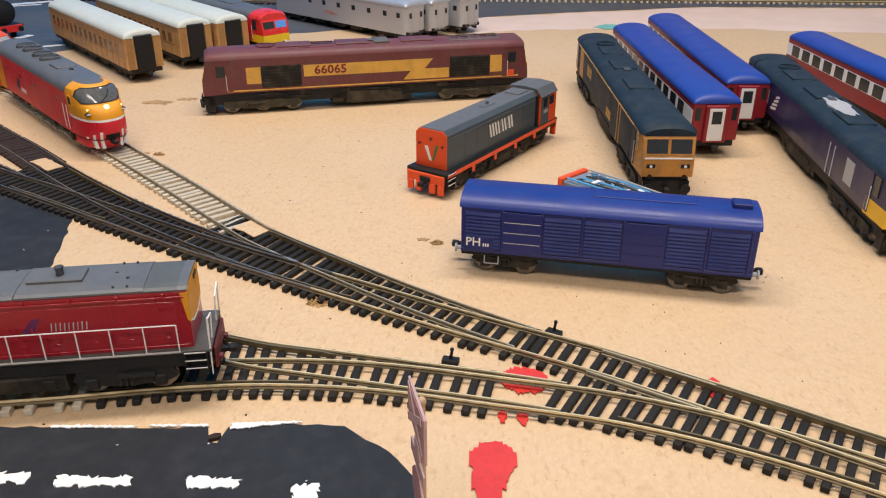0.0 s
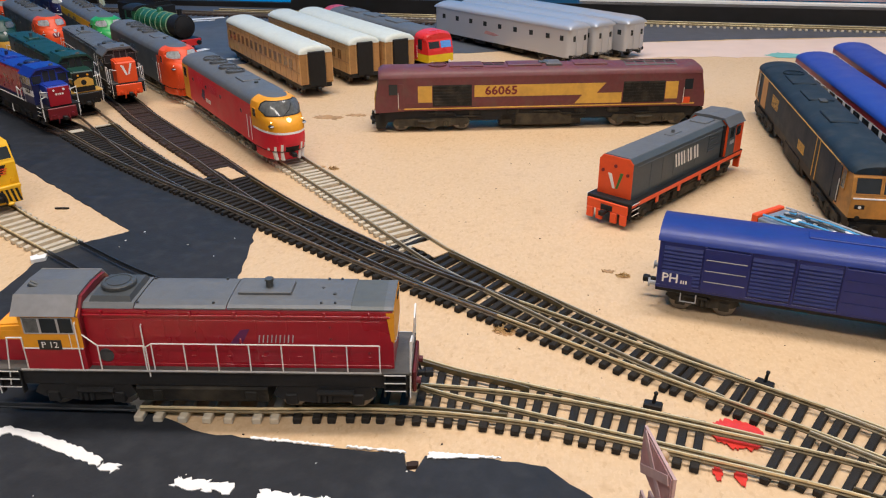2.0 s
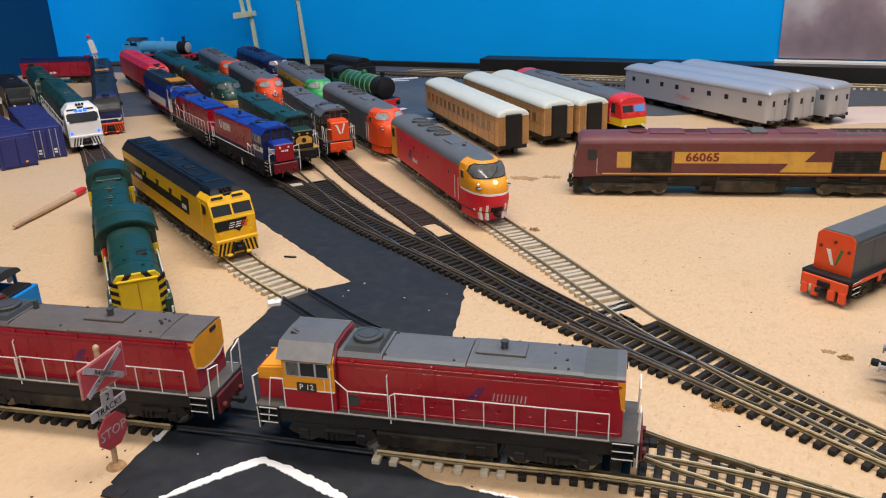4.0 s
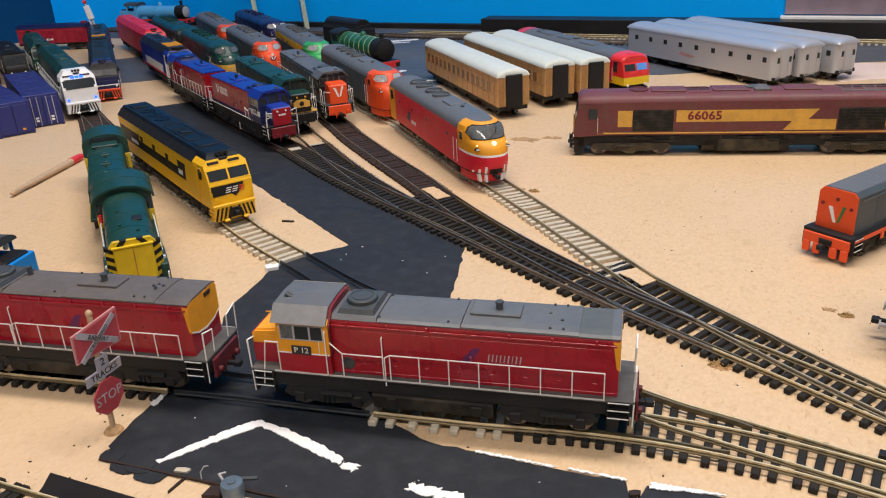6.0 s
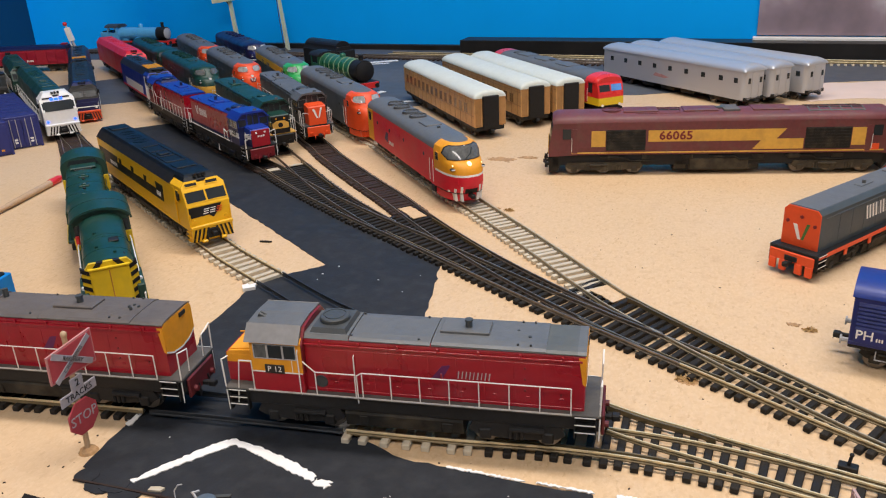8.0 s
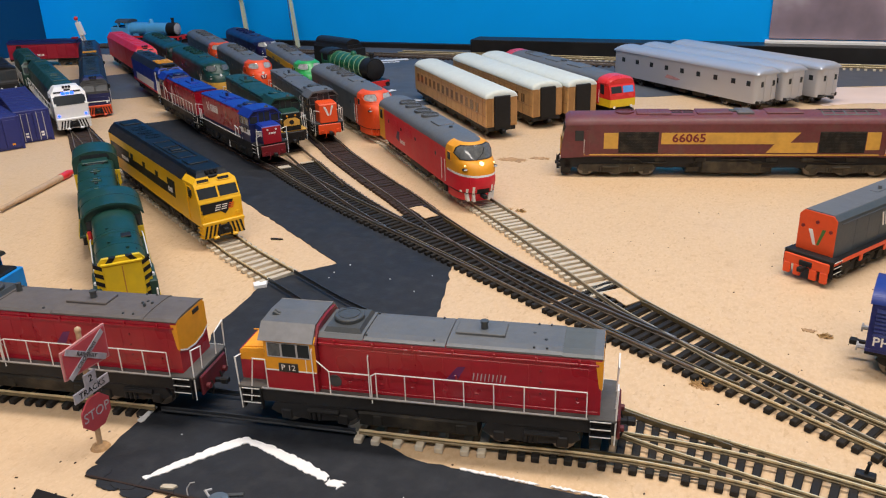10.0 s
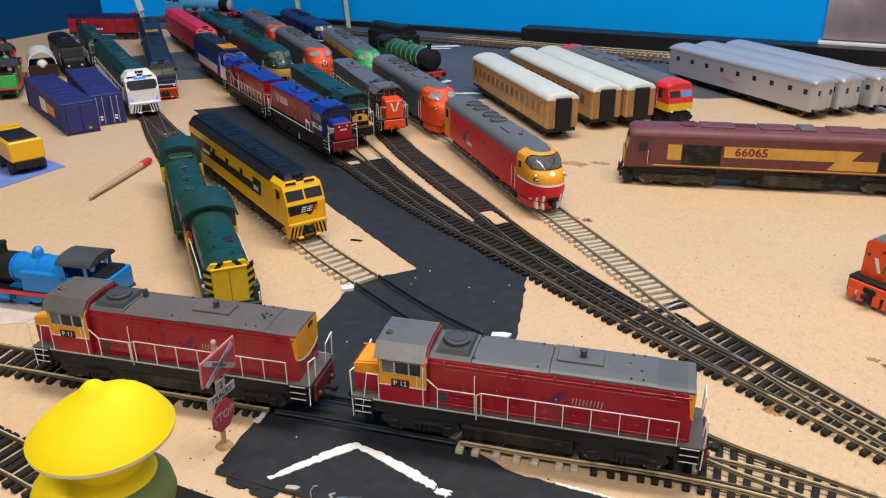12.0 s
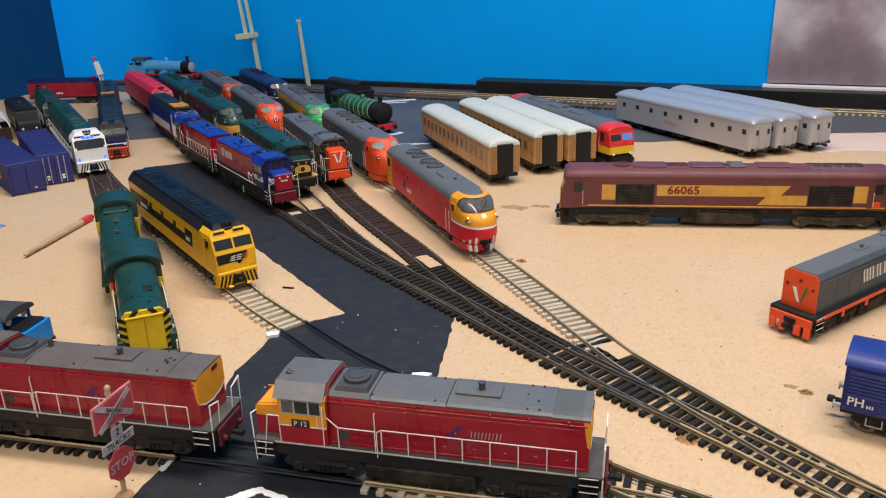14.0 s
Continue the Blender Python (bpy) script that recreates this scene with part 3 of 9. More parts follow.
def lay_track(label, pts, sleeper_mat, rail_mat, pitch=7.0, long=25.8, wide=3.5, joins=(), skip=(), host=None, rail_skip=(), drop=0.0, name="railway_track"):
    """A length of track. joins: lines of branches whose rails run over this track's lengthened sleepers; host: the line that this one runs into."""
    line = track_path(pts)
    t = thing(name, 0, 0, 0, 0, label, "railway track", "tracks on the baseboard")
    rnd = random.Random(len(pts) * 7 + int(abs(pts[0][0]) * 1000))
    run, nexts = 0.0, 0.0
    for i in range(1, len(line) - 1):
        run += (line[i] - line[i - 1]).length * 1000
        if run < nexts:
            continue
        nexts += pitch
        c = line[i]
        d, n = across(line, i)
        if any(a <= c.x <= b for a, b in skip):
            continue
        if host is not None and abs(offset_of(host, c)[0]) < 0.031 and (host[offset_of(host, c)[1]] - c).length < 0.034:
            continue
        lo, hi = -long / 2, long / 2
        for other in joins:
            off, j = offset_of(other, c)
            gap = (other[j] - c)
            if gap.length < 0.033 and 0 < j < len(other) - 1:
                lat = gap.dot(n) * 1000
                lo, hi = min(lo, lat - long / 2), max(hi, lat + long / 2)
        key = (round(hi - lo), wide, sleeper_mat.name)
        if key not in SLEEPER_CACHE:
            SLEEPER_CACHE[key] = sleeper_mesh(round(hi - lo), wide, 2.7, "sleeper", sleeper_mat)
        ob = part("sleeper", SLEEPER_CACHE[key], sleeper_mat, t)
        mid = c + n * ((lo + hi) / 2 * MM)
        ob.matrix_basis = pose(mid.x, mid.y, 0.0, 0, 0, math.degrees(math.atan2(d.y, d.x)) + rnd.uniform(-1.2, 1.2))
    for s in (-1, 1):
        runs, cur = [], []
        for i in range(len(line)):
            hide = any(a <= line[i].x <= b for a, b in rail_skip)
            if host is not None and not hide:
                off, j = offset_of(host, line[i])
                hide = abs(off) < 0.0013 and 0 < j < len(host) - 1
            if hide:
                if len(cur) > 3:
                    runs.append(cur)
                cur = []
            else:
                cur.append(i)
        if len(cur) > 3:
            runs.append(cur)
        for cur in runs:
            g = Geo()
            top, foot = [], []
            zt = RAIL_TOP * 1000 - drop
            for i in cur[::3] + [cur[-1]]:
                d, n = across(line, i)
                c = (line[i] + n * (s * GAUGE * MM)) * 1000
                u = n
                top.append([c - u * 0.34 + Vector((0, 0, zt - 0.9)), c + u * 0.34 + Vector((0, 0, zt - 0.9)), c + u * 0.34 + Vector((0, 0, zt - 0.15)), c + u * 0.22 + Vector((0, 0, zt)), c - u * 0.22 + Vector((0, 0, zt)), c - u * 0.34 + Vector((0, 0, zt - 0.15))])
                foot.append([c - u * 0.62 + Vector((0, 0, 2.5)), c + u * 0.62 + Vector((0, 0, 2.5)), c + u * 0.62 + Vector((0, 0, 3.0)), c + u * 0.2 + Vector((0, 0, 3.3)), c + u * 0.22 + Vector((0, 0, zt - 0.8)), c - u * 0.22 + Vector((0, 0, zt - 0.8)), c - u * 0.2 + Vector((0, 0, 3.3)), c - u * 0.62 + Vector((0, 0, 3.0))])
            g.loft(foot)
            web = part("rail", g, rail_mat, t)
            part("rail_head", Geo().loft(top), {STEELRAIL: RAILHEAD, KHAKIRAIL: KHAKIHEAD, PAINTEDRAIL: PAINTEDRAIL}.get(rail_mat, DULLHEAD), web)
    return t


def beside(pts, mm):
    """The line that runs mm millimetres to the left of the one given."""
    v = [Vector((x, y, 0)) for x, y in pts]
    out = []
    for i in range(len(v)):
        d = (v[min(i + 1, len(v) - 1)] - v[max(i - 1, 0)]).normalized()
        q = v[i] + Vector((-d.y, d.x, 0)) * mm * MM
        out.append((q.x, q.y))
    return out


# lines run from the back of the board to the front; some are given by their near rail
MAIN = beside([(-1.05, 1.075), (-0.925, 0.985), (-0.80, 0.877), (-0.716, 0.800), (-0.575, 0.6925), (-0.5065, 0.6465), (-0.4345, 0.6000), (-0.3729, 0.5555), (-0.3006, 0.5096), (-0.2391, 0.4745), (-0.1877, 0.4440), (-0.1281, 0.4090), (-0.0751, 0.3805), (-0.0443, 0.3643), (-0.0166, 0.3499), (0.0085, 0.3365), (0.0314, 0.3248), (0.0525, 0.3146), (0.0722, 0.3052), (0.0902, 0.2960), (0.1362, 0.2695), (0.1744, 0.2465), (0.30, 0.172), (0.50, 0.05)], 8.9)
LINE_T4 = [(-0.90, 1.25), (-0.60, 0.938), (-0.4539, 0.7845), (-0.378, 0.7215), (-0.3031, 0.6465), (-0.2284, 0.5710), (-0.160, 0.5020), (-0.098, 0.4375), (-0.075, 0.4165), (-0.042, 0.3915), (-0.0095, 0.3675), (0.004, 0.3580), (0.0285, 0.3415), (0.051, 0.3275), (0.0705, 0.3155), (0.0955, 0.3015), (0.125, 0.2845)]
LINE_T3 = [(-0.92, 1.17), (-0.70, 0.940), (-0.55, 0.808), (-0.489, 0.7500), (-0.430, 0.6925), (-0.3938, 0.6555), (-0.3313, 0.5985), (-0.290, 0.5625), (-0.2492, 0.5245), (-0.217, 0.4955), (-0.180, 0.4650), (-0.143, 0.4375), (-0.102, 0.4100), (-0.06, 0.3840)]
LINE_T2 = [(-0.95, 1.10), (-0.7505, 0.9065), (-0.60, 0.782), (-0.5102, 0.708), (-0.447, 0.6545), (-0.4053, 0.6165), (-0.3711, 0.5845), (-0.3261, 0.5460), (-0.2893, 0.5180), (-0.2575, 0.4960), (-0.22, 0.4725)]
FRONT = beside([(-0.75, 0.176), (-0.55, 0.205), (-0.43, 0.2245), (-0.3527, 0.2369), (-0.2965, 0.2470), (-0.2346, 0.2575), (-0.1653, 0.2680), (-0.1260, 0.2744), (-0.0945, 0.2808), (-0.0725, 0.2841), (-0.0515, 0.2860), (-0.0295, 0.2863), (-0.0077, 0.2850), (0.0152, 0.2818), (0.0369, 0.2778), (0.0582, 0.2742), (0.0789, 0.2702), (0.0980, 0.2650), (0.1263, 0.2548), (0.1608, 0.2385), (0.215, 0.2085)], 8.9)
SPUR = [(-0.66, 0.620), (-0.549, 0.550), (-0.4579, 0.4939), (-0.366, 0.4375), (-0.3389, 0.4210), (-0.2885, 0.3945), (-0.230, 0.3650), (-0.15, 0.3370), (-0.100, 0.3210), (-0.074, 0.3130), (-0.0538, 0.3072), (-0.0356, 0.3039), (-0.0115, 0.2995), (0.0108, 0.2951), (0.0353, 0.2906), (0.0577, 0.2858), (0.0700, 0.2828)]
main_line, t4_line, t3_line, t2_line, front_line, spur_line = (track_path(q) for q in (MAIN, LINE_T4, LINE_T3, LINE_T2, FRONT, SPUR))
# This run's weaker reflection is put into a greyer rail colour.
lay_track("long track with black sleepers and rails coloured grey where they lack glint, with turnouts", [p for p in MAIN if -0.44 < p[0] < -0.04], BLACKSLEEPER, GREYRAIL, pitch=6.1, wide=3.1, joins=(t4_line, t3_line, t2_line))
lay_track("track with black sleepers and brassy rails, with turnouts", [p for p in MAIN if p[0] > -0.06], BLACKSLEEPER, STEELRAIL, pitch=6.3, wide=3.1, joins=(t4_line, front_line))
lay_track("brown-sleepered yard track under the parked engines", [p for p in MAIN if p[0] < -0.42], BROWNSLEEPER, DARKRAIL, pitch=6.0, wide=4.4)
lay_track("track with pale concrete-grey sleepers joining at a turnout", LINE_T4, PALESLEEPER, KHAKIRAIL, pitch=6.5, wide=3.1, host=main_line, drop=0.12)
lay_track("dark brown-sleepered yard track joining at a turnout", LINE_T3, BROWNSLEEPER, DARKRAIL, pitch=6.0, wide=4.4, host=main_line, drop=0.12)
lay_track("dark brown-sleepered yard track joining at a turnout", LINE_T2, BROWNSLEEPER, DARKRAIL, pitch=6.0, wide=4.4, host=main_line, drop=0.12)
lay_track("front track with black sleepers crossing the painted road", FRONT, BLACKSLEEPER, STEELRAIL, pitch=6.6, wide=3.2, joins=(spur_line,), skip=((-0.268, -0.115), (0.045, 0.076)), rail_skip=((-0.266, -0.172),), host=main_line, drop=0.2)
lay_track("front rails painted over where they cross the road", [p for p in FRONT if -0.36 < p[0] < -0.08], BLACKSLEEPER, PAINTEDRAIL, skip=((-9, 9),), rail_skip=((-9, -0.266), (-0.172, 9)), drop=0.2)
lay_track("short run of pale grey sleepers under the parked engine", [p for p in FRONT if -0.24 < p[0] < -0.05], PALESLEEPER, STEELRAIL, rail_skip=((-9, 9),), skip=((-9, -0.172), (-0.120, 9)), pitch=9.0)
lay_track("siding with pale grey sleepers that crosses the painted road", SPUR, PALESLEEPER, STEELRAIL, host=front_line, skip=((-0.296, -0.10),), rail_skip=((-0.294, -0.150),), pitch=8.0, wide=3.4, drop=0.3)
lay_track("siding rails painted over where they cross the road", [p for p in SPUR if -0.40 < p[0] < -0.08], BLACKSLEEPER, PAINTEDRAIL, skip=((-9, 9),), rail_skip=((-9, -0.294), (-0.150, 9)), drop=0.3)
lay_track("short curving piece of track with black sleepers at the board's front", [(-0.75, 0.195), (-0.55, 0.188), (-0.42, 0.180), (-0.345, 0.1745), (-0.300, 0.1705), (-0.235, 0.1712)], BLACKSLEEPER, STEELRAIL, skip=((-0.2705, 9),), pitch=6.6, wide=3.4)
GREEN_ROAD = [(-0.98, 0.842), (-0.86, 0.760), (-0.745, 0.677), (-0.66, 0.604), (-0.585, 0.543)]
GREEN_LOOP = [(-0.76, 0.688), (-0.70, 0.645), (-0.64, 0.603), (-0.59, 0.573), (-0.55, 0.552)]
green_road, green_loop = track_path(GREEN_ROAD), track_path(GREEN_LOOP)
lay_track("dark brown piece of track between the parked green engines", GREEN_ROAD, BROWNSLEEPER, DARKRAIL, pitch=5.4, wide=4.6, joins=(green_loop,))
lay_track("dark brown turnout branch beside the parked green engines", GREEN_LOOP, BROWNSLEEPER, DARKRAIL, pitch=5.4, wide=4.6, host=green_road, drop=0.12)
lay_track("track with pale sleepers along the backdrop wall", [(-0.62, 1.262), (-0.20, 1.252), (0.30, 1.245), (1.25, 1.235)], PALESLEEPER, STEELRAIL, pitch=9.0, name="back_track")
lay_track("track with weathered rails along the backdrop wall", [(-1.27, 1.236), (-0.9, 1.245), (-0.45, 1.222), (-0.20, 1.205), (-0.02, 1.20)], BROWNSLEEPER, DARKRAIL, pitch=9.0, name="back_track")

# ---- paint on the board ----
BLACK_AREA = [(-0.705, 0.710), (-0.66, 0.757), (-0.575, 0.700), (-0.50, 0.652), (-0.43, 0.608), (-0.37, 0.565), (-0.30, 0.522), (-0.2036, 0.4575), (-0.190, 0.41), (-0.1816, 0.3766), (-0.1765, 0.33), (-0.1745, 0.285), (-0.1728, 0.2705), (-0.1418, 0.2616), (-0.0879, 0.2627), (-0.0646, 0.2643), (-0.0615, 0.2560), (-0.0590, 0.2560), (-0.0562, 0.2643), (-0.0339, 0.2675), (-0.0135, 0.2665), (0.0046, 0.2538), (0.0147, 0.2398), (0.0163, 0.2313), (0.014, 0.205), (-0.03, 0.180), (-0.10, 0.186), (-0.19, 0.2095), (-0.2382, 0.2105), (-0.253, 0.2100), (-0.266, 0.2153), (-0.2697, 0.2387), (-0.2719, 0.2551), (-0.2857, 0.3135), (-0.2955, 0.3372), (-0.301, 0.387), (-0.2914, 0.4093), (-0.2731, 0.4315), (-0.36, 0.488), (-0.50, 0.578)]
flat_sheet("road", ragged(BLACK_AREA, 0.005, 0.0007, 3), 0.0005, ROADBLACK, "black painted road across the board", "road")
GREY_AREA = [(-0.875, 0.800), (-0.62, 0.995), (-0.50, 0.880), (-0.452, 0.862), (-0.40, 0.905), (-0.30, 0.965), (-0.17, 1.000), (-0.04, 1.065), (0.05, 1.115), (0.15, 1.150), (0.35, 1.205), (1.25, 1.215), (1.25, 1.330), (-1.55, 1.330), (-1.55, 1.16), (-1.10, 1.16), (-0.95, 1.03), (-1.02, 0.93)]
flat_sheet("painted_yard", ragged(GREY_AREA, 0.012, 0.0012, 5), 0.0004, GREYBOARD, "dark grey painted yard at the back of the board", "painted board")
PALE_AREA = [(-0.04, 1.060), (0.05, 1.108), (0.15, 1.142), (0.35, 1.197), (1.25, 1.207), (1.25, 1.04), (0.60, 1.02), (0.25, 1.05), (0.08, 1.02), (0.02, 1.0)]
flat_sheet("pale_patch", ragged(PALE_AREA, 0.02, 0.006, 6), 0.0003, PALEPAINT, "pale pinkish painted patch of the board", "painted board", thick=0.2)
flat_sheet("teal_patch", ragged([(0.180, 1.050), (0.198, 1.066), (0.222, 1.062), (0.214, 1.038), (0.192, 1.034)], 0.004, 0.002, 7), 0.0008, TEALPAINT, "small teal paint spot on the board", "paint spot")
ARROW_A = [(-0.2412, 0.2130), (-0.2336, 0.2299), (-0.2255, 0.2441), (-0.2190, 0.2525), (-0.2125, 0.2500), (-0.2132, 0.2458), (-0.2203, 0.2364), (-0.2291, 0.2236), (-0.2375, 0.2128)]
ARROW_B = [(-0.2128, 0.2523), (-0.2007, 0.2515), (-0.1816, 0.2478), (-0.1700, 0.2425), (-0.1690, 0.2350), (-0.1817, 0.2377), (-0.2017, 0.2434), (-0.2123, 0.2460)]
INNER = [(0.87 * x + 0.13 * ox, 0.87 * y + 0.13 * oy) for (x, y), (ox, oy) in zip(ARROW_B[4:8] + ARROW_A[5:9], ARROW_B[3::-1] + ARROW_A[3::-1])]
OUTER = [(0.66 * x + 0.34 * ix, 0.66 * y + 0.34 * iy) for (x, y), (ix, iy) in zip(ARROW_A[:4] + ARROW_B[:4], INNER[::-1])]
flat_sheet("road_marking", ragged(OUTER + INNER, 0.0012, 0.0006, 8), 0.0010, WHITEPAINT, "hand-painted white give-way line on the road", "road marking")
for k, (cx, cy, w, h) in enumerate(((-0.1650, 0.2365, 0.006, 0.005), (-0.1285, 0.2345, 0.021, 0.0052), (-0.0945, 0.2340, 0.0255, 0.0052), (-0.0540, 0.2350, 0.0185, 0.0050), (-0.0215, 0.2310, 0.0085, 0.0085))):
    q = [(cx - w / 2, cy - h / 2), (cx + w / 2, cy - h / 2 + 0.0006), (cx + w / 2, cy + h / 2), (cx - w / 2, cy + h / 2 - 0.0006)]
    flat_sheet("road_marking", ragged(q, 0.0011, 0.0011, 20 + k), 0.0010, WHITEPAINT, "short hand-painted white dash on the road", "road marking")
for k, q in enumerate(([(-0.1225, 0.2612), (-0.0905, 0.2625), (-0.0905, 0.2634), (-0.1225, 0.2626)], [(-0.0860, 0.2632), (-0.0640, 0.2640), (-0.0645, 0.2652), (-0.0860, 0.2642)], [(-0.0558, 0.2632), (-0.0510, 0.2636), (-0.0460, 0.2650), (-0.0300, 0.2678), (-0.0300, 0.2686), (-0.0555, 0.2664)], [(-0.2735, 0.2560), (-0.2690, 0.2560), (-0.2670, 0.2440), (-0.2700, 0.2440)], [(0.0090, 0.2290), (0.0240, 0.2270), (0.0235, 0.2230), (0.0100, 0.2230)])):
    flat_sheet("paint_scuff", ragged(q, 0.0007, 0.0005, 40 + k), 0.0012, WHITEPAINT, "bare white scuff along the road edge", "paint scuff")


def blot(name, cx, cy, rx, ry, seed, material, label, z=0.0009, rough=0.18):
    rnd = random.Random(seed)
    pts = []
    for i in range(44):
        a = 2 * math.pi * i / 44
        k = 1 + rnd.uniform(-rough, rough)
        pts.append((cx + math.copysign(abs(math.cos(a)) ** 0.7, math.cos(a)) * rx * k, cy + math.copysign(abs(math.sin(a)) ** 0.7, math.sin(a)) * ry * k))
    return flat_sheet(name, pts, z, material, label, "paint spot")


def brushed(name, cx, cy, w, top, bottom, n, seed, material, label, z=0.0009):
    """A patch of paint dabbed on in short strokes: each column ends at its own length."""
    rnd = random.Random(seed)
    upper, lower = [], []
    for k in range(n + 1):
        f = 2 * k / n - 1
        x = cx + f * w / 2
        fall = (1 - abs(f) ** 3.0)
        for q in (0.0, 0.5):
            dx = q * w / n + rnd.uniform(-0.22, 0.22) * w / n
            upper.append((x + dx, cy + top * (0.35 + 0.65 * fall) * rnd.uniform(0.82, 1.08)))
            lower.append((x + dx, cy - bottom * (0.35 + 0.65 * fall) * (rnd.uniform(0.80, 1.0) if rnd.random() < 0.6 else rnd.uniform(1.0, 1.2))))
    return flat_sheet(name, lower + upper[::-1], z, material, label, "paint spot")


brushed("red_paint", 0.0412, 0.2515, 0.0158, 0.0085, 0.0120, 9, 1, REDPAINT, "bright red brushed paint blot on the board")
brushed("red_paint", 0.0392, 0.2400, 0.0105, 0.0110, 0.0130, 5, 11, REDPAINT, "bright red brushed paint blot on the board", 0.0010)
brushed("red_paint", 0.0545, 0.2990, 0.0190, 0.0085, 0.0088, 12, 2, REDPAINT, "bright red brushed paint blot between the rails")
brushed("red_paint", 0.0452, 0.2755, 0.0028, 0.0040, 0.0045, 3, 3, REDPAINT, "thin drip of bright red paint")
brushed("red_paint", 0.0528, 0.2748, 0.0036, 0.0035, 0.0050, 3, 4, REDPAINT, "thin drip of bright red paint")
brushed("red_paint", 0.1300, 0.2960, 0.0090, 0.0070, 0.0070, 6, 5, REDPAINT, "bright red paint spot beside the track")
for k, (cx, cy, r) in enumerate(((-0.0398, 0.3569, 0.0045), (-0.239, 0.6949, 0.011), (-0.218, 0.706, 0.007), (0.006, 0.430, 0.003), (-0.146, 0.3735, 0.004), (-0.203, 0.565, 0.004))):
    blot("glue_stain", cx, cy, r, r * 0.55, 60 + k, STAIN, "brownish stain worn into the board", 0.0003, 0.4)

flat_sheet("bare_patch", ragged([(-0.540, 0.252), (-0.495, 0.284), (-0.463, 0.289), (-0.450, 0.279), (-0.468, 0.260), (-0.500, 0.246)], 0.006, 0.002, 9), 0.0003, WORNWHITE, "worn whitish patch of the board beside the front track", "painted board", 0.2)
# bare board and paper shims between the sleepers
for k, (cx, cy, w, d, a) in enumerate(((-0.2574, 0.5335, 0.0260, 0.0105, -40), (-0.0900, 0.4360, 0.0190, 0.0150, -40))):
    ca, sa = math.cos(radians(a)), math.sin(radians(a))
    q = [(cx + ca * u - sa * v, cy + sa * u + ca * v) for u, v in ((-w / 2, -d / 2), (w / 2, -d / 2), (w / 2, d / 2), (-w / 2, d / 2))]
    flat_sheet("paper_shim", ragged(q, 0.004, 0.0006, 90 + k), 0.0030, CHIP, "bare sandy card shim laid between the sleepers", "card shim", 0.6)
for k, q in enumerate(([(-0.4335, 0.6030), (-0.4260, 0.6120), (-0.4195, 0.6070), (-0.4270, 0.5980)], [(-0.4190, 0.6205), (-0.4090, 0.6335), (-0.4062, 0.6312), (-0.4162, 0.6182)])):
    flat_sheet("card_shim", ragged(q, 0.005, 0.0004, 95 + k), 0.0038, PALESLEEPER, "pale cream card shim across the rails", "card shim", 0.6)


def check_rails(host, branch, n=18):
    """Short guard rails beside the running rails where two lines part."""
    best = min(range(len(branch)), key=lambda i: abs(abs(offset_of(host, branch[i])[0]) - 0.0178))
    off, j = offset_of(host, branch[best])
    sgn = 1 if off > 0 else -1
    for line, mid, side in ((host, j, -sgn), (branch, best, sgn)):
        rings = []
        for k in range(-n, n + 1):
            i = min(max(mid + k, 2), len(line) - 3)
            d, nn = across(line, i)
            flare = max(0, abs(k) - n + 3) * 0.25
            c = (line[i] + nn * (side * (GAUGE - 2.1 - flare) * MM)) * 1000
            rings.append([c - nn * 0.4 + Vector((0, 0, 2.6)), c + nn * 0.4 + Vector((0, 0, 2.6)), c + nn * 0.4 + Vector((0, 0, 5.0)), c - nn * 0.4 + Vector((0, 0, 5.0))])
        clean = [rings[0]] + [b for a, b in zip(rings, rings[1:]) if (b[0] - a[0]).length > 0.2]
        t = thing("check_rail", 0, 0, 0, 0, "short brassy guard rail beside the turnout rails", "check rail", "check rails")
        part("rail", Geo().loft(clean), STEELRAIL, t)


for pair in ((main_line, t4_line), (main_line, t3_line), (main_line, t2_line), (main_line, front_line), (front_line, spur_line)):
    check_rails(*pair)

# worn white lines in the yard
for k, (x0, y0, x1, y1, w) in enumerate(((-0.629, 1.180, -0.583, 1.212, 0.012), (-0.655, 1.150, -0.585, 1.185, 0.006), (-0.463, 0.902, -0.420, 0.922, 0.006), (-0.500, 0.953, -0.492, 0.972, 0.010))):
    d = math.hypot(x1 - x0, y1 - y0)
    nx, ny = -(y1 - y0) / d * w / 2, (x1 - x0) / d * w / 2
    flat_sheet("yard_line", ragged([(x0 - nx, y0 - ny), (x1 - nx, y1 - ny), (x1 + nx, y1 + ny), (x0 + nx, y0 + ny)], 0.004, 0.0012, 120 + k), 0.0009, WHITEPAINT, "worn white painted line in the yard", "road marking")

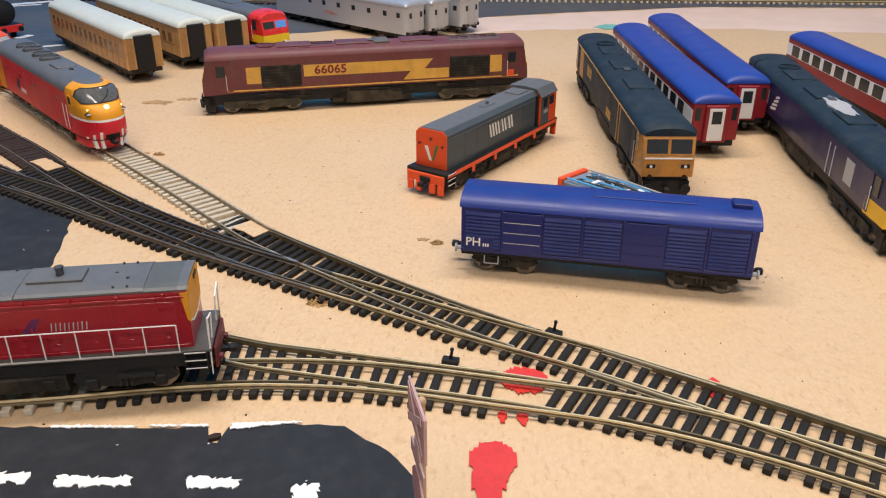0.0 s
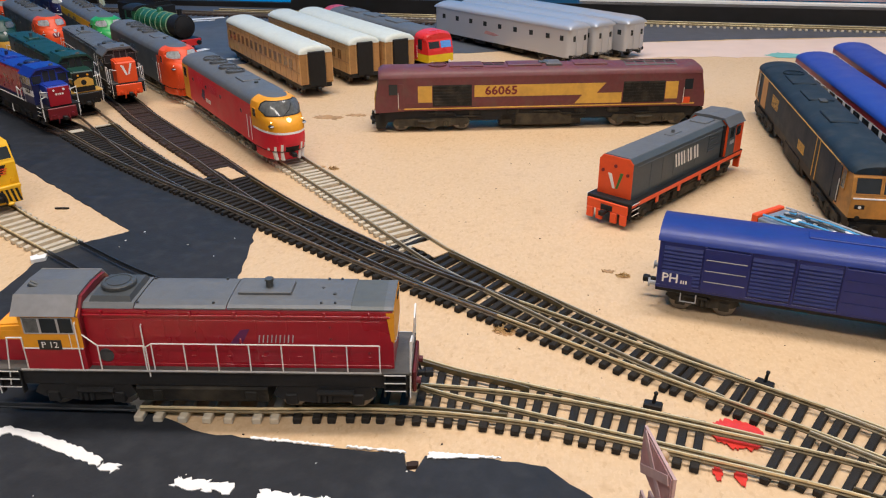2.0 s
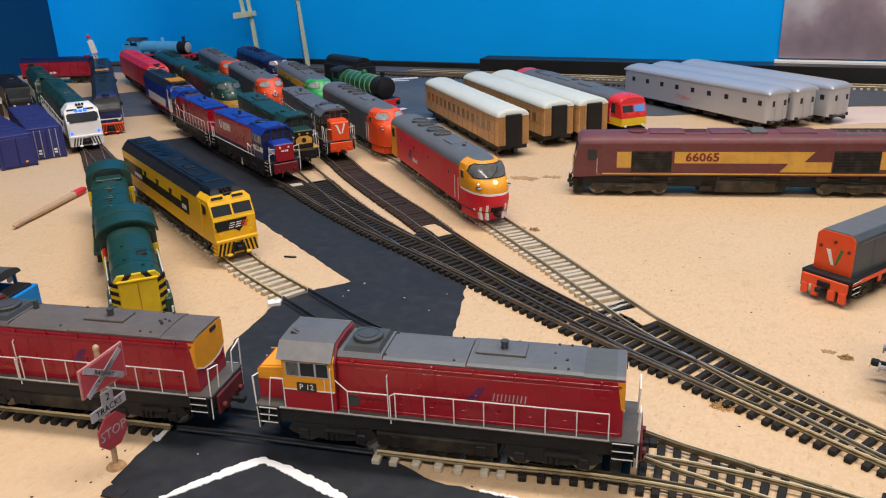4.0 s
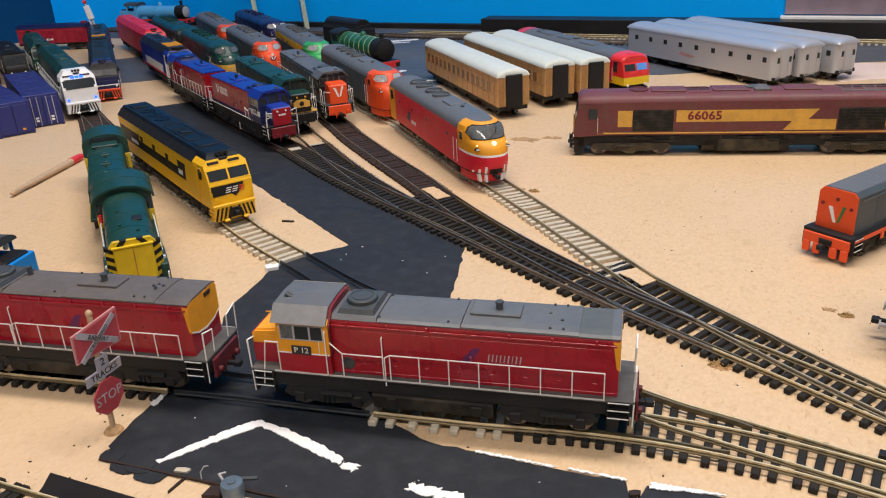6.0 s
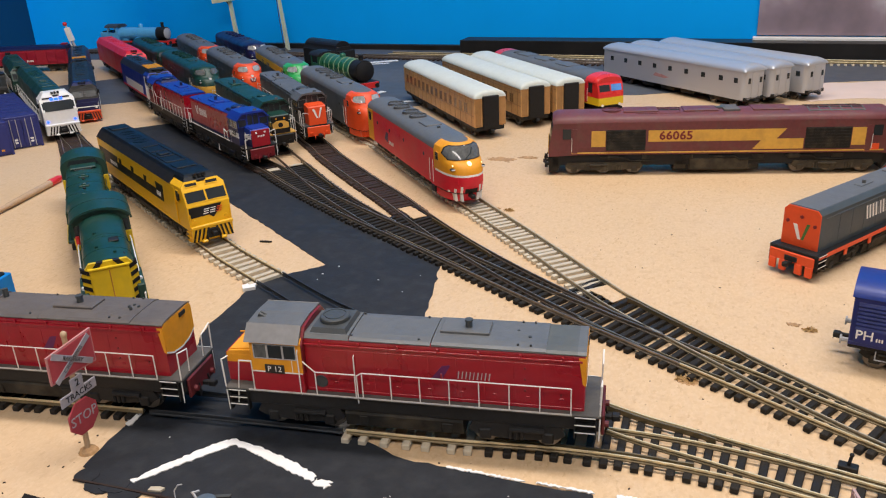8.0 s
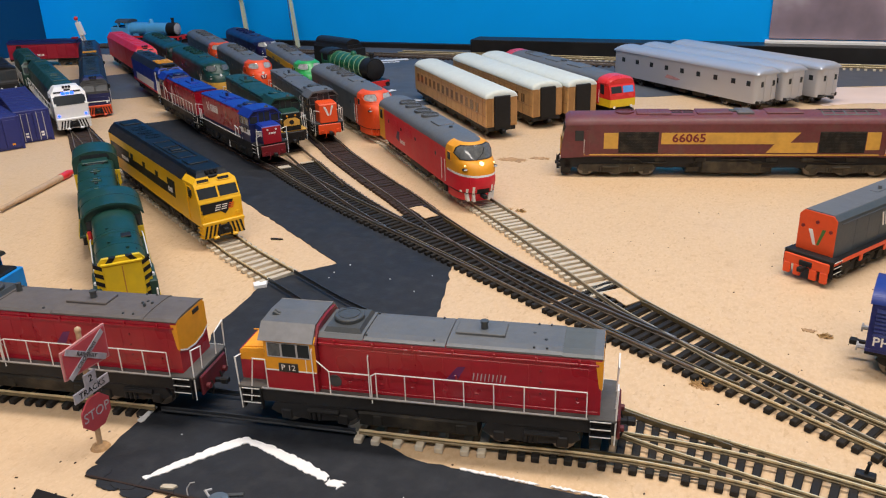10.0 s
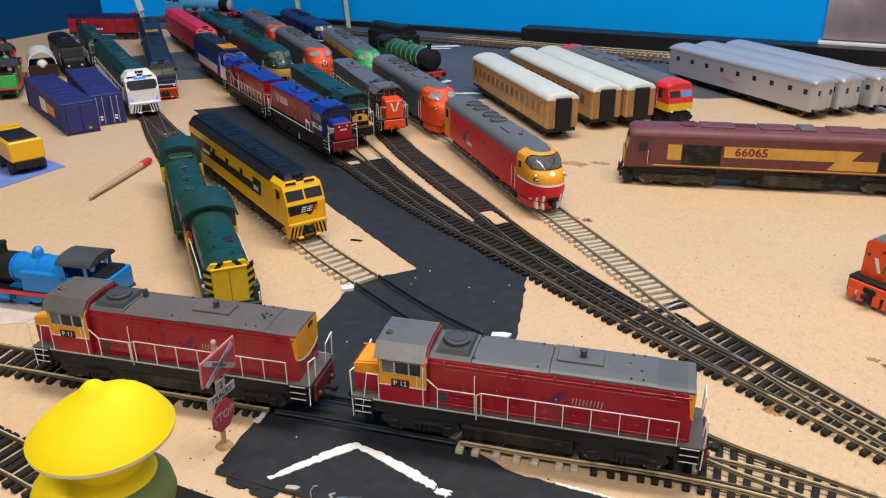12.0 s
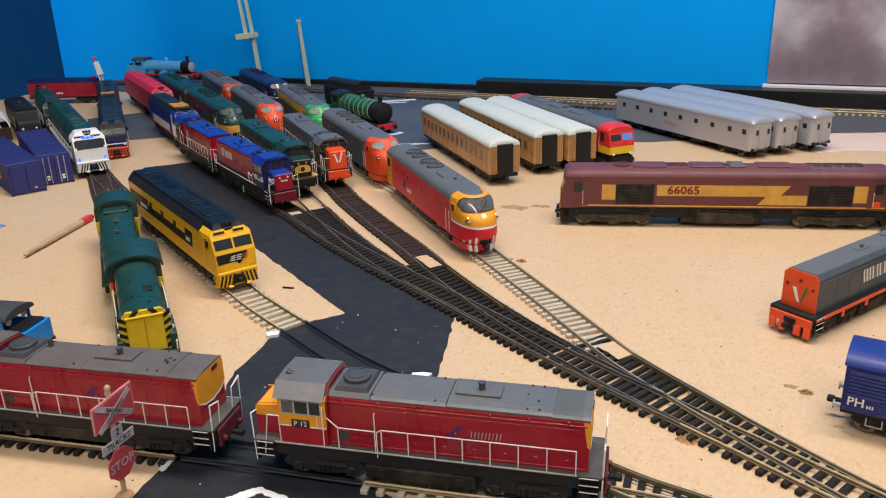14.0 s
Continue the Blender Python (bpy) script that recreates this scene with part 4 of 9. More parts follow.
# ---- rolling stock: built in millimetres, x forward, z from the rail ----
def gauge_stuff(t, L, tank=(-20, 20), wid=30.0, z0=10.0, z1=13.5, beam=None, mat_under=None):
    """Underframe, fuel tank, buffer beams and couplers."""
    mu = mat_under or BLACKPLASTIC
    part("underframe", Geo().box(-L / 2, L / 2, -wid / 2, wid / 2, z0, z1, 0.4), mu, t)
    if tank:
        g = Geo().prism_x([(-12.5, 12), (-14, 9.5), (-13, 3.6), (-9, 2.4), (9, 2.4), (13, 3.6), (14, 9.5), (12.5, 12)], tank[0], tank[1])
        g.box(tank[0] + 4, tank[0] + 9, -14.4, 14.4, 4.5, 8.8, 0.5)
        g.box(tank[1] - 10, tank[1] - 6, -14.3, 14.3, 4.0, 9.2, 0.5)
        part("fuel_tank", g, GRIMYBLACK, t)
    for s in (-1, 1):
        coupler(t, s * L / 2, s)
        if beam:
            g = Geo().box(min(s * L / 2, s * (L / 2 + 1.2)), max(s * L / 2, s * (L / 2 + 1.2)), -wid / 2 + 1, wid / 2 - 1, 6.0, z1 + 0.5, 0.4)
            for y in (-9, 9):
                g.box(min(s * (L / 2 + 1), s * (L / 2 + 2.2)), max(s * (L / 2 + 1), s * (L / 2 + 2.2)), y - 2.4, y + 2.4, 3.0, 9.0, 0.4)
            part("headstock", g, beam, t)


def steps(t, x, y, s, mat_step=None, n=3, zt=14.0, wide=8.0):
    """Footsteps hung under the footplate."""
    for k in range(n):
        z = zt - 3.4 * k
        a, b = sorted((y - s * 2.2, y + s * 0.8))
        part("footstep", Geo().box(x - wide / 2, x + wide / 2, a, b, z - 0.5, z, 0.12), mat_step or BLACKPLASTIC, t)
        part("step_edge", Geo().box(x - wide / 2, x + wide / 2, min(y + s * 0.75, y + s * 1.0), max(y + s * 0.75, y + s * 1.0), z - 0.4, z + 0.05, 0.05), WHITERAIL, t)
    g = Geo()
    for d in (-wide / 2, wide / 2):
        g.box(x + d - 0.3, x + d + 0.3, min(y - s * 2, y + s * 0.4), max(y - s * 2, y + s * 0.4), zt - 3.4 * n, zt, 0.1)
    part("step_hanger", g, BLACKPLASTIC, t)


def roof_fan(t, x, y, z, r, material, deep=1.0):
    """A round fan cowl with a stepped mesh cover."""
    h = deep
    prof = [(r, 0), (r, h), (r - 0.7, h), (r - 0.7, h * 0.45), (r * 0.72, h * 0.45), (r * 0.72, h * 0.7), (r * 0.60, h * 0.7), (r * 0.60, h * 0.45), (r * 0.4, h * 0.45), (r * 0.4, h * 0.7), (r * 0.28, h * 0.7), (r * 0.28, h * 0.5), (0.3, h * 0.5)]
    return part("roof_fan", Geo().lathe(prof, 22, pose(x, y, z)), material, t)


def slats(parent, x0, x1, y, z0, z1, s, material, n=6, name="grille"):
    """A louvred grille in a side wall."""
    g = Geo()
    a, b = sorted((y - s * 0.3, y + s * 0.12))
    g.box(x0, x1, a, b, z0, z1, 0.08)
    h = (z1 - z0) / n
    for k in range(n):
        z = z0 + h * (k + 0.5)
        a, b = sorted((y, y + s * 0.42))
        g.box(x0 + 0.3, x1 - 0.3, a, b, z - h * 0.22, z + h * 0.22, 0.08)
    return part(name, g, material, parent)


def hood_loco(name, x, y, turn, label, c, L=157.0, rails=True, number="", z=RAIL_TOP, group="hood diesels"):
    """A bonneted diesel: long hood, low cab with overhanging roof, short nose, walkways with white handrails."""
    t = thing(name, x, y, z, turn, label, "locomotive", group)
    F = L / 2
    x_nose, x_cab, x_hood, x_end = F + 0.2, F - 14.2, F - 36.5, -F + 6.5
    W, ZF = 24.0, 18.5
    gauge_stuff(t, L, (-24, 26), 28.0, 11.0, 17.3)
    beam = {1: c.get("beam", BLACKPLASTIC), -1: c.get("beam_rear", c.get("beam", BLACKPLASTIC))}
    for e in (-1, 1):
        part("headstock", Geo().box(min(e * F, e * (F + 1.4)), max(e * F, e * (F + 1.4)), -11.5, 11.5, 7.5, 17.0, 0.5), beam[e], t)
        for yy in (-7.5, 7.5):
            part("headstock_lug", Geo().cyl((e * F, yy, 10.5), (e * (F + 3.0), yy, 10.5), 1.6, 1.3, 10), beam[e], t)
    part("footplate", Geo().box(-F, F, -15.0, 15.0, 17.2, ZF, 0.3), c["foot"], t)
    # long hood
    zt = 43.0
    yz = [(-W / 2, ZF), (W / 2, ZF), (W / 2, zt - 1), (W / 2 - 0.6, zt), (-W / 2 + 0.6, zt), (-W / 2, zt - 1)]
    hood = part("long_hood", Geo().prism_x(yz, x_end, x_hood), c["hood"], t)
    for s in (-1, 1):
        part("roof_gutter", Geo().box(x_end + 1, x_hood - 0.5, min(s * W / 2, s * (W / 2 + 0.75)), max(s * W / 2, s * (W / 2 + 0.75)), 40.0, 40.8, 0.1), c["hood"], hood)
        for k in range(7):
            xb = x_end + 8 + k * (x_hood - x_end - 16) / 6
            part("gutter_bracket", Geo().box(xb, xb + 0.9, min(s * W / 2, s * (W / 2 + 0.9)), max(s * W / 2, s * (W / 2 + 0.9)), 39.7, 42.2, 0.12), c["hood"], hood)
        for k in range(8):
            xb = x_end + 8 + k * (x_hood - x_end - 22) / 7
            part("door_handle", Geo().box(xb, xb + 1.5, min(s * (W / 2 + 0.1), s * (W / 2 + 0.55)), max(s * (W / 2 + 0.1), s * (W / 2 + 0.55)), ZF + 4.6, ZF + 5.2, 0.1), c["hood"], hood)
        part("hood_strap", Geo().box(x_end + 1, x_hood - 0.5, min(s * W / 2, s * (W / 2 + 0.35)), max(s * W / 2, s * (W / 2 + 0.35)), ZF, ZF + 1.4, 0.1), c.get("strap", c["hood"]), hood)
        # access doors along the hood
        n = 9
        for k in range(n):
            xa = x_end + 5 + k * (x_hood - x_end - 12) / n
            a, b = sorted((s * W / 2, s * (W / 2 + 0.14)))
            part("hood_door", Geo().box(xa, xa + (x_hood - x_end - 12) / n - 0.7, a, b, ZF + 3, 38.4, 0.07), c["hood"], hood)
        for xa in (x_hood - 32, x_hood - 58):
            part("door_latch", Geo().box(xa, xa + 0.8, min(s * (W / 2), s * (W / 2 + 0.7)), max(s * (W / 2), s * (W / 2 + 0.7)), 28, 31, 0.15), c["hood"], hood)
        a, b = sorted((s * W / 2, s * (W / 2 + 0.35)))
        part("hood_vent", Geo().cyl((x_hood - 6.5, a, ZF + 4.6), (x_hood - 6.5, b, ZF + 4.6), 2.9, 2.7, 14), VDGREY, hood)
        for xa, zz in ((x_end + 23, 26), (x_end + 23, 31), (x_end + 23, 36), (x_end + 9, 25), (x_hood - 40, 35.5), (x_hood - 41, 33.5)):
            part("hood_knob", Geo().cyl((xa, a, zz), (xa, b + 0.15 if s > 0 else b, zz), 0.5, 0.45, 8), c["hood"] if xa > x_end + 25 else VDARKRED, hood)
        if rails:
            part("grab_rail", Geo().wire([(x_hood - 21.5, s * (W / 2), 25), (x_hood - 21.5, s * (W / 2 + 1.0), 25.6), (x_hood - 21.5, s * (W / 2 + 1.0), 36), (x_hood - 21.5, s * (W / 2), 36.6)], 0.25), WHITERAIL, hood)
    # hood end panel
    if c.get("end"):
        ye = W / 2 - 0.2
        g = Geo().prism_x([(-ye, ZF + 12), (-ye * 0.6, ZF + 9.6), (0, ZF + 8.6), (ye * 0.6, ZF + 9.6), (ye, ZF + 12), (ye, zt - 1.2), (ye - 1.2, zt + 0.4), (-ye + 1.2, zt + 0.4), (-ye, zt - 1.2)], x_end - 0.5, x_end + 0.02)
        part("hood_end_panel", g, c["end"], hood)
        part("end_number_box", Geo().box(x_end - 0.9, x_end - 0.4, -6.5, -1.5, zt - 2.6, zt - 0.6, 0.1), PLATE, hood)
        for s in (-1, 1):
            part("end_trim", Geo().prism_x([(0, ZF + 7.8), (s * ye * 0.6, ZF + 8.8), (s * ye, ZF + 11.2), (s * ye, ZF + 12.0), (s * ye * 0.6, ZF + 9.6), (0, ZF + 8.6)], x_end - 0.6, x_end - 0.02), WHITE, hood)
        for s in (-1, 1):
            a, b = sorted((s * W / 2 - s * 0.1, s * (W / 2 + 0.25)))
            part("hood_corner_panel", Geo().prism_y([(x_end - 0.4, ZF + 11), (x_end + 0.8, ZF + 12), (x_end + 2.4, zt - 1), (x_end - 0.4, zt - 1)], a, b), c["end"], hood)
    # roof of the hood, in three lengths
    cuts = [(x_end - 0.4, x_end + 3.0, c["roof"]), (x_end + 3.0, x_end + 15.0, c.get("roof_end", c["roof"])), (x_end + 15.0, x_end + 60, c["roof"]), (x_end + 60.5, x_hood - 20, c["roof"])]
    for i, (a, b, mt) in enumerate(cuts):
        up = 0.35 if i == 2 else 0.0
        prof = [(-W / 2 - 0.15, zt - 0.1), (W / 2 + 0.15, zt - 0.1), (W / 2 + 0.1, zt + 0.25 + up), (W / 2 - 1.4, zt + 0.9 + up), (W / 2 - 5, zt + 1.35 + up), (0, zt + 1.5 + up), (-W / 2 + 5, zt + 1.35 + up), (-W / 2 + 1.4, zt + 0.9 + up), (-W / 2 - 0.1, zt + 0.25 + up)]
        r = part("hood_roof", Geo().prism_x(prof, a, b), mt, t)
        for xr in ((a + 5, a + 33) if i == 3 else (a + 6, a + 11) if i == 2 else ()):
            for yr in (-W / 2 + 2.2, W / 2 - 2.6):
                part("roof_bolt", Geo().cyl((xr, yr, zt + 0.8), (xr, yr, zt + 1.7 + up), 0.55, 0.45, 8), VDGREY, r)
    part("exhaust_plinth", Geo().box(x_end + 38, x_end + 58, -6.0, 4.0, zt + 1.5, zt + 2.9, 0.3), c["roof"], t)
    stack = part("exhaust_pipe", Geo().cyl((x_end + 47, -1, zt + 2.7), (x_end + 47, -1, zt + 5.6), 1.5, 1.35, 12), c.get("stack", VDGREY), t)
    part("pipe_cap", Geo().cyl((x_end + 47, -1, zt + 5.5), (x_end + 47, -1, zt + 6.2), 1.75, 1.7, 12), c.get("stack", VDGREY), stack)
    for xx, yy, hh in c.get("lugs", ((22, 3, 2.3), (27, -2, 2.1))):
        part("lifting_lug", Geo().cyl((x_end + xx, yy, zt + 1.3), (x_end + xx, yy, zt + hh), 0.8, 0.55, 8), VDGREY, t)
    if c.get("stub"):
        part("vent_pipe", Geo().cyl((x_hood - 22, -5, zt + 1.2), (x_hood - 22, -5, zt + 5.4), 1.3, 1.2, 12), VDGREY, t)
    # radiator hatch and fan beside the cab
    part("radiator_hatch", Geo().prism_x([(-W / 2, zt - 0.1), (W / 2, zt - 0.1), (W / 2 - 1.6, zt + 1.5), (-W / 2 + 1.6, zt + 1.5)], x_hood - 19.6, x_hood - 0.5), c.get("hatch", c["roof"]), t)
    part("fan_box", Geo().loft([[(x_hood - 18.5, -10, zt + 1.2), (x_hood - 2.5, -10, zt + 1.2), (x_hood - 2.5, 10, zt + 1.2), (x_hood - 18.5, 10, zt + 1.2)], [(x_hood - 17.5, -8.6, zt + 3.4), (x_hood - 3.5, -8.6, zt + 3.4), (x_hood - 3.5, 8.6, zt + 3.4), (x_hood - 17.5, 8.6, zt + 3.4)]]), c.get("fan", VDGREY), t)
    part("roof_fan", Geo().lathe([(6.3, 0), (6.3, 1.5), (5.9, 1.9), (4.9, 2.0), (4.8, 1.75), (4.2, 1.75), (4.1, 2.05), (0.3, 2.15)], 26, pose(x_hood - 10.5, 0, zt + 3.35)), c.get("fan", VDGREY), t)
    # cab
    CW = 30.0
    yz = [(-CW / 2, ZF), (CW / 2, ZF), (CW / 2, 27.6), (-CW / 2, 27.6)]
    cab = part("cab_lower", Geo().prism_x(yz, x_hood, x_cab), c["cab_low"], t)
    yz = [(-CW / 2, 27.6), (CW / 2, 27.6), (CW / 2, 41.6), (CW / 2 - 5.5, 46.2), (-CW / 2 + 5.5, 46.2), (-CW / 2, 41.6)]
    upper = part("cab_upper", Geo().prism_x(yz, x_hood, x_cab), c["cab_high"], t)
    for s in (-1, 1):
        if c.get("band"):
            a, b = sorted((s * (CW / 2 - 0.3), s * (CW / 2 + 0.12)))
            part("cab_band", Geo().box(x_hood + 0.3, x_cab + 0.1, a, b, 25.2, 30.0, 0.05), c["band"], t)
        if c.get("line"):
            part("cab_line", Geo().box(x_hood + 0.2, x_cab + 0.1, min(s * (CW / 2 - 0.2), s * (CW / 2 + 0.14)), max(s * (CW / 2 - 0.2), s * (CW / 2 + 0.14)), 27.3, 27.9, 0.05), c["line"], t)
        pane(upper, x_hood + 2.6, x_hood + 7.6, s * CW / 2, 34.2, 40.2, s, GLASS, frame_mat=c.get("frame", c["cab_high"]))
        pane(upper, x_hood + 8.4, x_hood + 14.4, s * CW / 2, 34.2, 40.2, s, GLASS, frame_mat=c.get("frame", c["cab_high"]))
        pane(upper, x_hood + 15.2, x_hood + 20.6, s * CW / 2, 34.2, 40.2, s, PALEGLASS, frame_mat=c.get("frame", c["cab_high"]))
        part("number_plate", Geo().box(x_hood + 8.0, x_hood + 16.5, min(s * CW / 2, s * (CW / 2 + 0.45)), max(s * CW / 2, s * (CW / 2 + 0.45)), 27.2, 31.2, 0.12), PLATE, t)
        if number:
            words(number, 2.6, LETTER, t, side_pose(x_hood + 12.2, s * (CW / 2 + 0.46), 29.2, s > 0), "plate_lettering")
        part("grab_rail", Geo().wire([(x_hood + 1.4, s * (CW / 2 + 0.1), 18), (x_hood + 1.4, s * (CW / 2 + 0.9), 19), (x_hood + 1.4, s * (CW / 2 + 0.9), 38), (x_hood + 1.4, s * (CW / 2 + 0.1), 39)], 0.25), WHITERAIL if rails else c["cab_low"], t)
    # cab roof with steep side sheets
    R = CW / 2 + 0.9
    yz = [(-R, 41.4), (-R + 0.6, 41.0), (-R + 6.0, 46.0), (R - 6.0, 46.0), (R - 0.6, 41.0), (R, 41.4), (R - 5.4, 47.6), (0, 48.3), (-R + 5.4, 47.6)]
    part("cab_roof", Geo().prism_x(yz, x_hood + (0.5 if c.get("rim") else -1.2), x_cab + 1.8), c["cab_roof"], t)
    if c.get("rim"):
        part("cab_rear_rim", Geo().prism_x([(q * 0.95, h - 0.7) for q, h in yz], x_hood - 0.7, x_hood + 0.6), c["rim"], t)
        part("cab_rear_wall", Geo().prism_x([(-CW / 2 + 0.3, 27.6), (CW / 2 - 0.3, 27.6), (CW / 2 - 0.3, 41.4), (CW / 2 - 5.6, 46.0), (-CW / 2 + 5.6, 46.0), (-CW / 2 + 0.3, 41.4)], x_hood - 0.5, x_hood - 0.02), c["rim"], t)
    if c.get("cab_side"):
        for s in (-1, 1):
            q = [(s * (R + 0.05), 41.5), (s * (R - 5.35), 47.65), (s * (R - 5.1), 47.85), (s * (R + 0.35), 41.55)]
            part("cab_roof_side", Geo().prism_x(q, x_hood + 0.45, x_cab + 1.85), c["cab_side"], t)
    part("horn", Geo().cyl((x_cab - 4, 3, 47.6), (x_cab - 1, 3, 48.9), 0.5, 1.0, 8).cyl((x_cab - 4, 4.6, 47.6), (x_cab - 1, 4.6, 48.9), 0.5, 0.9, 8), VDGREY, t)
    # short nose
    NW = 18.0
    nz = c.get("nose_z", 0.0)
    yz = [(-NW / 2, ZF), (NW / 2, ZF), (NW / 2, 27.6), (-NW / 2, 27.6)]
    part("nose_lower", Geo().prism_x(yz, x_cab, x_nose), c["nose_low"], t)
    g = Geo().prism_y([(x_cab, 27.6), (x_nose, 27.6), (x_nose, 31.8 + nz), (x_nose - 1.2, 32.8 + nz), (x_cab, 33.8 + nz)], -NW / 2, NW / 2)
    part("nose_upper", g, c["nose_high"], t)
    part("nose_top", Geo().prism_y([(x_cab, 33.7 + nz), (x_nose - 1.4, 32.75 + nz), (x_nose - 1.4, 33.3 + nz), (x_cab, 34.4 + nz)], -NW / 2 + 1.2, NW / 2 - 1.2), c.get("nose_top", c["nose_high"]), t)
    for s in (-1, 1):
        part("nose_door", Geo().box(x_cab + 3.0, x_nose - 2.0, min(s * NW / 2, s * (NW / 2 + 0.16)), max(s * NW / 2, s * (NW / 2 + 0.16)), 28.6, 31.4 + nz, 0.06), c["nose_high"], t)
    if c.get("band"):
        for s in (-1, 1):
            part("nose_band", Geo().box(x_cab, x_nose - 0.4, min(s * NW / 2, s * (NW / 2 + 0.12)), max(s * NW / 2, s * (NW / 2 + 0.12)), 25.2, 30.0, 0.05), c["band"], t)
    part("nose_front", Geo().box(x_nose - 0.02, x_nose + 0.5, -NW / 2 + 0.4, NW / 2 - 0.4, ZF, 32.0 + nz, 0.2), c["nose_front"], t)
    for yy in (-5.3, 0.2):
        face_pane(upper, yy + 0.2, yy + 5.0, (x_cab + 0.02, 36.0), (x_cab + 0.02, 44.6), GLASS, frame_mat=c["cab_roof"])
    face_pane(upper, -13.8, -6.6, (x_cab + 0.02, 35.0), (x_cab + 0.02, 41.4), GLASS, frame_mat=c["cab_roof"])
    face_pane(upper, 6.6, 13.8, (x_cab + 0.02, 35.0), (x_cab + 0.02, 41.4), GLASS, frame_mat=c["cab_roof"])
    if c.get("badge"):
        bd = part("nose_badge", Geo().prism_x([(-8, 23), (8, 23), (8, 28), (4, 30.5), (-4, 30.5), (-8, 28)], x_nose + 0.3, x_nose + 0.75), c["badge"], t)
        part("badge_emblem", Geo().cyl((x_nose + 0.6, 0, 26.4), (x_nose + 1.0, 0, 26.4), 2.4, 2.2, 16), BLACKPLASTIC, bd)
    for yy in (-4.0, 4.0):
        part("marker_lamp", Geo().cyl((x_nose + 0.4, yy, 29.6 + nz), (x_nose + 1.1, yy, 29.6 + nz), 0.9, 0.9, 10), c.get("lamp", WHITE), t)
    part("ladder", Geo().wire([(x_cab + 2, -NW / 2 + 2, 34.2 + nz), (x_nose + 1, -NW / 2 + 1.5, 33.2 + nz)], 0.3), c["nose_high"], t)
    # steps and handrails
    for s in (-1, 1):
        steps(t, F - 6, s * 15.0, s, zt=ZF - 0.5)
        steps(t, -F + 6, s * 15.0, s, zt=ZF - 0.5)
        if rails:
            yr, top = s * 14.7, ZF + 11.3
            n = 8
            x0, x1 = x_end + 5, x_hood - 25
            part("sill_line", Geo().box(-F + 11, F - 11, min(s * 14.9, s * 15.2), max(s * 14.9, s * 15.2), ZF - 0.6, ZF + 0.16, 0.08), SILLGREY, t)
            pts = [(x0 + (x1 - x0) * k / (n - 1), yr, top) for k in range(n)]
            rail_fence(t, pts + [(x1 + 2.2, yr, top - 1.4), (x1 + 2.2, yr, ZF - 3.0)], pts, 11.3)
            part("handrail", Geo().wire([(x_hood - 22, yr, ZF), (x_hood - 22, yr, top - 1), (x_hood - 5, yr, top - 1), (x_hood + 0.5, yr, top + 4), (x_hood + 4.5, yr, top + 4.5), (x_hood + 4.5, yr, ZF)], 0.27).cyl((x_hood - 5, yr, top - 1), (x_hood - 5, yr, ZF), 0.27, 0.27, 6), WHITERAIL, t)
            part("handrail", Geo().wire([(x_cab + 0.5, yr, ZF), (x_cab + 0.5, yr, top + 2), (x_cab + 6, yr, top + 2), (x_cab + 9, yr, ZF - 8)], 0.27), WHITERAIL, t)
        else:
            yr = s * 14.7
            part("sill_line", Geo().box(-F + 3, x_hood + 2, min(yr, yr + s * 0.7), max(yr, yr + s * 0.7), ZF - 0.2, ZF + 0.5, 0.1), WHITERAIL, t)
            part("handrail", Geo().wire([(x_hood - 16, yr, ZF), (x_hood - 16, yr, ZF + 9), (x_hood - 8, yr, ZF + 7), (x_hood - 4, yr, ZF + 10), (x_hood + 1.5, yr, ZF + 9), (x_hood + 1.5, yr, ZF)], 0.36).cyl((x_hood - 8, yr, ZF + 7), (x_hood - 8, yr, ZF), 0.33, 0.33, 6), WHITERAIL, t)
            part("handrail", Geo().wire([(x_nose - 1, yr, ZF - 9), (x_nose - 1, yr, ZF + 7), (x_nose + 2, yr * 0.8, ZF + 9)], 0.4), WHITERAIL, t)
            part("handrail", Geo().wire([(x_end - 3, yr, ZF), (x_end - 3, yr, ZF + 9), (x_end + 1.5, yr, ZF + 9), (x_end + 1.5, yr, ZF)], 0.36), WHITERAIL, t)
    for e, xs in ((1, F - 0.6), (-1, -F + 0.6)):
        for s in (-1, 1):
            part("end_handrail", Geo().wire([(xs, s * 14.4, 7), (xs + e * 0.6, s * 14.4, ZF + 13), (xs + e * 0.6, s * 6.5, ZF + 11), (xs, s * 6.5, ZF)], 0.26), WHITERAIL, t)
        part("brake_hose", Geo().wire([(xs + e * 2, 4, 11), (xs + e * 3, 4.4, 7), (xs + e * 2.2, 4.6, 4.5)], 0.5).wire([(xs + e * 2, -4, 11), (xs + e * 3, -4.4, 7), (xs + e * 2.2, -4.6, 4.5)], 0.5), c.get("beam") or BLACKPLASTIC, t)
    bogie(t, F - 33, 2, 25, 5.4, 13.2, BLACKPLASTIC)
    bogie(t, -F + 33, 2, 25, 5.4, 13.2, BLACKPLASTIC)
    part("air_pipe", Geo().wire([(4, -14, 9.5), (4, -14.4, 3.4), (6, -14.2, 3.2)], 0.4), WHITERAIL, t)
    return t, W / 2, (x_end, x_hood, x_cab, x_nose)


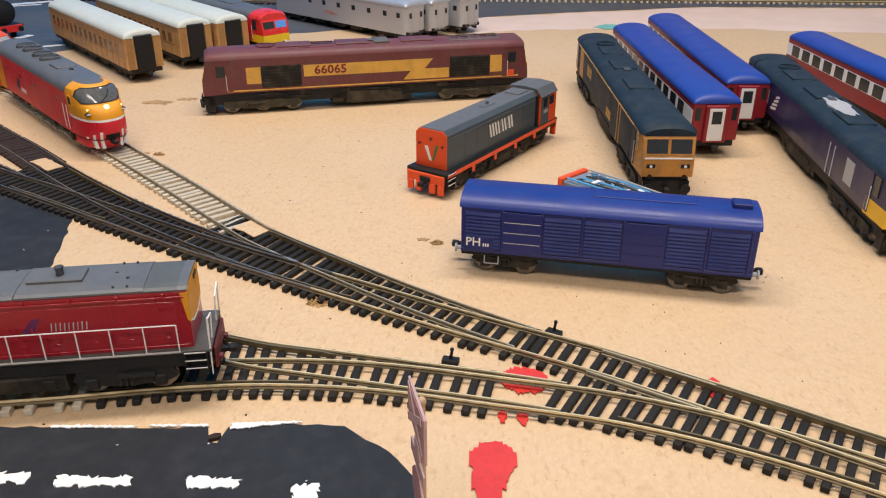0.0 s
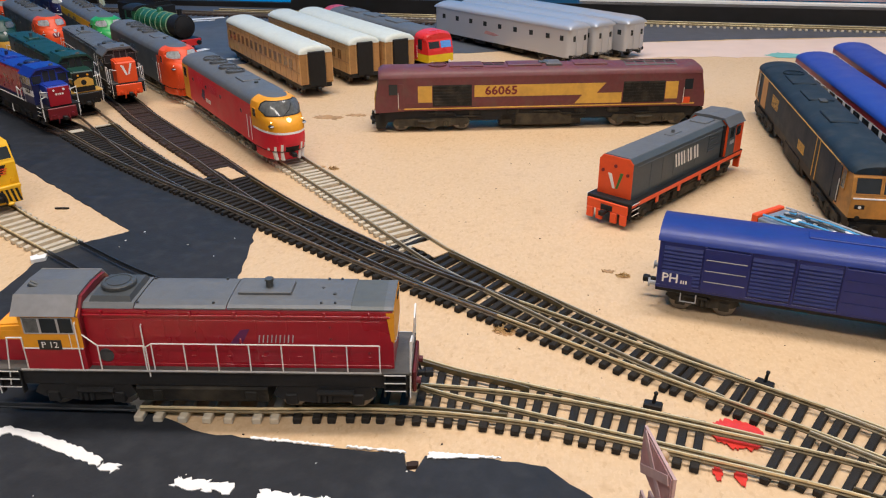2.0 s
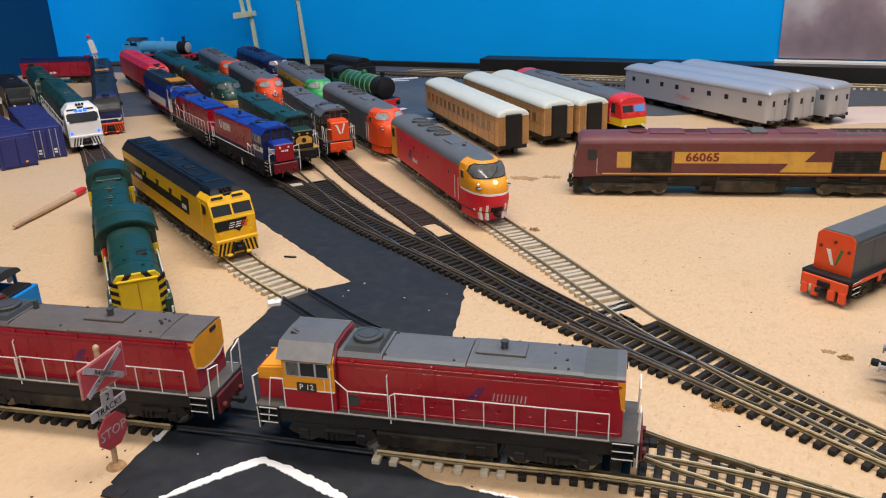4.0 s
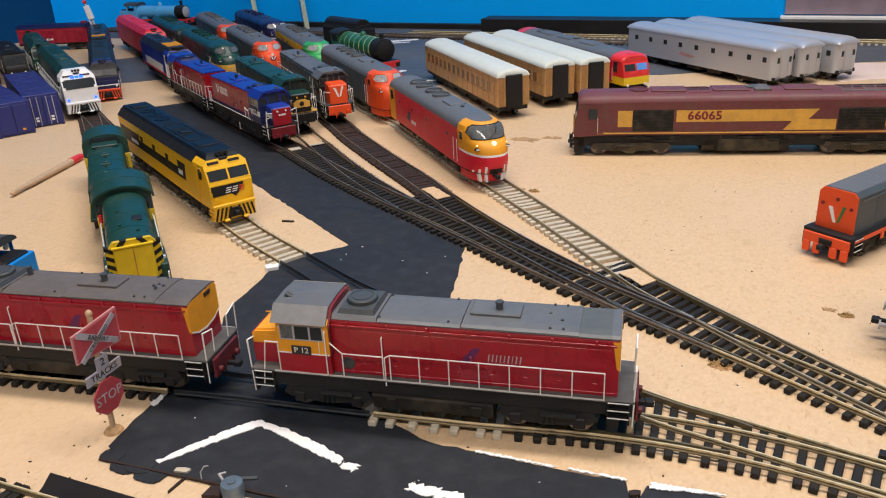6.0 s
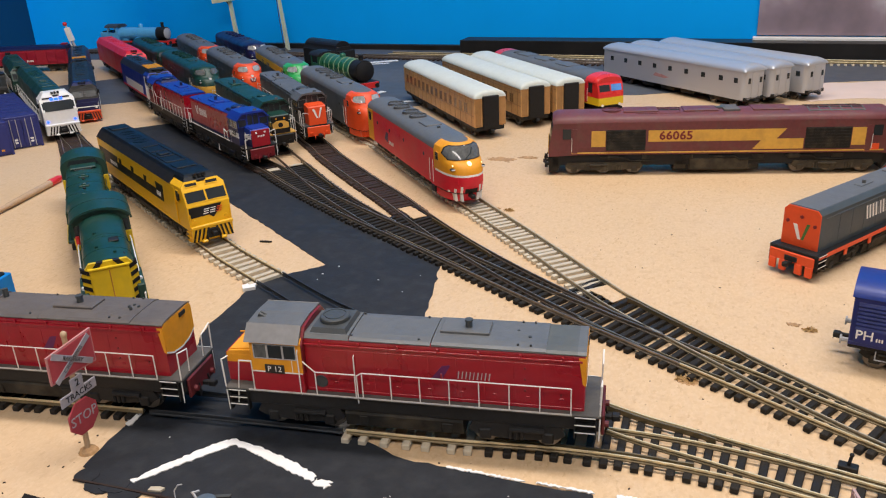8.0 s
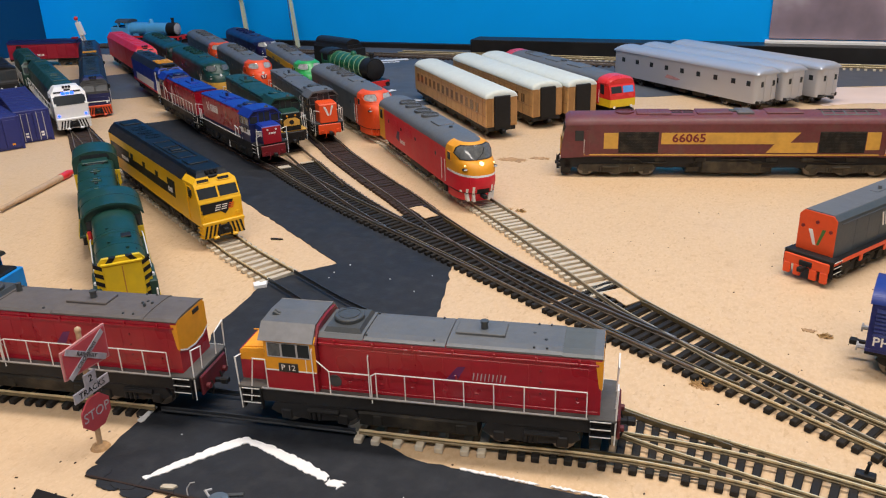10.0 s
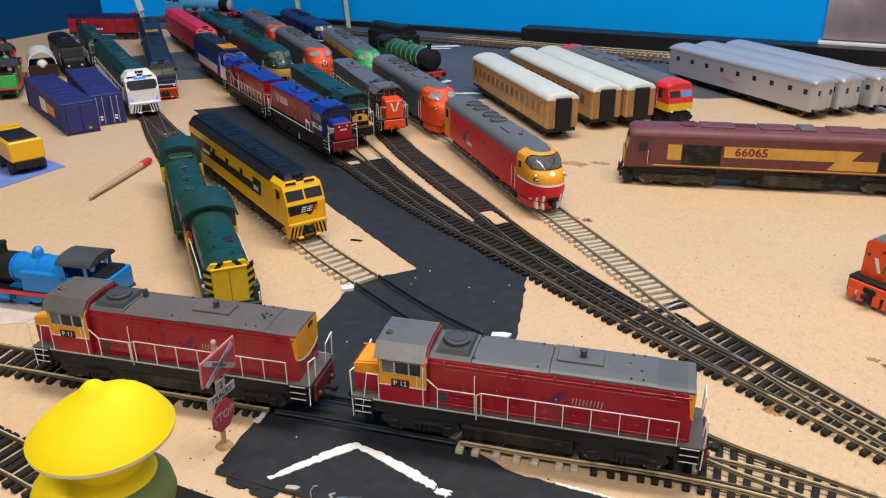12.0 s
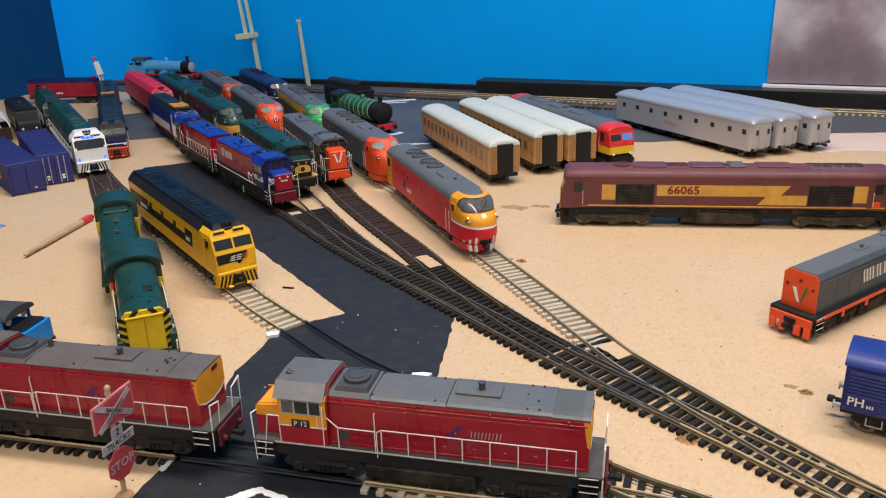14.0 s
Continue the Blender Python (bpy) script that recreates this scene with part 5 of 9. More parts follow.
def bulldog(name, x, y, turn, label, c, L=212.0, z=RAIL_TOP, group="streamlined diesels", fans=3, lamp=False):
    """A streamlined diesel with a round bulldog nose and a rounded rear."""
    t = thing(name, x, y, z, turn, label, "locomotive", group)
    F = L / 2
    W, ZB, ZS, ZT = 33.0, 9.5, 38.5, 46.5
    part("underframe", Geo().box(-F + 2, F - 30, -14, 14, 8.2, 12.0, 0.4), BLACKPLASTIC, t)
    part("fuel_tank", Geo().box(-24, 22, -14.4, 14.4, 2.6, 9.0, 1.6), BLACKPLASTIC, t)
    part("rear_coupler", Geo().box(-F - 6, -F + 4, -1.6, 1.6, 7.6, 10.4, 0.4), BLACKPLASTIC, t)
    xc = F - 36
    body = part("body", Geo().prism_x([(-W / 2, ZB), (W / 2, ZB), (W / 2, ZS), (-W / 2, ZS)], -F, xc), c["body"], t)
    if c.get("skirt"):
        for s in (-1, 1):
            part("side_band", Geo().box(-F + 0.3, xc, min(s * W / 2, s * (W / 2 + 0.12)), max(s * W / 2, s * (W / 2 + 0.12)), ZB, ZB + 7, 0.05), c["skirt"], body)
    roof = arc(W, ZS, ZT - ZS, 12)
    part("roof", Geo().prism_x(roof, -F + 0.2, xc), c["roof"], t, smooth=True)
    if c.get("cantrail"):
        for s in (-1, 1):
            part("cantrail", Geo().box(-F + 0.3, xc - 0.2, min(s * (W / 2 - 0.5), s * (W / 2 + 0.14)), max(s * (W / 2 - 0.5), s * (W / 2 + 0.14)), ZS - 8.5, ZS + 0.3, 0.05), c["cantrail"], body)
    for k, xx in enumerate((38, 55, 79, 97)):
        roof_fan(t, -F + xx, 0, ZT - 0.9, 7.6, c.get("fan", c["roof"]), 2.3)
    if c.get("rear"):
        g = Geo().prism_x([(-W / 2 - 0.2, ZB - 0.2), (W / 2 + 0.2, ZB - 0.2), (W / 2 + 0.2, ZS), (-W / 2 - 0.2, ZS)], -F - 0.3, -F + 16)
        part("rear_cab_side", g, c["rear"], t)
        for s in (-1, 1):
            pane(t, -F + 4, -F + 11, s * (W / 2 + 0.2), 28, 36, s, GLASS, "cab_window")
    part("roof_hatch", Geo().box(12, 30, -7, 7, ZT - 1.2, ZT + 0.5, 0.4), c["roof"], t)
    part("exhaust_pipe", Geo().cyl((40, 0, ZT - 1), (40, 0, ZT + 1.2), 1.6, 1.5, 10), VDGREY, t)

    # cab and nose as level slices: each is a rounded plan that shrinks and draws back upward
    hw = W / 2
    FRONT_Z = (9.5, 13.0, 18.0, 22.0, 25.0, 28.0, 30.4, 32.2, 33.4, 38.0, 42.0, 44.4, 45.2, 46.0, 46.5)
    FRONT_X = (33.0, 34.4, 35.4, 35.4, 35.0, 34.2, 32.8, 30.6, 28.2, 25.2, 22.4, 20.2, 18.4, 14.5, 8.0)

    def width_at(zz):
        return hw if zz <= ZS else hw * math.sqrt(max(0.0, 1.0 - ((zz - ZS) / (ZT - ZS + 0.05)) ** 2.3))

    def front_at(zz):
        for (z0, x0), (z1, x1) in zip(zip(FRONT_Z, FRONT_X), zip(FRONT_Z[1:], FRONT_X[1:])):
            if zz <= z1:
                return x0 + (x1 - x0) * (zz - z0) / (z1 - z0)
        return FRONT_X[-1]

    def spot(zz, deg, off):
        a = radians(deg)
        ca, sa = math.cos(a), math.sin(a)
        lx, ly = front_at(zz) + off, width_at(zz) + off
        return (xc + lx * abs(ca) ** 0.74, ly * math.copysign(abs(sa) ** 0.80, sa), zz)

    def levels(z0, z1):
        return [z0] + [q for q in FRONT_Z if z0 < q < z1] + [z1]

    def shell(z0, z1, off=0.0, n=28):
        """A closed length of the nose between two heights."""
        return Geo().loft([[spot(q, -90 + 180 * k / n, off) for k in range(n + 1)] for q in levels(z0, z1)])

    def skin(z0, z1, d0, d1, off, n=14, sag=0.0):
        """A thin panel lying on the nose between two heights and two bearings."""
        zs = levels(z0, z1)
        rings = []
        for q in zs:
            f = (q - z0) / (z1 - z0)
            e0, e1 = d0 + sag * abs(f - 0.5) ** 2 * (1 if d0 < 0 else 0), d1 - sag * abs(f - 0.5) ** 2 * (1 if d1 > 0 else 0)
            rings.append([spot(q, e0 + (e1 - e0) * k / n, off) for k in range(n + 1)] + [spot(q, e1 + (e0 - e1) * k / n, -0.6) for k in range(n + 1)])
        return Geo().loft(rings)

    part("nose_lower", shell(9.5, 23.4), c["nose_low"], t, smooth=True)
    part("nose_upper", shell(23.4, 33.4), c["nose_high"], t, smooth=True)
    part("cab_upper", shell(33.4, 45.4), c["cab"], t, smooth=True)
    part("cab_brow", shell(45.4, 46.5), c["roof"], t, smooth=True)
    if c.get("stripe"):
        part("nose_stripe", skin(22.6, 24.1, -88, 88, 0.14, 30), c["stripe"], t, smooth=True)
    if c.get("vee"):
        tip = spot(27.4, 0, 0.2)
        part("nose_plate", skin(24.6, 30.0, -11, 11, 0.1, 8, 24.0), VDARKRED, t)
        vee_mark(t, pose(tip[0] + 0.15, 0, tip[2] - 0.3, 90, 0, 90), 5.0, c["vee"], c["vee"])
    part("pilot_gap", skin(9.5, 10.2, -86, 86, 0.10, 30), BLACKPLASTIC, t, smooth=True)
    # Black skin on the closed nose stands in for a shaded opening.
    part("coupler_opening_shade", skin(10.2, 13.6, -13, 13, 0.12, 8), BLACKPLASTIC, t)
    for s in (-1, 1):
        part("nose_handle", Geo().wire([spot(17.5, s * 30, 0.1), spot(18.0, s * 30, 0.9), spot(22.4, s * 30, 0.9), spot(22.8, s * 30, 0.1)], 0.25), c["nose_low"], t)
    gl = c.get("glass", GLASS)
    if c.get("wide_glass"):
        part("windscreen_seal", skin(34.0, 43.9, -66, 66, 0.14, 26, 70.0), BLACKPLASTIC, t, smooth=True)
        part("windscreen", skin(34.6, 43.3, -62, 62, 0.24, 26, 66.0), gl, t, smooth=True)
        part("windscreen_wiper", Geo().wire([spot(33.9, -6, 0.3), spot(38.0, 8, 0.3), spot(41.5, 16, 0.3)], 0.3), BLACKPLASTIC, t)
    for s in (-1, 1):
        if not c.get("wide_glass"):
            lo_d, hi_d = sorted((s * 8, s * 58))
            part("windscreen", skin(36.4, 42.6, lo_d, hi_d, 0.16, 14, 30.0), gl, t, smooth=True)
            part("windscreen_frame", Geo().wire([spot(36.2, s * 10, 0.2), spot(39.4, s * 6, 0.2), spot(42.9, s * 11, 0.2), spot(43.0, s * 34, 0.2), spot(42.0, s * 54, 0.2), spot(39.4, s * 61, 0.2), spot(36.6, s * 53, 0.2), spot(36.0, s * 30, 0.2), spot(36.2, s * 10, 0.2)], 0.45), c["cab"], t)
        part("number_lamp", Geo().ball(spot(28.0, s * 42, 0.0), 2.2, 2.2, 1.1), BLACKPLASTIC, t, smooth=True)
        part("lamp_glass", Geo().ball(spot(28.0, s * 40, 0.5), 1.7, 1.7, 0.7), VLGREY, t, smooth=True)
        part("marker_lamp", Geo().ball(spot(30.6, s * 40, 0.0), 0.65, 0.65, 0.6), LEDWHITE if lamp else WHITE, t, smooth=True)
        for k, dd in enumerate((18, 34, 50)):
            part("pilot_streak", skin(10.0, 15.5 - 2 * k, min(s * dd, s * (dd + 6)), max(s * dd, s * (dd + 6)), 0.14, 3), WHITE if c.get("stripe") else c["nose_low"], t)
        pane(t, xc + 4.0, xc + 10.5, s * hw, 31.5, 37.4, s, GLASS, "cab_window", frame_mat=c["cab"])
        part("cab_door", Geo().box(xc - 6.4, xc - 0.6, min(s * hw, s * (hw + 0.3)), max(s * hw, s * (hw + 0.3)), ZB + 1, 36.5, 0.12), c.get("door", c["body"]), t)
        for xx in (xc - 7.2, xc):
            part("grab_rail", Geo().wire([(xx, s * (hw + 0.9), ZB + 3), (xx, s * (hw + 0.9), 30)], 0.26), WHITERAIL, t)
        for k, xx in enumerate((-F + 30, -F + 66, -F + 104, xc - 22)):
            part("porthole", Geo().cyl((xx, s * (hw - 0.3), 29.5), (xx, s * (hw + 0.25), 29.5), 1.6, 1.6, 14), PALEGLASS, t)
        slats(t, -F + 44, -F + 58, s * hw, 27, 34.5, s, c["body"])
        slats(t, -F + 76, -F + 94, s * hw, 27, 34.5, s, c["body"])
        if c.get("mark"):
            bars(t, -F + 62, s * hw, 16.5, s, (1.9, 0.7, 1.7, 0.8, 1.7, 1.7), 3.4, LETTER, 0.8, 0.5)
            a2, b2 = sorted((s * (hw - 0.2), s * (hw + 0.15)))
            part("blue_flash", Geo().prism_y([(-F + 50, 19), (-F + 58, 17), (-F + 61, 26), (-F + 55, 26)], a2, b2), NAVY, t)
        part("cab_step", Geo().box(xc - 6.5, xc - 0.5, min(s * (hw - 2), s * hw), max(s * (hw - 2), s * hw), 3.5, 9, 0.3), c.get("skirt", BLACKPLASTIC), t)
    p0 = Vector(spot(31.8, 0, -1.0))
    part("headlamp", Geo().cyl(p0, p0 + Vector((2.2, 0, 0.3)), 1.6, 1.5, 16), LEDWHITE if lamp else WHITE, t)
    g = Geo().loft([[(xc + q * 0.86 * abs(math.cos(radians(d))) ** 0.8, (hw - 1.5) * math.copysign(abs(math.sin(radians(d))) ** 0.8, math.sin(radians(d))), zz) for d in range(-90, 91, 12)] for zz, q in ((2.6, 33.0), (6.0, 36.0), (9.6, 37.0))])
    part("pilot", g, c.get("pilot", c["nose_low"]), t, smooth=True)
    for yy in (-9.5, -6.0, 6.0, 9.5):
        xx = xc + 30.6 * (1 - (abs(yy) / (hw - 1.5)) ** 2.5) ** 0.4
        part("pilot_stripe", Geo().prism_x([(yy - 1.1, 3.2), (yy + 0.9, 3.2), (yy * 1.1 + 0.9, 9.0), (yy * 1.1 - 1.1, 9.0)], xx - 3.0, xx + 1.6), WHITE if c.get("stripe") else c["nose_low"], t)
    part("coupler", Geo().box(xc + 30, xc + 38, -1.8, 1.8, 6.4, 9.4, 0.5), BLACKPLASTIC, t)
    bogie(t, F - 48, 3, 20, 5.6, 12.0)
    bogie(t, -F + 36, 3, 20, 5.6, 12.0)
    return t


def cab_unit(name, x, y, turn, label, c, L=280.0, W=35.0, H=48.0, z=RAIL_TOP, group="boxy diesels", nose=((0, 9), (0, 24), (-1.6, 26), (-6, 40), (-10, 47)), two=True, axles=3, roof_rise=7.0, glass=None, panes=2, side=()):
    """A full-width diesel: flat sides, curved roof and raked cab fronts. nose: (x, z) of the front's outline from the front plane, going up."""
    t = thing(name, x, y, z, turn, label, "locomotive", group)
    F = L / 2
    ZB, ZS = c.get("zb", 13.0), H - roof_rise
    gauge_stuff(t, L - 6, (-34, 34), W - 6, 8.2, ZB + 0.5, c.get("beam", BLACKPLASTIC))
    CL = c.get("cab_len", 24.0)
    xa, xb = (-F + CL if two else -F), F - CL
    g = Geo().prism_x([(-W / 2 + 0.6, ZB), (W / 2 - 0.6, ZB), (W / 2, ZB + 6), (W / 2, ZS), (-W / 2, ZS), (-W / 2, ZB + 6)], xa, xb)
    body = part("body", g, c["body"], t)
    part("roof", Geo().prism_x(arc(W, ZS, roof_rise, 12), xa, xb), c["roof"], t, smooth=True)
    for end in ((1, -1) if two else (1,)):
        def X(v):
            return end * (F + v)
        top = [p for p in nose]
        low_z = c.get("split", 26.0)
        xz = [(X(a), b) for a, b in top]
        back = X(-CL)
        zt = nose[-1][1]
        lo = [(back, ZB)] + [q for q in xz if q[1] <= low_z]
        hi = [q for q in xz if q[1] >= low_z]
        cut = None
        for (a, b), (d, e) in zip(xz, xz[1:]):
            if b < low_z < e:
                k = (low_z - b) / (e - b)
                cut = (a + (d - a) * k, low_z)
        if cut:
            lo.append(cut)
            hi = [cut] + hi
        lo.append((back, low_z))
        hi = hi + [(back, zt), (back, low_z)]

        def solid(poly, hw0, hw1):
            """Narrowed a little towards the front."""
            g = Geo()
            rings = []
            for s in (-1, 1):
                rings.append([(px, s * (hw0 + (hw1 - hw0) * abs(px - back) / CL), pz) for px, pz in poly])
            return g.loft(rings)

        cab = part("cab_lower", solid(lo, W / 2, W / 2 - c.get("pinch", 1.6)), c["cab_low"], t)
        up = part("cab_upper", solid(hi, W / 2 - 0.05, W / 2 - c.get("pinch", 1.6)), c["cab_high"], t)
        # cab roof cap
        xr = nose[-1][0]
        r0, r1 = arc(W, zt, H - zt, 12), arc(W - 2 * c.get("pinch", 1.6), zt - 0.5, (H - zt) * 0.72, 12)
        part("cab_roof", Geo().loft([[(back, yy, zz) for yy, zz in r0], [(X(xr - 3), yy, zz) for yy, zz in r0], [(X(xr + 0.6), yy, zz) for yy, zz in r1]]), c.get("cab_roof", c["roof"]), t, smooth=True)
        flip = t if end > 0 else t
        (ax, az), (bx, bz) = nose[-2] if len(nose) < 6 else nose[-3], nose[-1] if len(nose) < 6 else nose[-2]
        zz0, zz1 = az + (bz - az) * 0.12, bz - (bz - az) * 0.1 if len(nose) < 6 else bz
        k0, k1 = (zz0 - az) / (bz - az), (zz1 - az) / (bz - az)
        lowp, highp = (F + ax + (bx - ax) * k0, zz0), (F + ax + (bx - ax) * k1, zz1)
        hwf = W / 2 - c.get("pinch", 1.6) - 1.8
        spans = [(-hwf, -0.9), (0.9, hwf)] if panes == 2 else [(-hwf, -hwf / 3 - 0.6), (-hwf / 3 + 0.4, hwf / 3 - 0.4), (hwf / 3 + 0.6, hwf)]
        for i, (y0, y1) in enumerate(spans):
            w = face_pane(up, y0, y1, lowp, highp, glass if glass and i == len(spans) - 1 else GLASS, frame_mat=c.get("frame"))
            if end < 0:
                w.matrix_basis = pose(0, 0, 0, 0, 0, 180)
        for s in (-1, 1):
            x0, x1 = sorted((X(-CL + 5.5), X(-CL + 12.5)))
            pane(up, x0, x1, s * (W / 2 - 0.7), max(low_z + 1.5, 29), min(zt - 1.5, 40), s, GLASS, "cab_window", c.get("frame"), 0.4)
            x0, x1 = sorted((X(-CL + 0.4), X(-CL + 4.4)))
            part("cab_door", Geo().box(x0, x1, min(s * (W / 2 - 0.4), s * (W / 2 + 0.15)), max(s * (W / 2 - 0.4), s * (W / 2 + 0.15)), ZB + 1.5, 40, 0.1), c.get("door", c["body"]), t)
            gx = X(-CL + 5.0)
            part("grab_rail", Geo().wire([(gx, s * (W / 2 + 0.6), ZB + 3), (gx, s * (W / 2 + 0.6), 33)], 0.25), c.get("rail", WHITERAIL), t)
            part("tail_lamp", Geo().cyl((X(-0.4), s * (W / 2 - 6.5), 16.5), (X(0.6), s * (W / 2 - 6.5), 16.5), 1.5, 1.4, 12), c.get("lamp", WHITE), t)
            part("buffer", Geo().cyl((X(-3), s * 11.5, 9.5), (X(2.2), s * 11.5, 9.5), 1.4, 1.4, 10).cyl((X(2.2), s * 11.5, 9.5), (X(3.2), s * 11.5, 9.5), 3.0, 3.0, 12), BLACKPLASTIC, t)
        g = Geo()
        g.prism_y([(X(-8), 3.2), (X(-0.5), 3.2), (X(0.3), ZB - 3), (X(-8), ZB - 3)], -W / 2 + 3, W / 2 - 3)
        part("pilot", g, c.get("pilot", BLACKPLASTIC), t)
        if c.get("front_mark") and end > 0:
            mk = part("front_band", Geo().box(F - 0.2, F + 0.3, -W / 2 + 3.2, W / 2 - 3.2, 16.0, 22.4, 0.1), BLACKPLASTIC, t)
            for k in range(3):
                yk = -6 + k * 4.6
                part("front_mark", Geo().prism_x([(yk, 17.6), (yk + 3.0, 17.6), (yk + 4.2, 20.6), (yk + 1.2, 20.6)], F + 0.2, F + 0.45), LETTER if k < 2 else VORANGE, mk)
            for yk in (-7.0, 0.0, 7.0):
                part("roof_lamp", Geo().box(F - 9.0, F - 7.2, yk - 2.2, yk + 2.2, 40.6, 43.0, 0.3), BLACKPLASTIC, t)
        if c.get("hazard"):
            for k in range(-4, 5):
                part("hazard_stripe", Geo().prism_x([(k * 3.6 - 1.4, 3.6), (k * 3.6 + 0.5, 3.6), (k * 3.6 + 0.5 + 2.2 * (1 if k > 0 else -1), 12.8), (k * 3.6 - 1.4 + 2.2 * (1 if k > 0 else -1), 12.8)], min(X(0.25), X(0.55)), max(X(0.25), X(0.55))), c["hazard"], t)
    for xx in (-F * 0.45, -F * 0.1, F * 0.3):
        part("roof_hatch", Geo().box(xx - 14, xx + 14, -8.5, 8.5, H - 1.3, H + 0.5, 0.4), c.get("hatch", c["roof"]), t)
    roof_fan(t, -F * 0.62, 0, H - 0.6, 8.0, c.get("fan", c["roof"]), 1.2)
    part("exhaust_cowl", Geo().box(F * 0.02 - 4, F * 0.02 + 4, -2.5, 2.5, H - 1, H + 1.3, 0.4), VDGREY, t)
    for s in (-1, 1):
        for kind, x0, x1, z0, z1, mt in side:
            if kind == "grille":
                slats(t, x0, x1, s * W / 2, z0, z1, s, mt, 7)
            elif kind == "panel":
                part("side_panel", Geo().box(x0, x1, min(s * (W / 2 - 0.3), s * (W / 2 + 0.13)), max(s * (W / 2 - 0.3), s * (W / 2 + 0.13)), z0, z1, 0.05), mt, t)
    span = F - 46 if axles == 3 else F - 40
    half = W / 2 - 2.4
    bogie(t, span, axles, 25 if axles == 3 else 32, 6.4, half, c.get("under"))
    bogie(t, -span, axles, 25 if axles == 3 else 32, 6.4, half, c.get("under"))
    part("tank_box", Geo().box(-22, 26, -half, half, 3.4, ZB - 4.0, 1.0).box(-34, -24, -half + 0.6, half - 0.6, 4.4, ZB - 5.0, 0.8), c.get("tank", GRIMYBLACK), t)
    return t


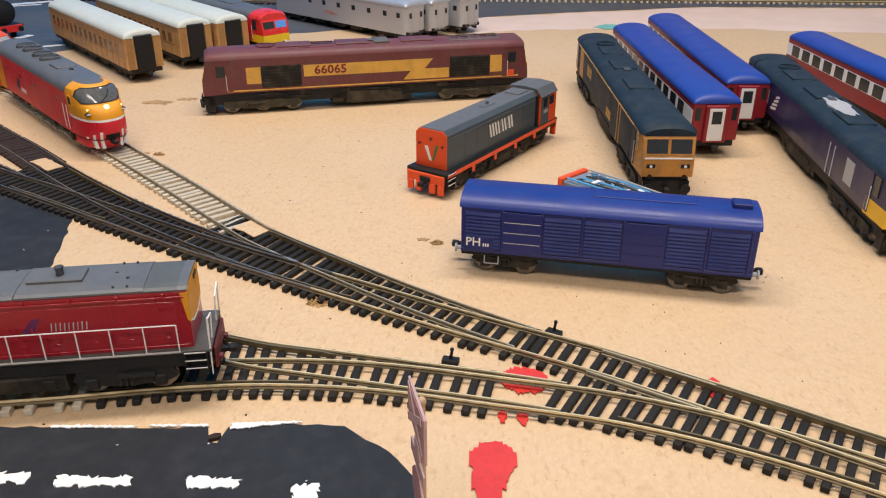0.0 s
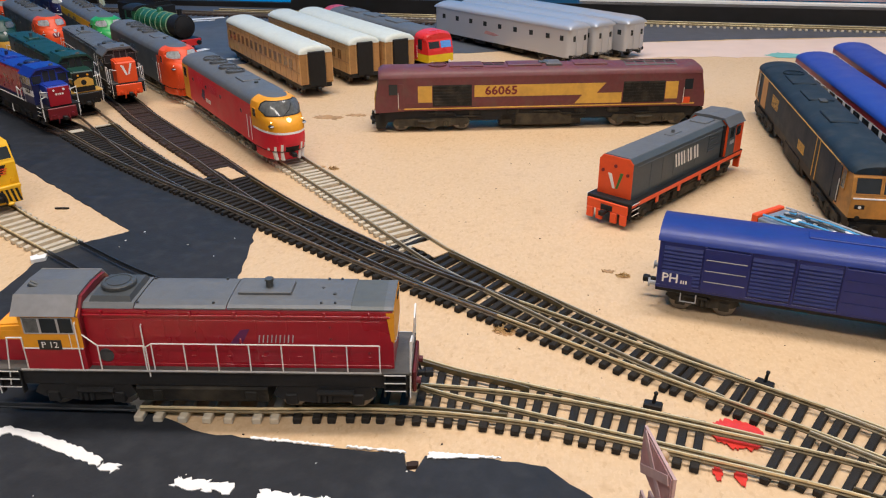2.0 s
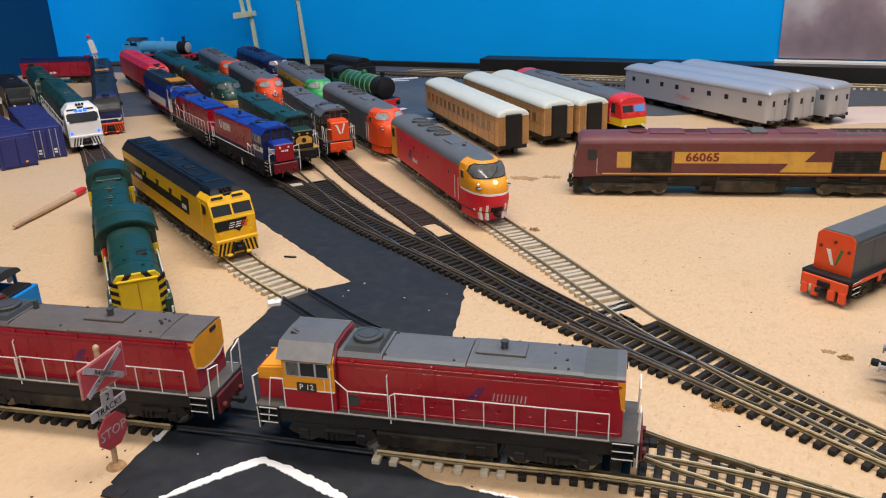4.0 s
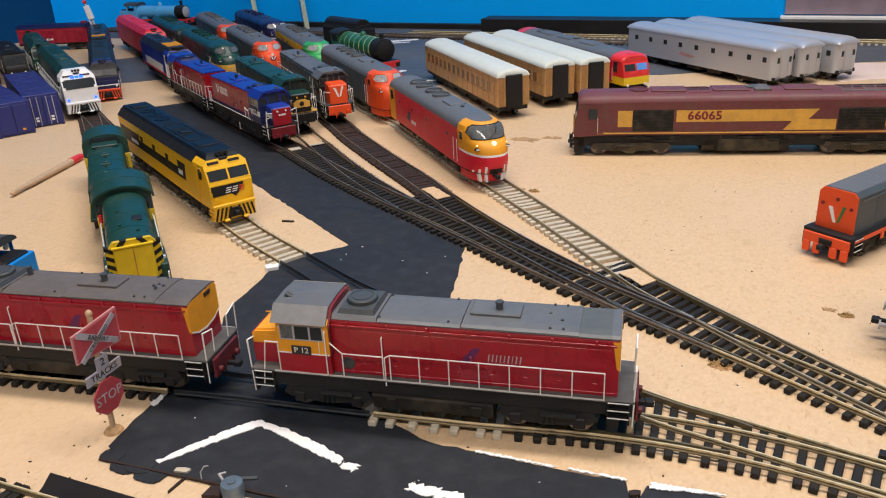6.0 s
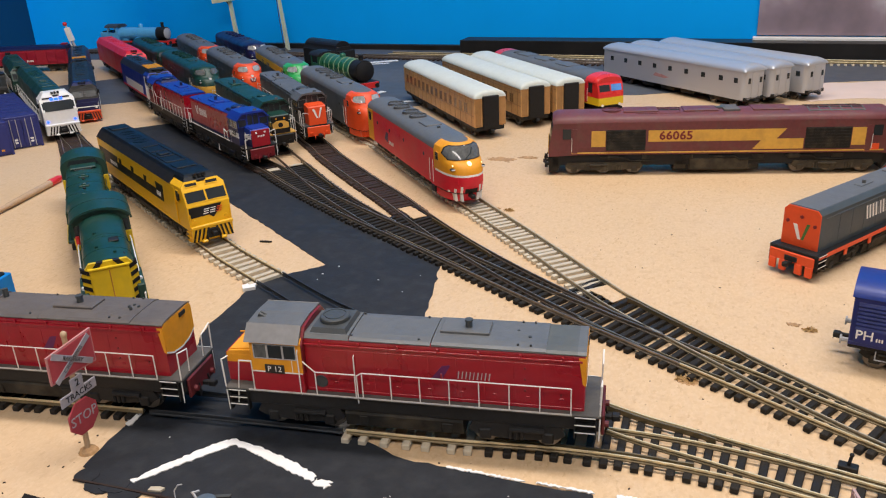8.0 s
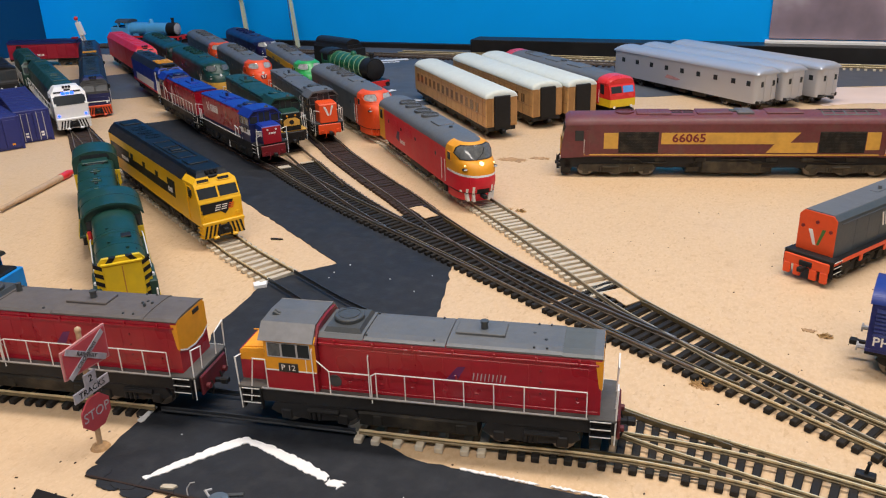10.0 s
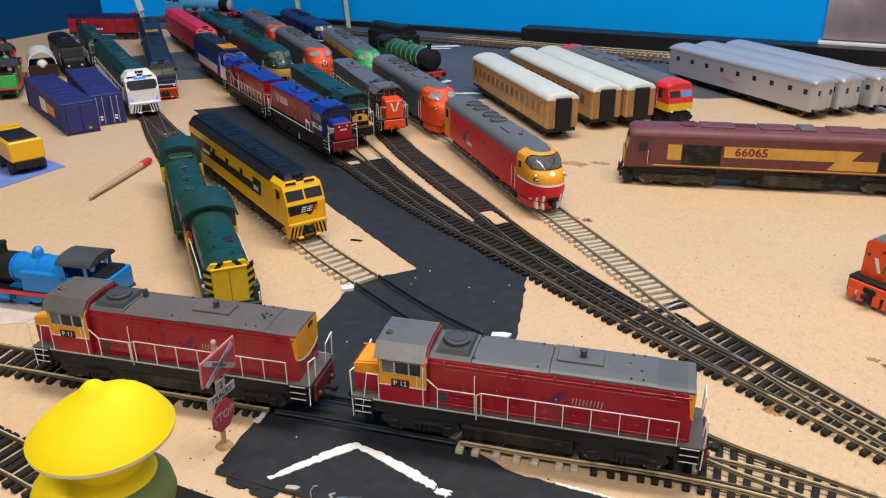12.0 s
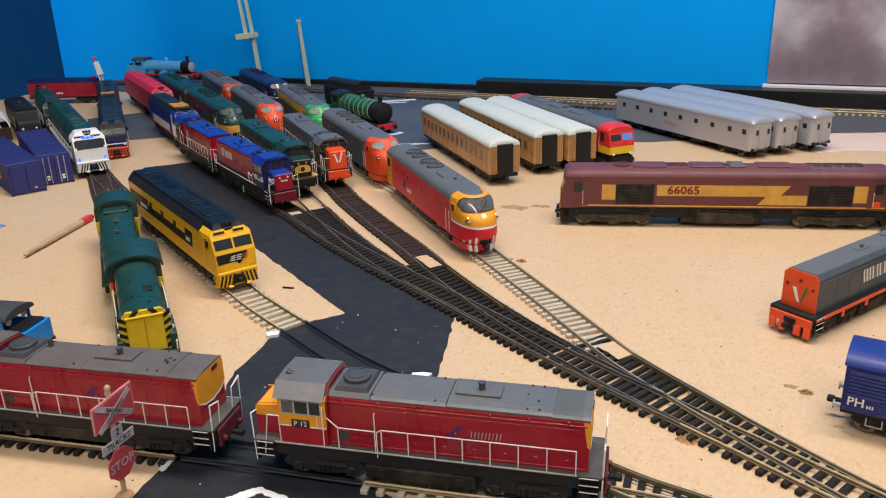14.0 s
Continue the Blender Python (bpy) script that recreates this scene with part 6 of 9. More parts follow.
def coach(name, x, y, turn, label, c, L=264.0, W=35.0, H=46.0, z=0.0, windows=(), rise=7.0, group="carriages", ends="door", panels=0):
    """A bogie carriage with a curved roof."""
    t = thing(name, x, y, z, turn, label, "carriage", group)
    F = L / 2
    ZB, ZS = 12.5, H - rise
    part("underframe", Geo().box(-F, F, -W / 2 + 2, W / 2 - 2, 8.5, ZB, 0.4), BLACKPLASTIC, t)
    if c.get("plan_round"):
        r = c["plan_round"]
        plan = [(ex * (F - r) + r * math.cos(radians(a)), ey * (W / 2 - r) + r * math.sin(radians(a))) for ex, ey, a0 in ((1, 1, 0), (-1, 1, 90), (-1, -1, 180), (1, -1, 270)) for a in range(a0, a0 + 91, 15)]
        body = part("body", Geo().prism_z(plan, ZB - 3.0, ZS), c["body"], t, smooth=True)
    else:
        body = part("body", Geo().box(-F, F, -W / 2, W / 2, ZB, ZS, c.get("round", 0.6)), c["body"], t)
    dl, rings, prof = c.get("dome", 4.0), [], arc(W + 1.2, ZS - 0.1, rise, 18)
    for e, seq in ((-1, (1.0, 0.93, 0.8, 0.55, 0.25, 0.0)), (1, (0.0, 0.25, 0.55, 0.8, 0.93, 1.0))):
        for d in seq:
            low = 0.30 + 0.70 * math.sqrt(max(0.0, 1.0 - d * d))
            slim = 0.955 + 0.045 * math.sqrt(max(0.0, 1.0 - d * d))
            rings.append([(e * (F + 0.6 - dl + dl * d), yy * slim, ZS - 0.1 + (zz - ZS + 0.1) * low) for yy, zz in prof])
    part("roof", Geo().loft(rings), c["roof"], t, smooth=True)
    if c.get("ridge"):
        for k in range(int(L // 34)):
            xx = -F + 20 + k * 34
            part("roof_vent", Geo().box(xx - 3, xx + 3, -2.5, 2.5, H - 1.0, H + 0.7, 0.4), c["roof"], t)
    for s in (-1, 1):
        if c.get("band"):
            part("window_band", Geo().box(-F + 0.4, F - 0.4, min(s * (W / 2 - 0.3), s * (W / 2 + 0.14)), max(s * (W / 2 - 0.3), s * (W / 2 + 0.14)), c["band_z"][0], c["band_z"][1], 0.05), c["band"], t)
        for x0, x1, z0, z1 in windows:
            pane(body, x0, x1, s * W / 2, z0, z1, s, c.get("glass", GLASS), "window", c.get("frame"), 0.24)
        for k in range(panels):
            xx = -F + (k + 0.5) * L / panels
            part("side_moulding", Geo().box(xx - 0.35, xx + 0.35, min(s * W / 2, s * (W / 2 + 0.35)), max(s * W / 2, s * (W / 2 + 0.35)), ZB + 0.5, ZS - 0.5, 0.1), c["trim"], body)
        if panels:
            for zz in (ZB + 11.0, ZS - 4.0):
                part("side_moulding", Geo().box(-F + 0.5, F - 0.5, min(s * W / 2, s * (W / 2 + 0.35)), max(s * W / 2, s * (W / 2 + 0.35)), zz, zz + 0.7, 0.1), c["trim"], body)
    for e in (-1, 1):
        xe = e * F
        if ends == "flush":
            part("end_door", Geo().box(min(xe - e * 0.4, xe + e * 0.3), max(xe - e * 0.4, xe + e * 0.3), -4.6, 4.6, ZB - 1.5, ZS - 1.0, 0.15), c["body"], t)
            for s in (-1, 1):
                part("end_window", Geo().box(min(xe - e * 0.4, xe + e * 0.25), max(xe - e * 0.4, xe + e * 0.25), s * 8.4 - 1.8, s * 8.4 + 1.8, 27.0, 33.0, 0.1), GLASS, t)
                part("end_handrail", Geo().wire([(xe + e * 0.8, s * 5.4, ZB), (xe + e * 0.8, s * 5.4, ZS - 4)], 0.25), c["body"], t)
        elif ends == "gangway":
            part("gangway", Geo().box(min(xe, xe + e * 3), max(xe, xe + e * 3), -8.5, 8.5, ZB - 2, ZS + 2.0, 0.5), BLACKPLASTIC, t)
            for s in (-1, 1):
                part("end_panel", Geo().box(min(xe, xe + e * 0.4), max(xe, xe + e * 0.4), s * 13 - 3.0, s * 13 + 3.0, ZB + 1, ZS - 0.5, 0.1), c.get("trim", c["body"]), t)
        elif ends == "black":
            g = Geo().prism_x([(-W / 2 + 0.3, ZB - 1)] + [(W / 2 - 0.3, ZB - 1)] + [(a * 0.985, b - 0.2) for a, b in arc(W, ZS, rise - 0.3, 10)], min(xe, xe + e * 0.5), max(xe, xe + e * 0.5))
            part("end_wall", g, c.get("end", BLACKPLASTIC), t)
            part("gangway", Geo().box(min(xe, xe + e * 2.6), max(xe, xe + e * 2.6), -8.0, 8.0, ZB - 2, ZS + 3.0, 0.5), BLACKPLASTIC, t)
        else:
            part("gangway_frame", Geo().box(min(xe, xe + e * 2.4), max(xe, xe + e * 2.4), -8.0, 8.0, ZB - 1, ZS - 1.0, 0.6), c.get("gang", c["body"]), t)
            d = part("end_door", Geo().box(min(xe + e * 2.2, xe + e * 2.7), max(xe + e * 2.2, xe + e * 2.7), -5.4, 5.4, ZB + 0.5, ZS - 3, 0.2), c.get("door", WHITE), t)
            part("door_glass", Geo().box(min(xe + e * 2.5, xe + e * 2.9), max(xe + e * 2.5, xe + e * 2.9), -3.4, 3.4, ZS - 14, ZS - 5, 0.1), GLASS, d)
            for s in (-1, 1):
                if c.get("end_glass", True):
                    part("end_window", Geo().box(min(xe, xe + e * 0.3), max(xe, xe + e * 0.3), s * 12.6 - 1.8, s * 12.6 + 1.8, ZS - 12, ZS - 3, 0.1), GLASS, t)
        coupler(t, xe, e, 9)
    for k in (-1, 0, 1):
        part("underfloor_box", Geo().box(k * 34 - 11, k * 34 + 11, -13, 13, 4.0, 8.8, 0.6), GRIMYBLACK, t)
    bogie(t, F - 34, 2, 29, 5.0, 12.2)
    bogie(t, -F + 34, 2, 29, 5.0, 12.2)
    return t


def freight_unit(name, x, y, turn, label, c, L=214.0, W=31.0, z=RAIL_TOP, hood_w=None, group="freight diesels"):
    """A modern freight diesel: flat sides, chamfered roof, one raked cab with two deep windscreens and a striped pilot."""
    t = thing(name, x, y, z, turn, label, "locomotive", group)
    F, ZB = L / 2, 11.5
    CL = 26.0
    xb = F - CL
    part("underframe", Geo().box(-F + 2, F - 3, -W / 2 + 2, W / 2 - 2, 8.0, ZB + 0.3, 0.4), BLACKPLASTIC, t)
    part("fuel_tank", Geo().box(-34, 34, -W / 2 + 1.0, W / 2 - 1.0, 2.6, 8.6, 1.4), BLACKPLASTIC, t)
    part("rear_coupler", Geo().box(-F - 5, -F + 4, -1.6, 1.6, 7.6, 10.4, 0.4), BLACKPLASTIC, t)
    hw = (hood_w or W) / 2
    body = part("body", Geo().prism_x([(-hw, ZB), (hw, ZB), (hw, 39.8), (-hw, 39.8)], -F, xb), c["body"], t)
    roof = part("roof", Geo().prism_x([(-hw - 0.1, 39.8), (hw + 0.1, 39.8), (hw - 4.2, 45.2), (hw - 6.0, 47.0), (-hw + 6.0, 47.0), (-hw + 4.2, 45.2)], -F + 0.2, xb), c["roof"], t)
    if c.get("roof_side"):
        for s in (-1, 1):
            part("roof_side", Geo().prism_x([(s * (hw + 0.1), 39.6), (s * (hw + 0.35), 39.8), (s * (hw - 4.0), 45.5), (s * (hw - 4.3), 45.2)], -F + 0.1, xb + 0.1), c["roof_side"], roof)
    part("sill", Geo().box(-F, xb, -W / 2 - 0.25, W / 2 + 0.25, ZB, ZB + 2.2, 0.2), c.get("sill", c["body"]), t)

    def solid(rows, k=0.96):
        """rows: (z, half width, set-back of the front)."""
        v, f = [], []
        n = len(rows)
        for zz, w, back in rows:
            v += [(xb, -w, zz), (xb, w, zz), (F - back, w * k, zz), (F - back, -w * k, zz)]
        for i in range(n - 1):
            for j in range(4):
                f.append((i * 4 + j, i * 4 + (j + 1) % 4, i * 4 + 4 + (j + 1) % 4, i * 4 + 4 + j))
        f += [(3, 2, 1, 0), tuple(n * 4 - 4 + j for j in range(4))]
        return Geo().add(v, f)

    h = W / 2
    part("cab_lower", solid([(ZB, h, 0.0), (28.2, h, 0.0)]), c["cab_low"], t)
    up = part("cab_upper", solid([(28.2, h, 0.0), (38.4, h, 5.0), (40.4, h, 6.2), (43.8, h - 3.4, 8.0)]), c["cab_high"], t)
    part("cab_roof", solid([(43.8, h - 3.4, 8.0), (46.0, h - 5.0, 11.0), (47.1, h - 6.6, 13.5)]), c["cab_roof"], t)
    for y0, y1 in ((-h + 2.0, -0.9), (0.9, h - 2.0)):
        face_pane(up, y0 + c.get("inset", 0.0), y1 - c.get("inset", 0.0), (F - 1.15, 30.5), (F - 4.40, 37.2), GLASS, frame_mat=c.get("frame", c["cab_high"]))
        face_pane(up, y0 + 1.6, y1 - 3.0, (F - 6.30, 40.6), (F - 7.2, 42.4), BLACKPLASTIC, "number_box", frame_mat=c.get("frame", c["cab_high"]))
    for yy in (-3.0, 0.0, 3.0):
        part("roof_lamp", Geo().cyl((F - 11.5, yy, 46.4), (F - 8.6, yy, 46.7), 1.25, 1.25, 12), BLACKPLASTIC, t)
    part("lamp_plate", Geo().box(F - 9.3, F - 7.3, -3.2, 3.2, 41.0, 44.4, 0.4), BLACKPLASTIC, t)
    part("coupler_pocket", Geo().box(F - 1.0, F + 2.0, -3.8, 3.8, 4.6, 11.4, 0.4), BLACKPLASTIC, t)
    for yy in (-6.6, 6.6):
        part("pilot_step", Geo().box(F - 2.0, F + 3.4, yy - 2.0, yy + 2.0, 2.4, 4.2, 0.6), c["pilot"], t)
    part("buffer_ledge", Geo().box(F - 3, F + 2.2, -h + 0.6, h - 0.6, 12.4, 14.6, 0.4), c["pilot"], t)
    pil = part("pilot", Geo().prism_y([(F - 7, 3.0), (F + 0.4, 3.0), (F + 1.6, 12.4), (F - 7, 12.4)], -h + 1.2, h - 1.2), c["pilot"], t)
    for s in (-1, 1):
        for k in range(4):
            y0 = s * (4.4 + k * 2.9)
            part("hazard_stripe", Geo().loft([[(F + 0.2, y0 + s * 1.4, 3.2), (F + 0.2, y0, 3.2), (F + 1.5, y0 - s * 2.2, 12.2), (F + 1.5, y0 - s * 0.8, 12.2)], [(F + 0.62, y0 + s * 1.4, 3.2), (F + 0.62, y0, 3.2), (F + 1.82, y0 - s * 2.2, 12.2), (F + 1.82, y0 - s * 0.8, 12.2)]]), c["hazard"], pil)
        part("tail_lamp", Geo().cyl((F - 0.5, s * (h - 4.4), 17.6), (F + 0.7, s * (h - 4.4), 17.6), 1.4, 1.3, 12), c.get("lamp", WHITE), t)
        pane(up, xb + 9.0, xb + 15.0, s * (h - 0.15), 30.0, 37.6, s, GLASS, "cab_window", c.get("frame", c["cab_high"]), 0.3)
        part("cab_door", Geo().box(xb + 1.4, xb + 6.6, min(s * (h - 0.4), s * (h + 0.2)), max(s * (h - 0.4), s * (h + 0.2)), ZB + 1.5, 38.6, 0.1), c.get("door", c["cab_low"]), t)
        part("mirror", Geo().box(xb + 15.8, xb + 16.6, min(s * h, s * (h + 2.0)), max(s * h, s * (h + 2.0)), 32, 36.6, 0.2), BLACKPLASTIC, t)
        part("grab_rail", Geo().wire([(xb + 8.0, s * (h + 0.8), ZB + 3), (xb + 8.0, s * (h + 0.8), 33)], 0.28), c.get("rail", WHITERAIL), t)
        part("front_grab_rail", Geo().wire([(F + 0.8, s * (h - 1.6), 15), (F + 0.8, s * (h - 1.6), 23.4)], 0.28), c.get("rail", WHITERAIL), t)
        for k in range(3):
            part("footstep", Geo().box(F - 8, F - 1.5, min(s * (h - 2.4), s * (h - 0.2)), max(s * (h - 2.4), s * (h - 0.2)), 3.2 + k * 3.1, 3.8 + k * 3.1, 0.1), c["pilot"], t)
        for kind, x0, x1, z0, z1, mt in c.get("side", ()):
            if kind == "panel":
                part("side_panel", Geo().prism_y([(x0, z0), (x1, z0), (x1 + 2.5, z1), (x0, z1)], min(s * (hw - 0.3), s * (hw + 0.13)), max(s * (hw - 0.3), s * (hw + 0.13))), mt, body)
            else:
                slats(body, x0, x1, s * hw, z0, z1, s, mt, 7)
        if hood_w:
            n = 9
            pts = [(-F + 6 + (L - CL - 10) * k / (n - 1), s * (h - 0.3), 26.0) for k in range(n)]
            rail_fence(t, pts, pts, 12.5, r=0.45)
    part("front_coupler", Geo().box(F + 0.5, F + 6.0, -1.7, 1.7, 6.6, 9.6, 0.4), BLACKPLASTIC, t)
    part("brake_hose", Geo().wire([(F + 1.6, 4, 10), (F + 3.2, 4.4, 7), (F + 2.4, 4.6, 3.6)], 0.5).wire([(F + 1.6, -4, 10), (F + 3.2, -4.4, 7), (F + 2.4, -4.6, 3.6)], 0.5), BLACKPLASTIC, t)
    # roof: a long frame with two cross members, fans and a silencer
    g = Geo()
    x0, x1 = -6.0, 52.0
    for yy in (-6.6, 6.6):
        g.box(x0, x1, yy - 0.6, yy + 0.6, 46.8, 47.5, 0.2)
    for xx in (x0, 14.0, 33.0, x1):
        g.box(xx - 0.7, xx + 0.7, -6.0, 6.0, 46.8, 47.45, 0.2)
    part("roof_frame", g, c["roof"], roof)
    part("silencer", Geo().box(20, 28, -4, 4, 46.8, 47.8, 0.4), c["roof"], roof)
    for xx in (-66, -48, -30):
        roof_fan(t, xx, 0, 46.8, 6.4, c["roof"], 0.5)
    for xx in (-F + 8, 60.0):
        part("roof_hatch", Geo().box(xx, xx + 14, -7, 7, 46.8, 47.7, 0.3), c["roof"], roof)
    for e in (-1, 1):
        bogie(t, e * (F - 44), 3, 21, 6.2, 13.0, BLACKPLASTIC)
    return t

# ---- the engines and carriages, placed ----
# rim: the shade on the cab's rear, put into a darker red.
CARMINE = dict(hood=VRED, rim=VDARKRED, foot=WALKGREY, roof=VGREY, roof_end=HATCHGREY, end=VYELLOW, cab_low=VRED, cab_high=VYELLOW, cab_roof=VGREY, cab_side=MIDGREY, nose_low=VRED, nose_high=VYELLOW, nose_front=VRED, beam=BLACKPLASTIC, beam_rear=BEAMRED, fan=VDGREY, line=WHITE, frame=VLGREY)
ROYAL = dict(hood=VRED, foot=BLACKPLASTIC, strap=NAVY, roof=VBLUE, cab_low=NAVY, cab_high=NAVY, cab_roof=VBLUE, nose_low=NAVY, nose_high=VBLUE, nose_front=VRED, band=WHITE, beam=VDARKRED, fan=NAVY, stack=NAVY, frame=VLGREY, nose_z=1.5)


def carmine_marks(t, hw, st):
    """Small pale wordmark with a blue flash on both hood sides."""
    x_end, x_hood = st[0], st[1]
    for s in (-1, 1):
        xm = x_end + 44
        d = 1 if s < 0 else -1
        bars(t, xm - 7.0, s * (hw + 0.14), 29.2, s, (0.45, 0.45, 0.3, 0.5, 0.35, 0.4, 0.4, 0.4, 0.4), 3.3, VLGREY, 1.15, 0.5 * d)
        g = Geo()
        a, b = sorted((s * (hw - 0.2), s * (hw + 0.26)))
        g.prism_y([(xm + d * -17, 28.0), (xm + d * -12, 28.5), (xm + d * -8.5, 35.0), (xm + d * -12, 34.5)], a, b)
        part("blue_flash", g, PLUM, t)


t, hw, st = hood_loco("hood_diesel", -0.1453, 0.2829, 189.75, "red diesel with grey roof, yellow cab and white handrails", CARMINE, number="P 12")
carmine_marks(t, hw, st)
t, hw, st = hood_loco("hood_diesel", -0.3200, 0.2540, 190.2, "red diesel with grey roof beside the crossing signs", dict(CARMINE, roof=BROWNGREY, cab_roof=BROWNGREY, cab_side=BROWNGREY, roof_end=BROWNGREY, lugs=((20, 2, 3.2), (22, 0, 2.9), (18, -1, 2.6), (21, -2.5, 2.4)), stub=True), L=154, number="P 11")
carmine_marks(t, hw, st)
t, hw, st = hood_loco("hood_diesel", -0.5041, 0.6530, -33.4, "red diesel with royal blue roof, navy cab and white band", ROYAL, rails=False, number="P 15")
for s in (-1, 1):
    xm, d = st[0] + 30, (1 if s < 0 else -1)
    vee_mark(t, side_pose(xm - d * 12, s * (hw + 0.12), 33.0, s > 0), 8.0, LETTER, LETTER)
    bars(t, xm - 5 if s < 0 else xm - 11, s * (hw + 0.14), 29.2, s, (1.7, 1.2, 1.9, 1.6, 1.2, 1.8, 1.7, 1.3), 7.2, LETTER, 1.2, 0.0)
bars(t, -3, 0, 0, -1, (1.4, 0.8, 1.4, 1.4), 1.6, LETTER, 0.5, name="nose_mark").matrix_basis = pose((st[3] + 0.55) * MM, 0, 27 * MM, 0, 0, 90)
t, hw, st = hood_loco("hood_diesel", -0.6350, 0.7385, 145.4, "red diesel with blue roof and a row of white handrails", dict(ROYAL, strap=VRED, cab_low=VDARKRED, cab_high=VDARKRED, nose_low=VDARKRED, nose_high=VDARKRED, band=None, foot=BLACKPLASTIC), L=150, number="")

# Pale glass: the windscreen's reflection and pale inside put into its colour.
RAM = dict(body=VRED2, roof=VGREY, cab=VYELLOW, nose_high=VYELLOW, nose_low=VRED2, stripe=WHITE, pilot=VRED2, door=VRED2, mark=True, rear=VYELLOW, wide_glass=True, glass=PALEGLASS)
bulldog("streamlined_diesel", -0.2876, 0.6277, -46.6, "red streamlined diesel with grey roof, yellow nose and lit headlamp", RAM, L=211, lamp=True)
ORG = dict(body=HOODGREY, roof=VGREY, cab=VORANGE, nose_high=VORANGE, nose_low=VORANGE, pilot=VORANGE, door=VORANGE, fan=VGREY, vee=WHITE, glass=SHEENGLASS)
bulldog("streamlined_diesel", -0.4535, 0.7880, -44.0, "grey streamlined diesel with bright orange nose", ORG)
bulldog("streamlined_diesel", -0.6229, 0.9408, -45.0, "grey streamlined diesel with yellow side band and green nose", dict(body=HOODGREY, roof=VGREY, cantrail=SSRYELLOW, cab=BRIGHTGREEN, nose_high=BRIGHTGREEN, nose_low=SSRYELLOW, pilot=SSRYELLOW, glass=SHEENGLASS))
bulldog("streamlined_diesel", -0.800, 1.100, -40, "dark blue streamlined diesel by the wall", dict(body=NAVY, roof=NAVY, cab=NAVY, nose_high=NAVY, nose_low=NAVY, stripe=WHITE, glass=SHEENGLASS))
bulldog("streamlined_diesel", -0.694, 0.930, -42, "grey streamlined diesel with bright orange nose", ORG)
bulldog("streamlined_diesel", -0.8547, 1.0648, -41, "grey streamlined diesel with bright orange nose", ORG)
GRN = dict(body=GREEN, roof=GREEN, cab=GREEN, nose_high=GREEN, nose_low=GOLD, pilot=GREEN, skirt=GOLD, fan=GREEN, glass=PALEGLASS)
bulldog("streamlined_diesel", -0.742, 0.899, -38.5, "dark green streamlined diesel with gold lower band", GRN)
bulldog("streamlined_diesel", -0.905, 1.024, -38, "dark green streamlined diesel with gold lower band", GRN)
ORANGEHOOD = dict(hood=HOODGREY, foot=VDGREY, roof=VGREY, cab_low=VDGREY, cab_high=CHARBLACK, cab_roof=VGREY, nose_low=VORANGE, nose_high=VORANGE, nose_front=VORANGE, beam=VORANGE, fan=VDGREY, nose_z=4.0)
t, hw, st = hood_loco("hood_diesel", -0.502, 0.764, -43.5, "grey diesel with orange nose bearing a white chevron", ORANGEHOOD, L=200)
vee_mark(t, pose(st[3] + 0.6, 0, 29.5, 90, 0, 90), 8.5, WHITE, WHITE)
t, hw, st = hood_loco("hood_diesel", -0.526, 0.721, -39.4, "dark green diesel with gold-lined nose and footplate", dict(hood=GREEN, foot=GOLD, strap=GOLD, roof=GREEN, cab_low=GREEN, cab_high=BLACKPLASTIC, cab_roof=GREEN, nose_low=CHARBLACK, nose_high=GREEN, nose_front=CHARBLACK, badge=GOLD, band=GOLD, lamp=VYELLOW, beam=CHARBLACK, fan=GREEN, nose_z=3.0), L=203)

STRIPES = ((0, 11), (0, 21.5), (-0.8, 24), (-2.0, 26), (-6.0, 37.6), (-7.4, 40.5))
ssr = freight_unit("freight_diesel", -0.4545, 0.4915, -31.7, "yellow and black freight diesel with black-striped front", dict(body=SSRYELLOW, roof=SSRROOF, cab_low=SSRYELLOW, cab_high=SSRYELLOW, cab_roof=SSRROOF, roof_side=BLACKPLASTIC, inset=-0.3, frame=SSRYELLOW, pilot=SSRYELLOW, hazard=BLACKPLASTIC, rail=SSRYELLOW, lamp=SSRYELLOW, side=(("panel", -104, 52, 21.5, 28.5, BLACKPLASTIC), ("panel", -104, -52, 28.5, 33.0, BLACKPLASTIC), ("panel", 46, 60, 21.5, 34.0, BLACKPLASTIC), ("panel", -14, -9, 28.3, 33.0, BLACKPLASTIC), ("panel", 18, 23, 28.3, 33.0, BLACKPLASTIC), ("panel", -46, -41, 28.3, 33.0, BLACKPLASTIC))), L=214)
mk = part("front_band", Geo().prism_x([(-14.0, 27.4), (9.0, 27.4), (6.6, 22.6), (2.4, 18.2), (-0.6, 20.6), (-14.0, 20.2)], 106.8, 107.25), BLACKPLASTIC, ssr)
for k in range(3):
    yk = -4.6 + k * 4.6
    for z0, dy in ((21.7, 0.0), (23.2, 0.5), (24.7, 1.0)):
        part("front_mark", Geo().prism_x([(yk + dy, z0), (yk + dy + 3.6, z0), (yk + dy + 3.8, z0 + 0.6), (yk + dy + 0.2, z0 + 0.6)], 107.2, 107.45), LETTER if k < 2 else VORANGE, mk)
for s in (-1, 1):
    bars(ssr, 46 if s < 0 else 47, s * 15.64, 24.0, s, (2.6, 2.6, 2.6), 3.6, LETTER, 0.7, 0.6)
    bars(ssr, -74, s * 15.64, 23.6, s, (3, 2, 3, 3, 2, 3), 3.0, LETTER, 0.7, 0.3)
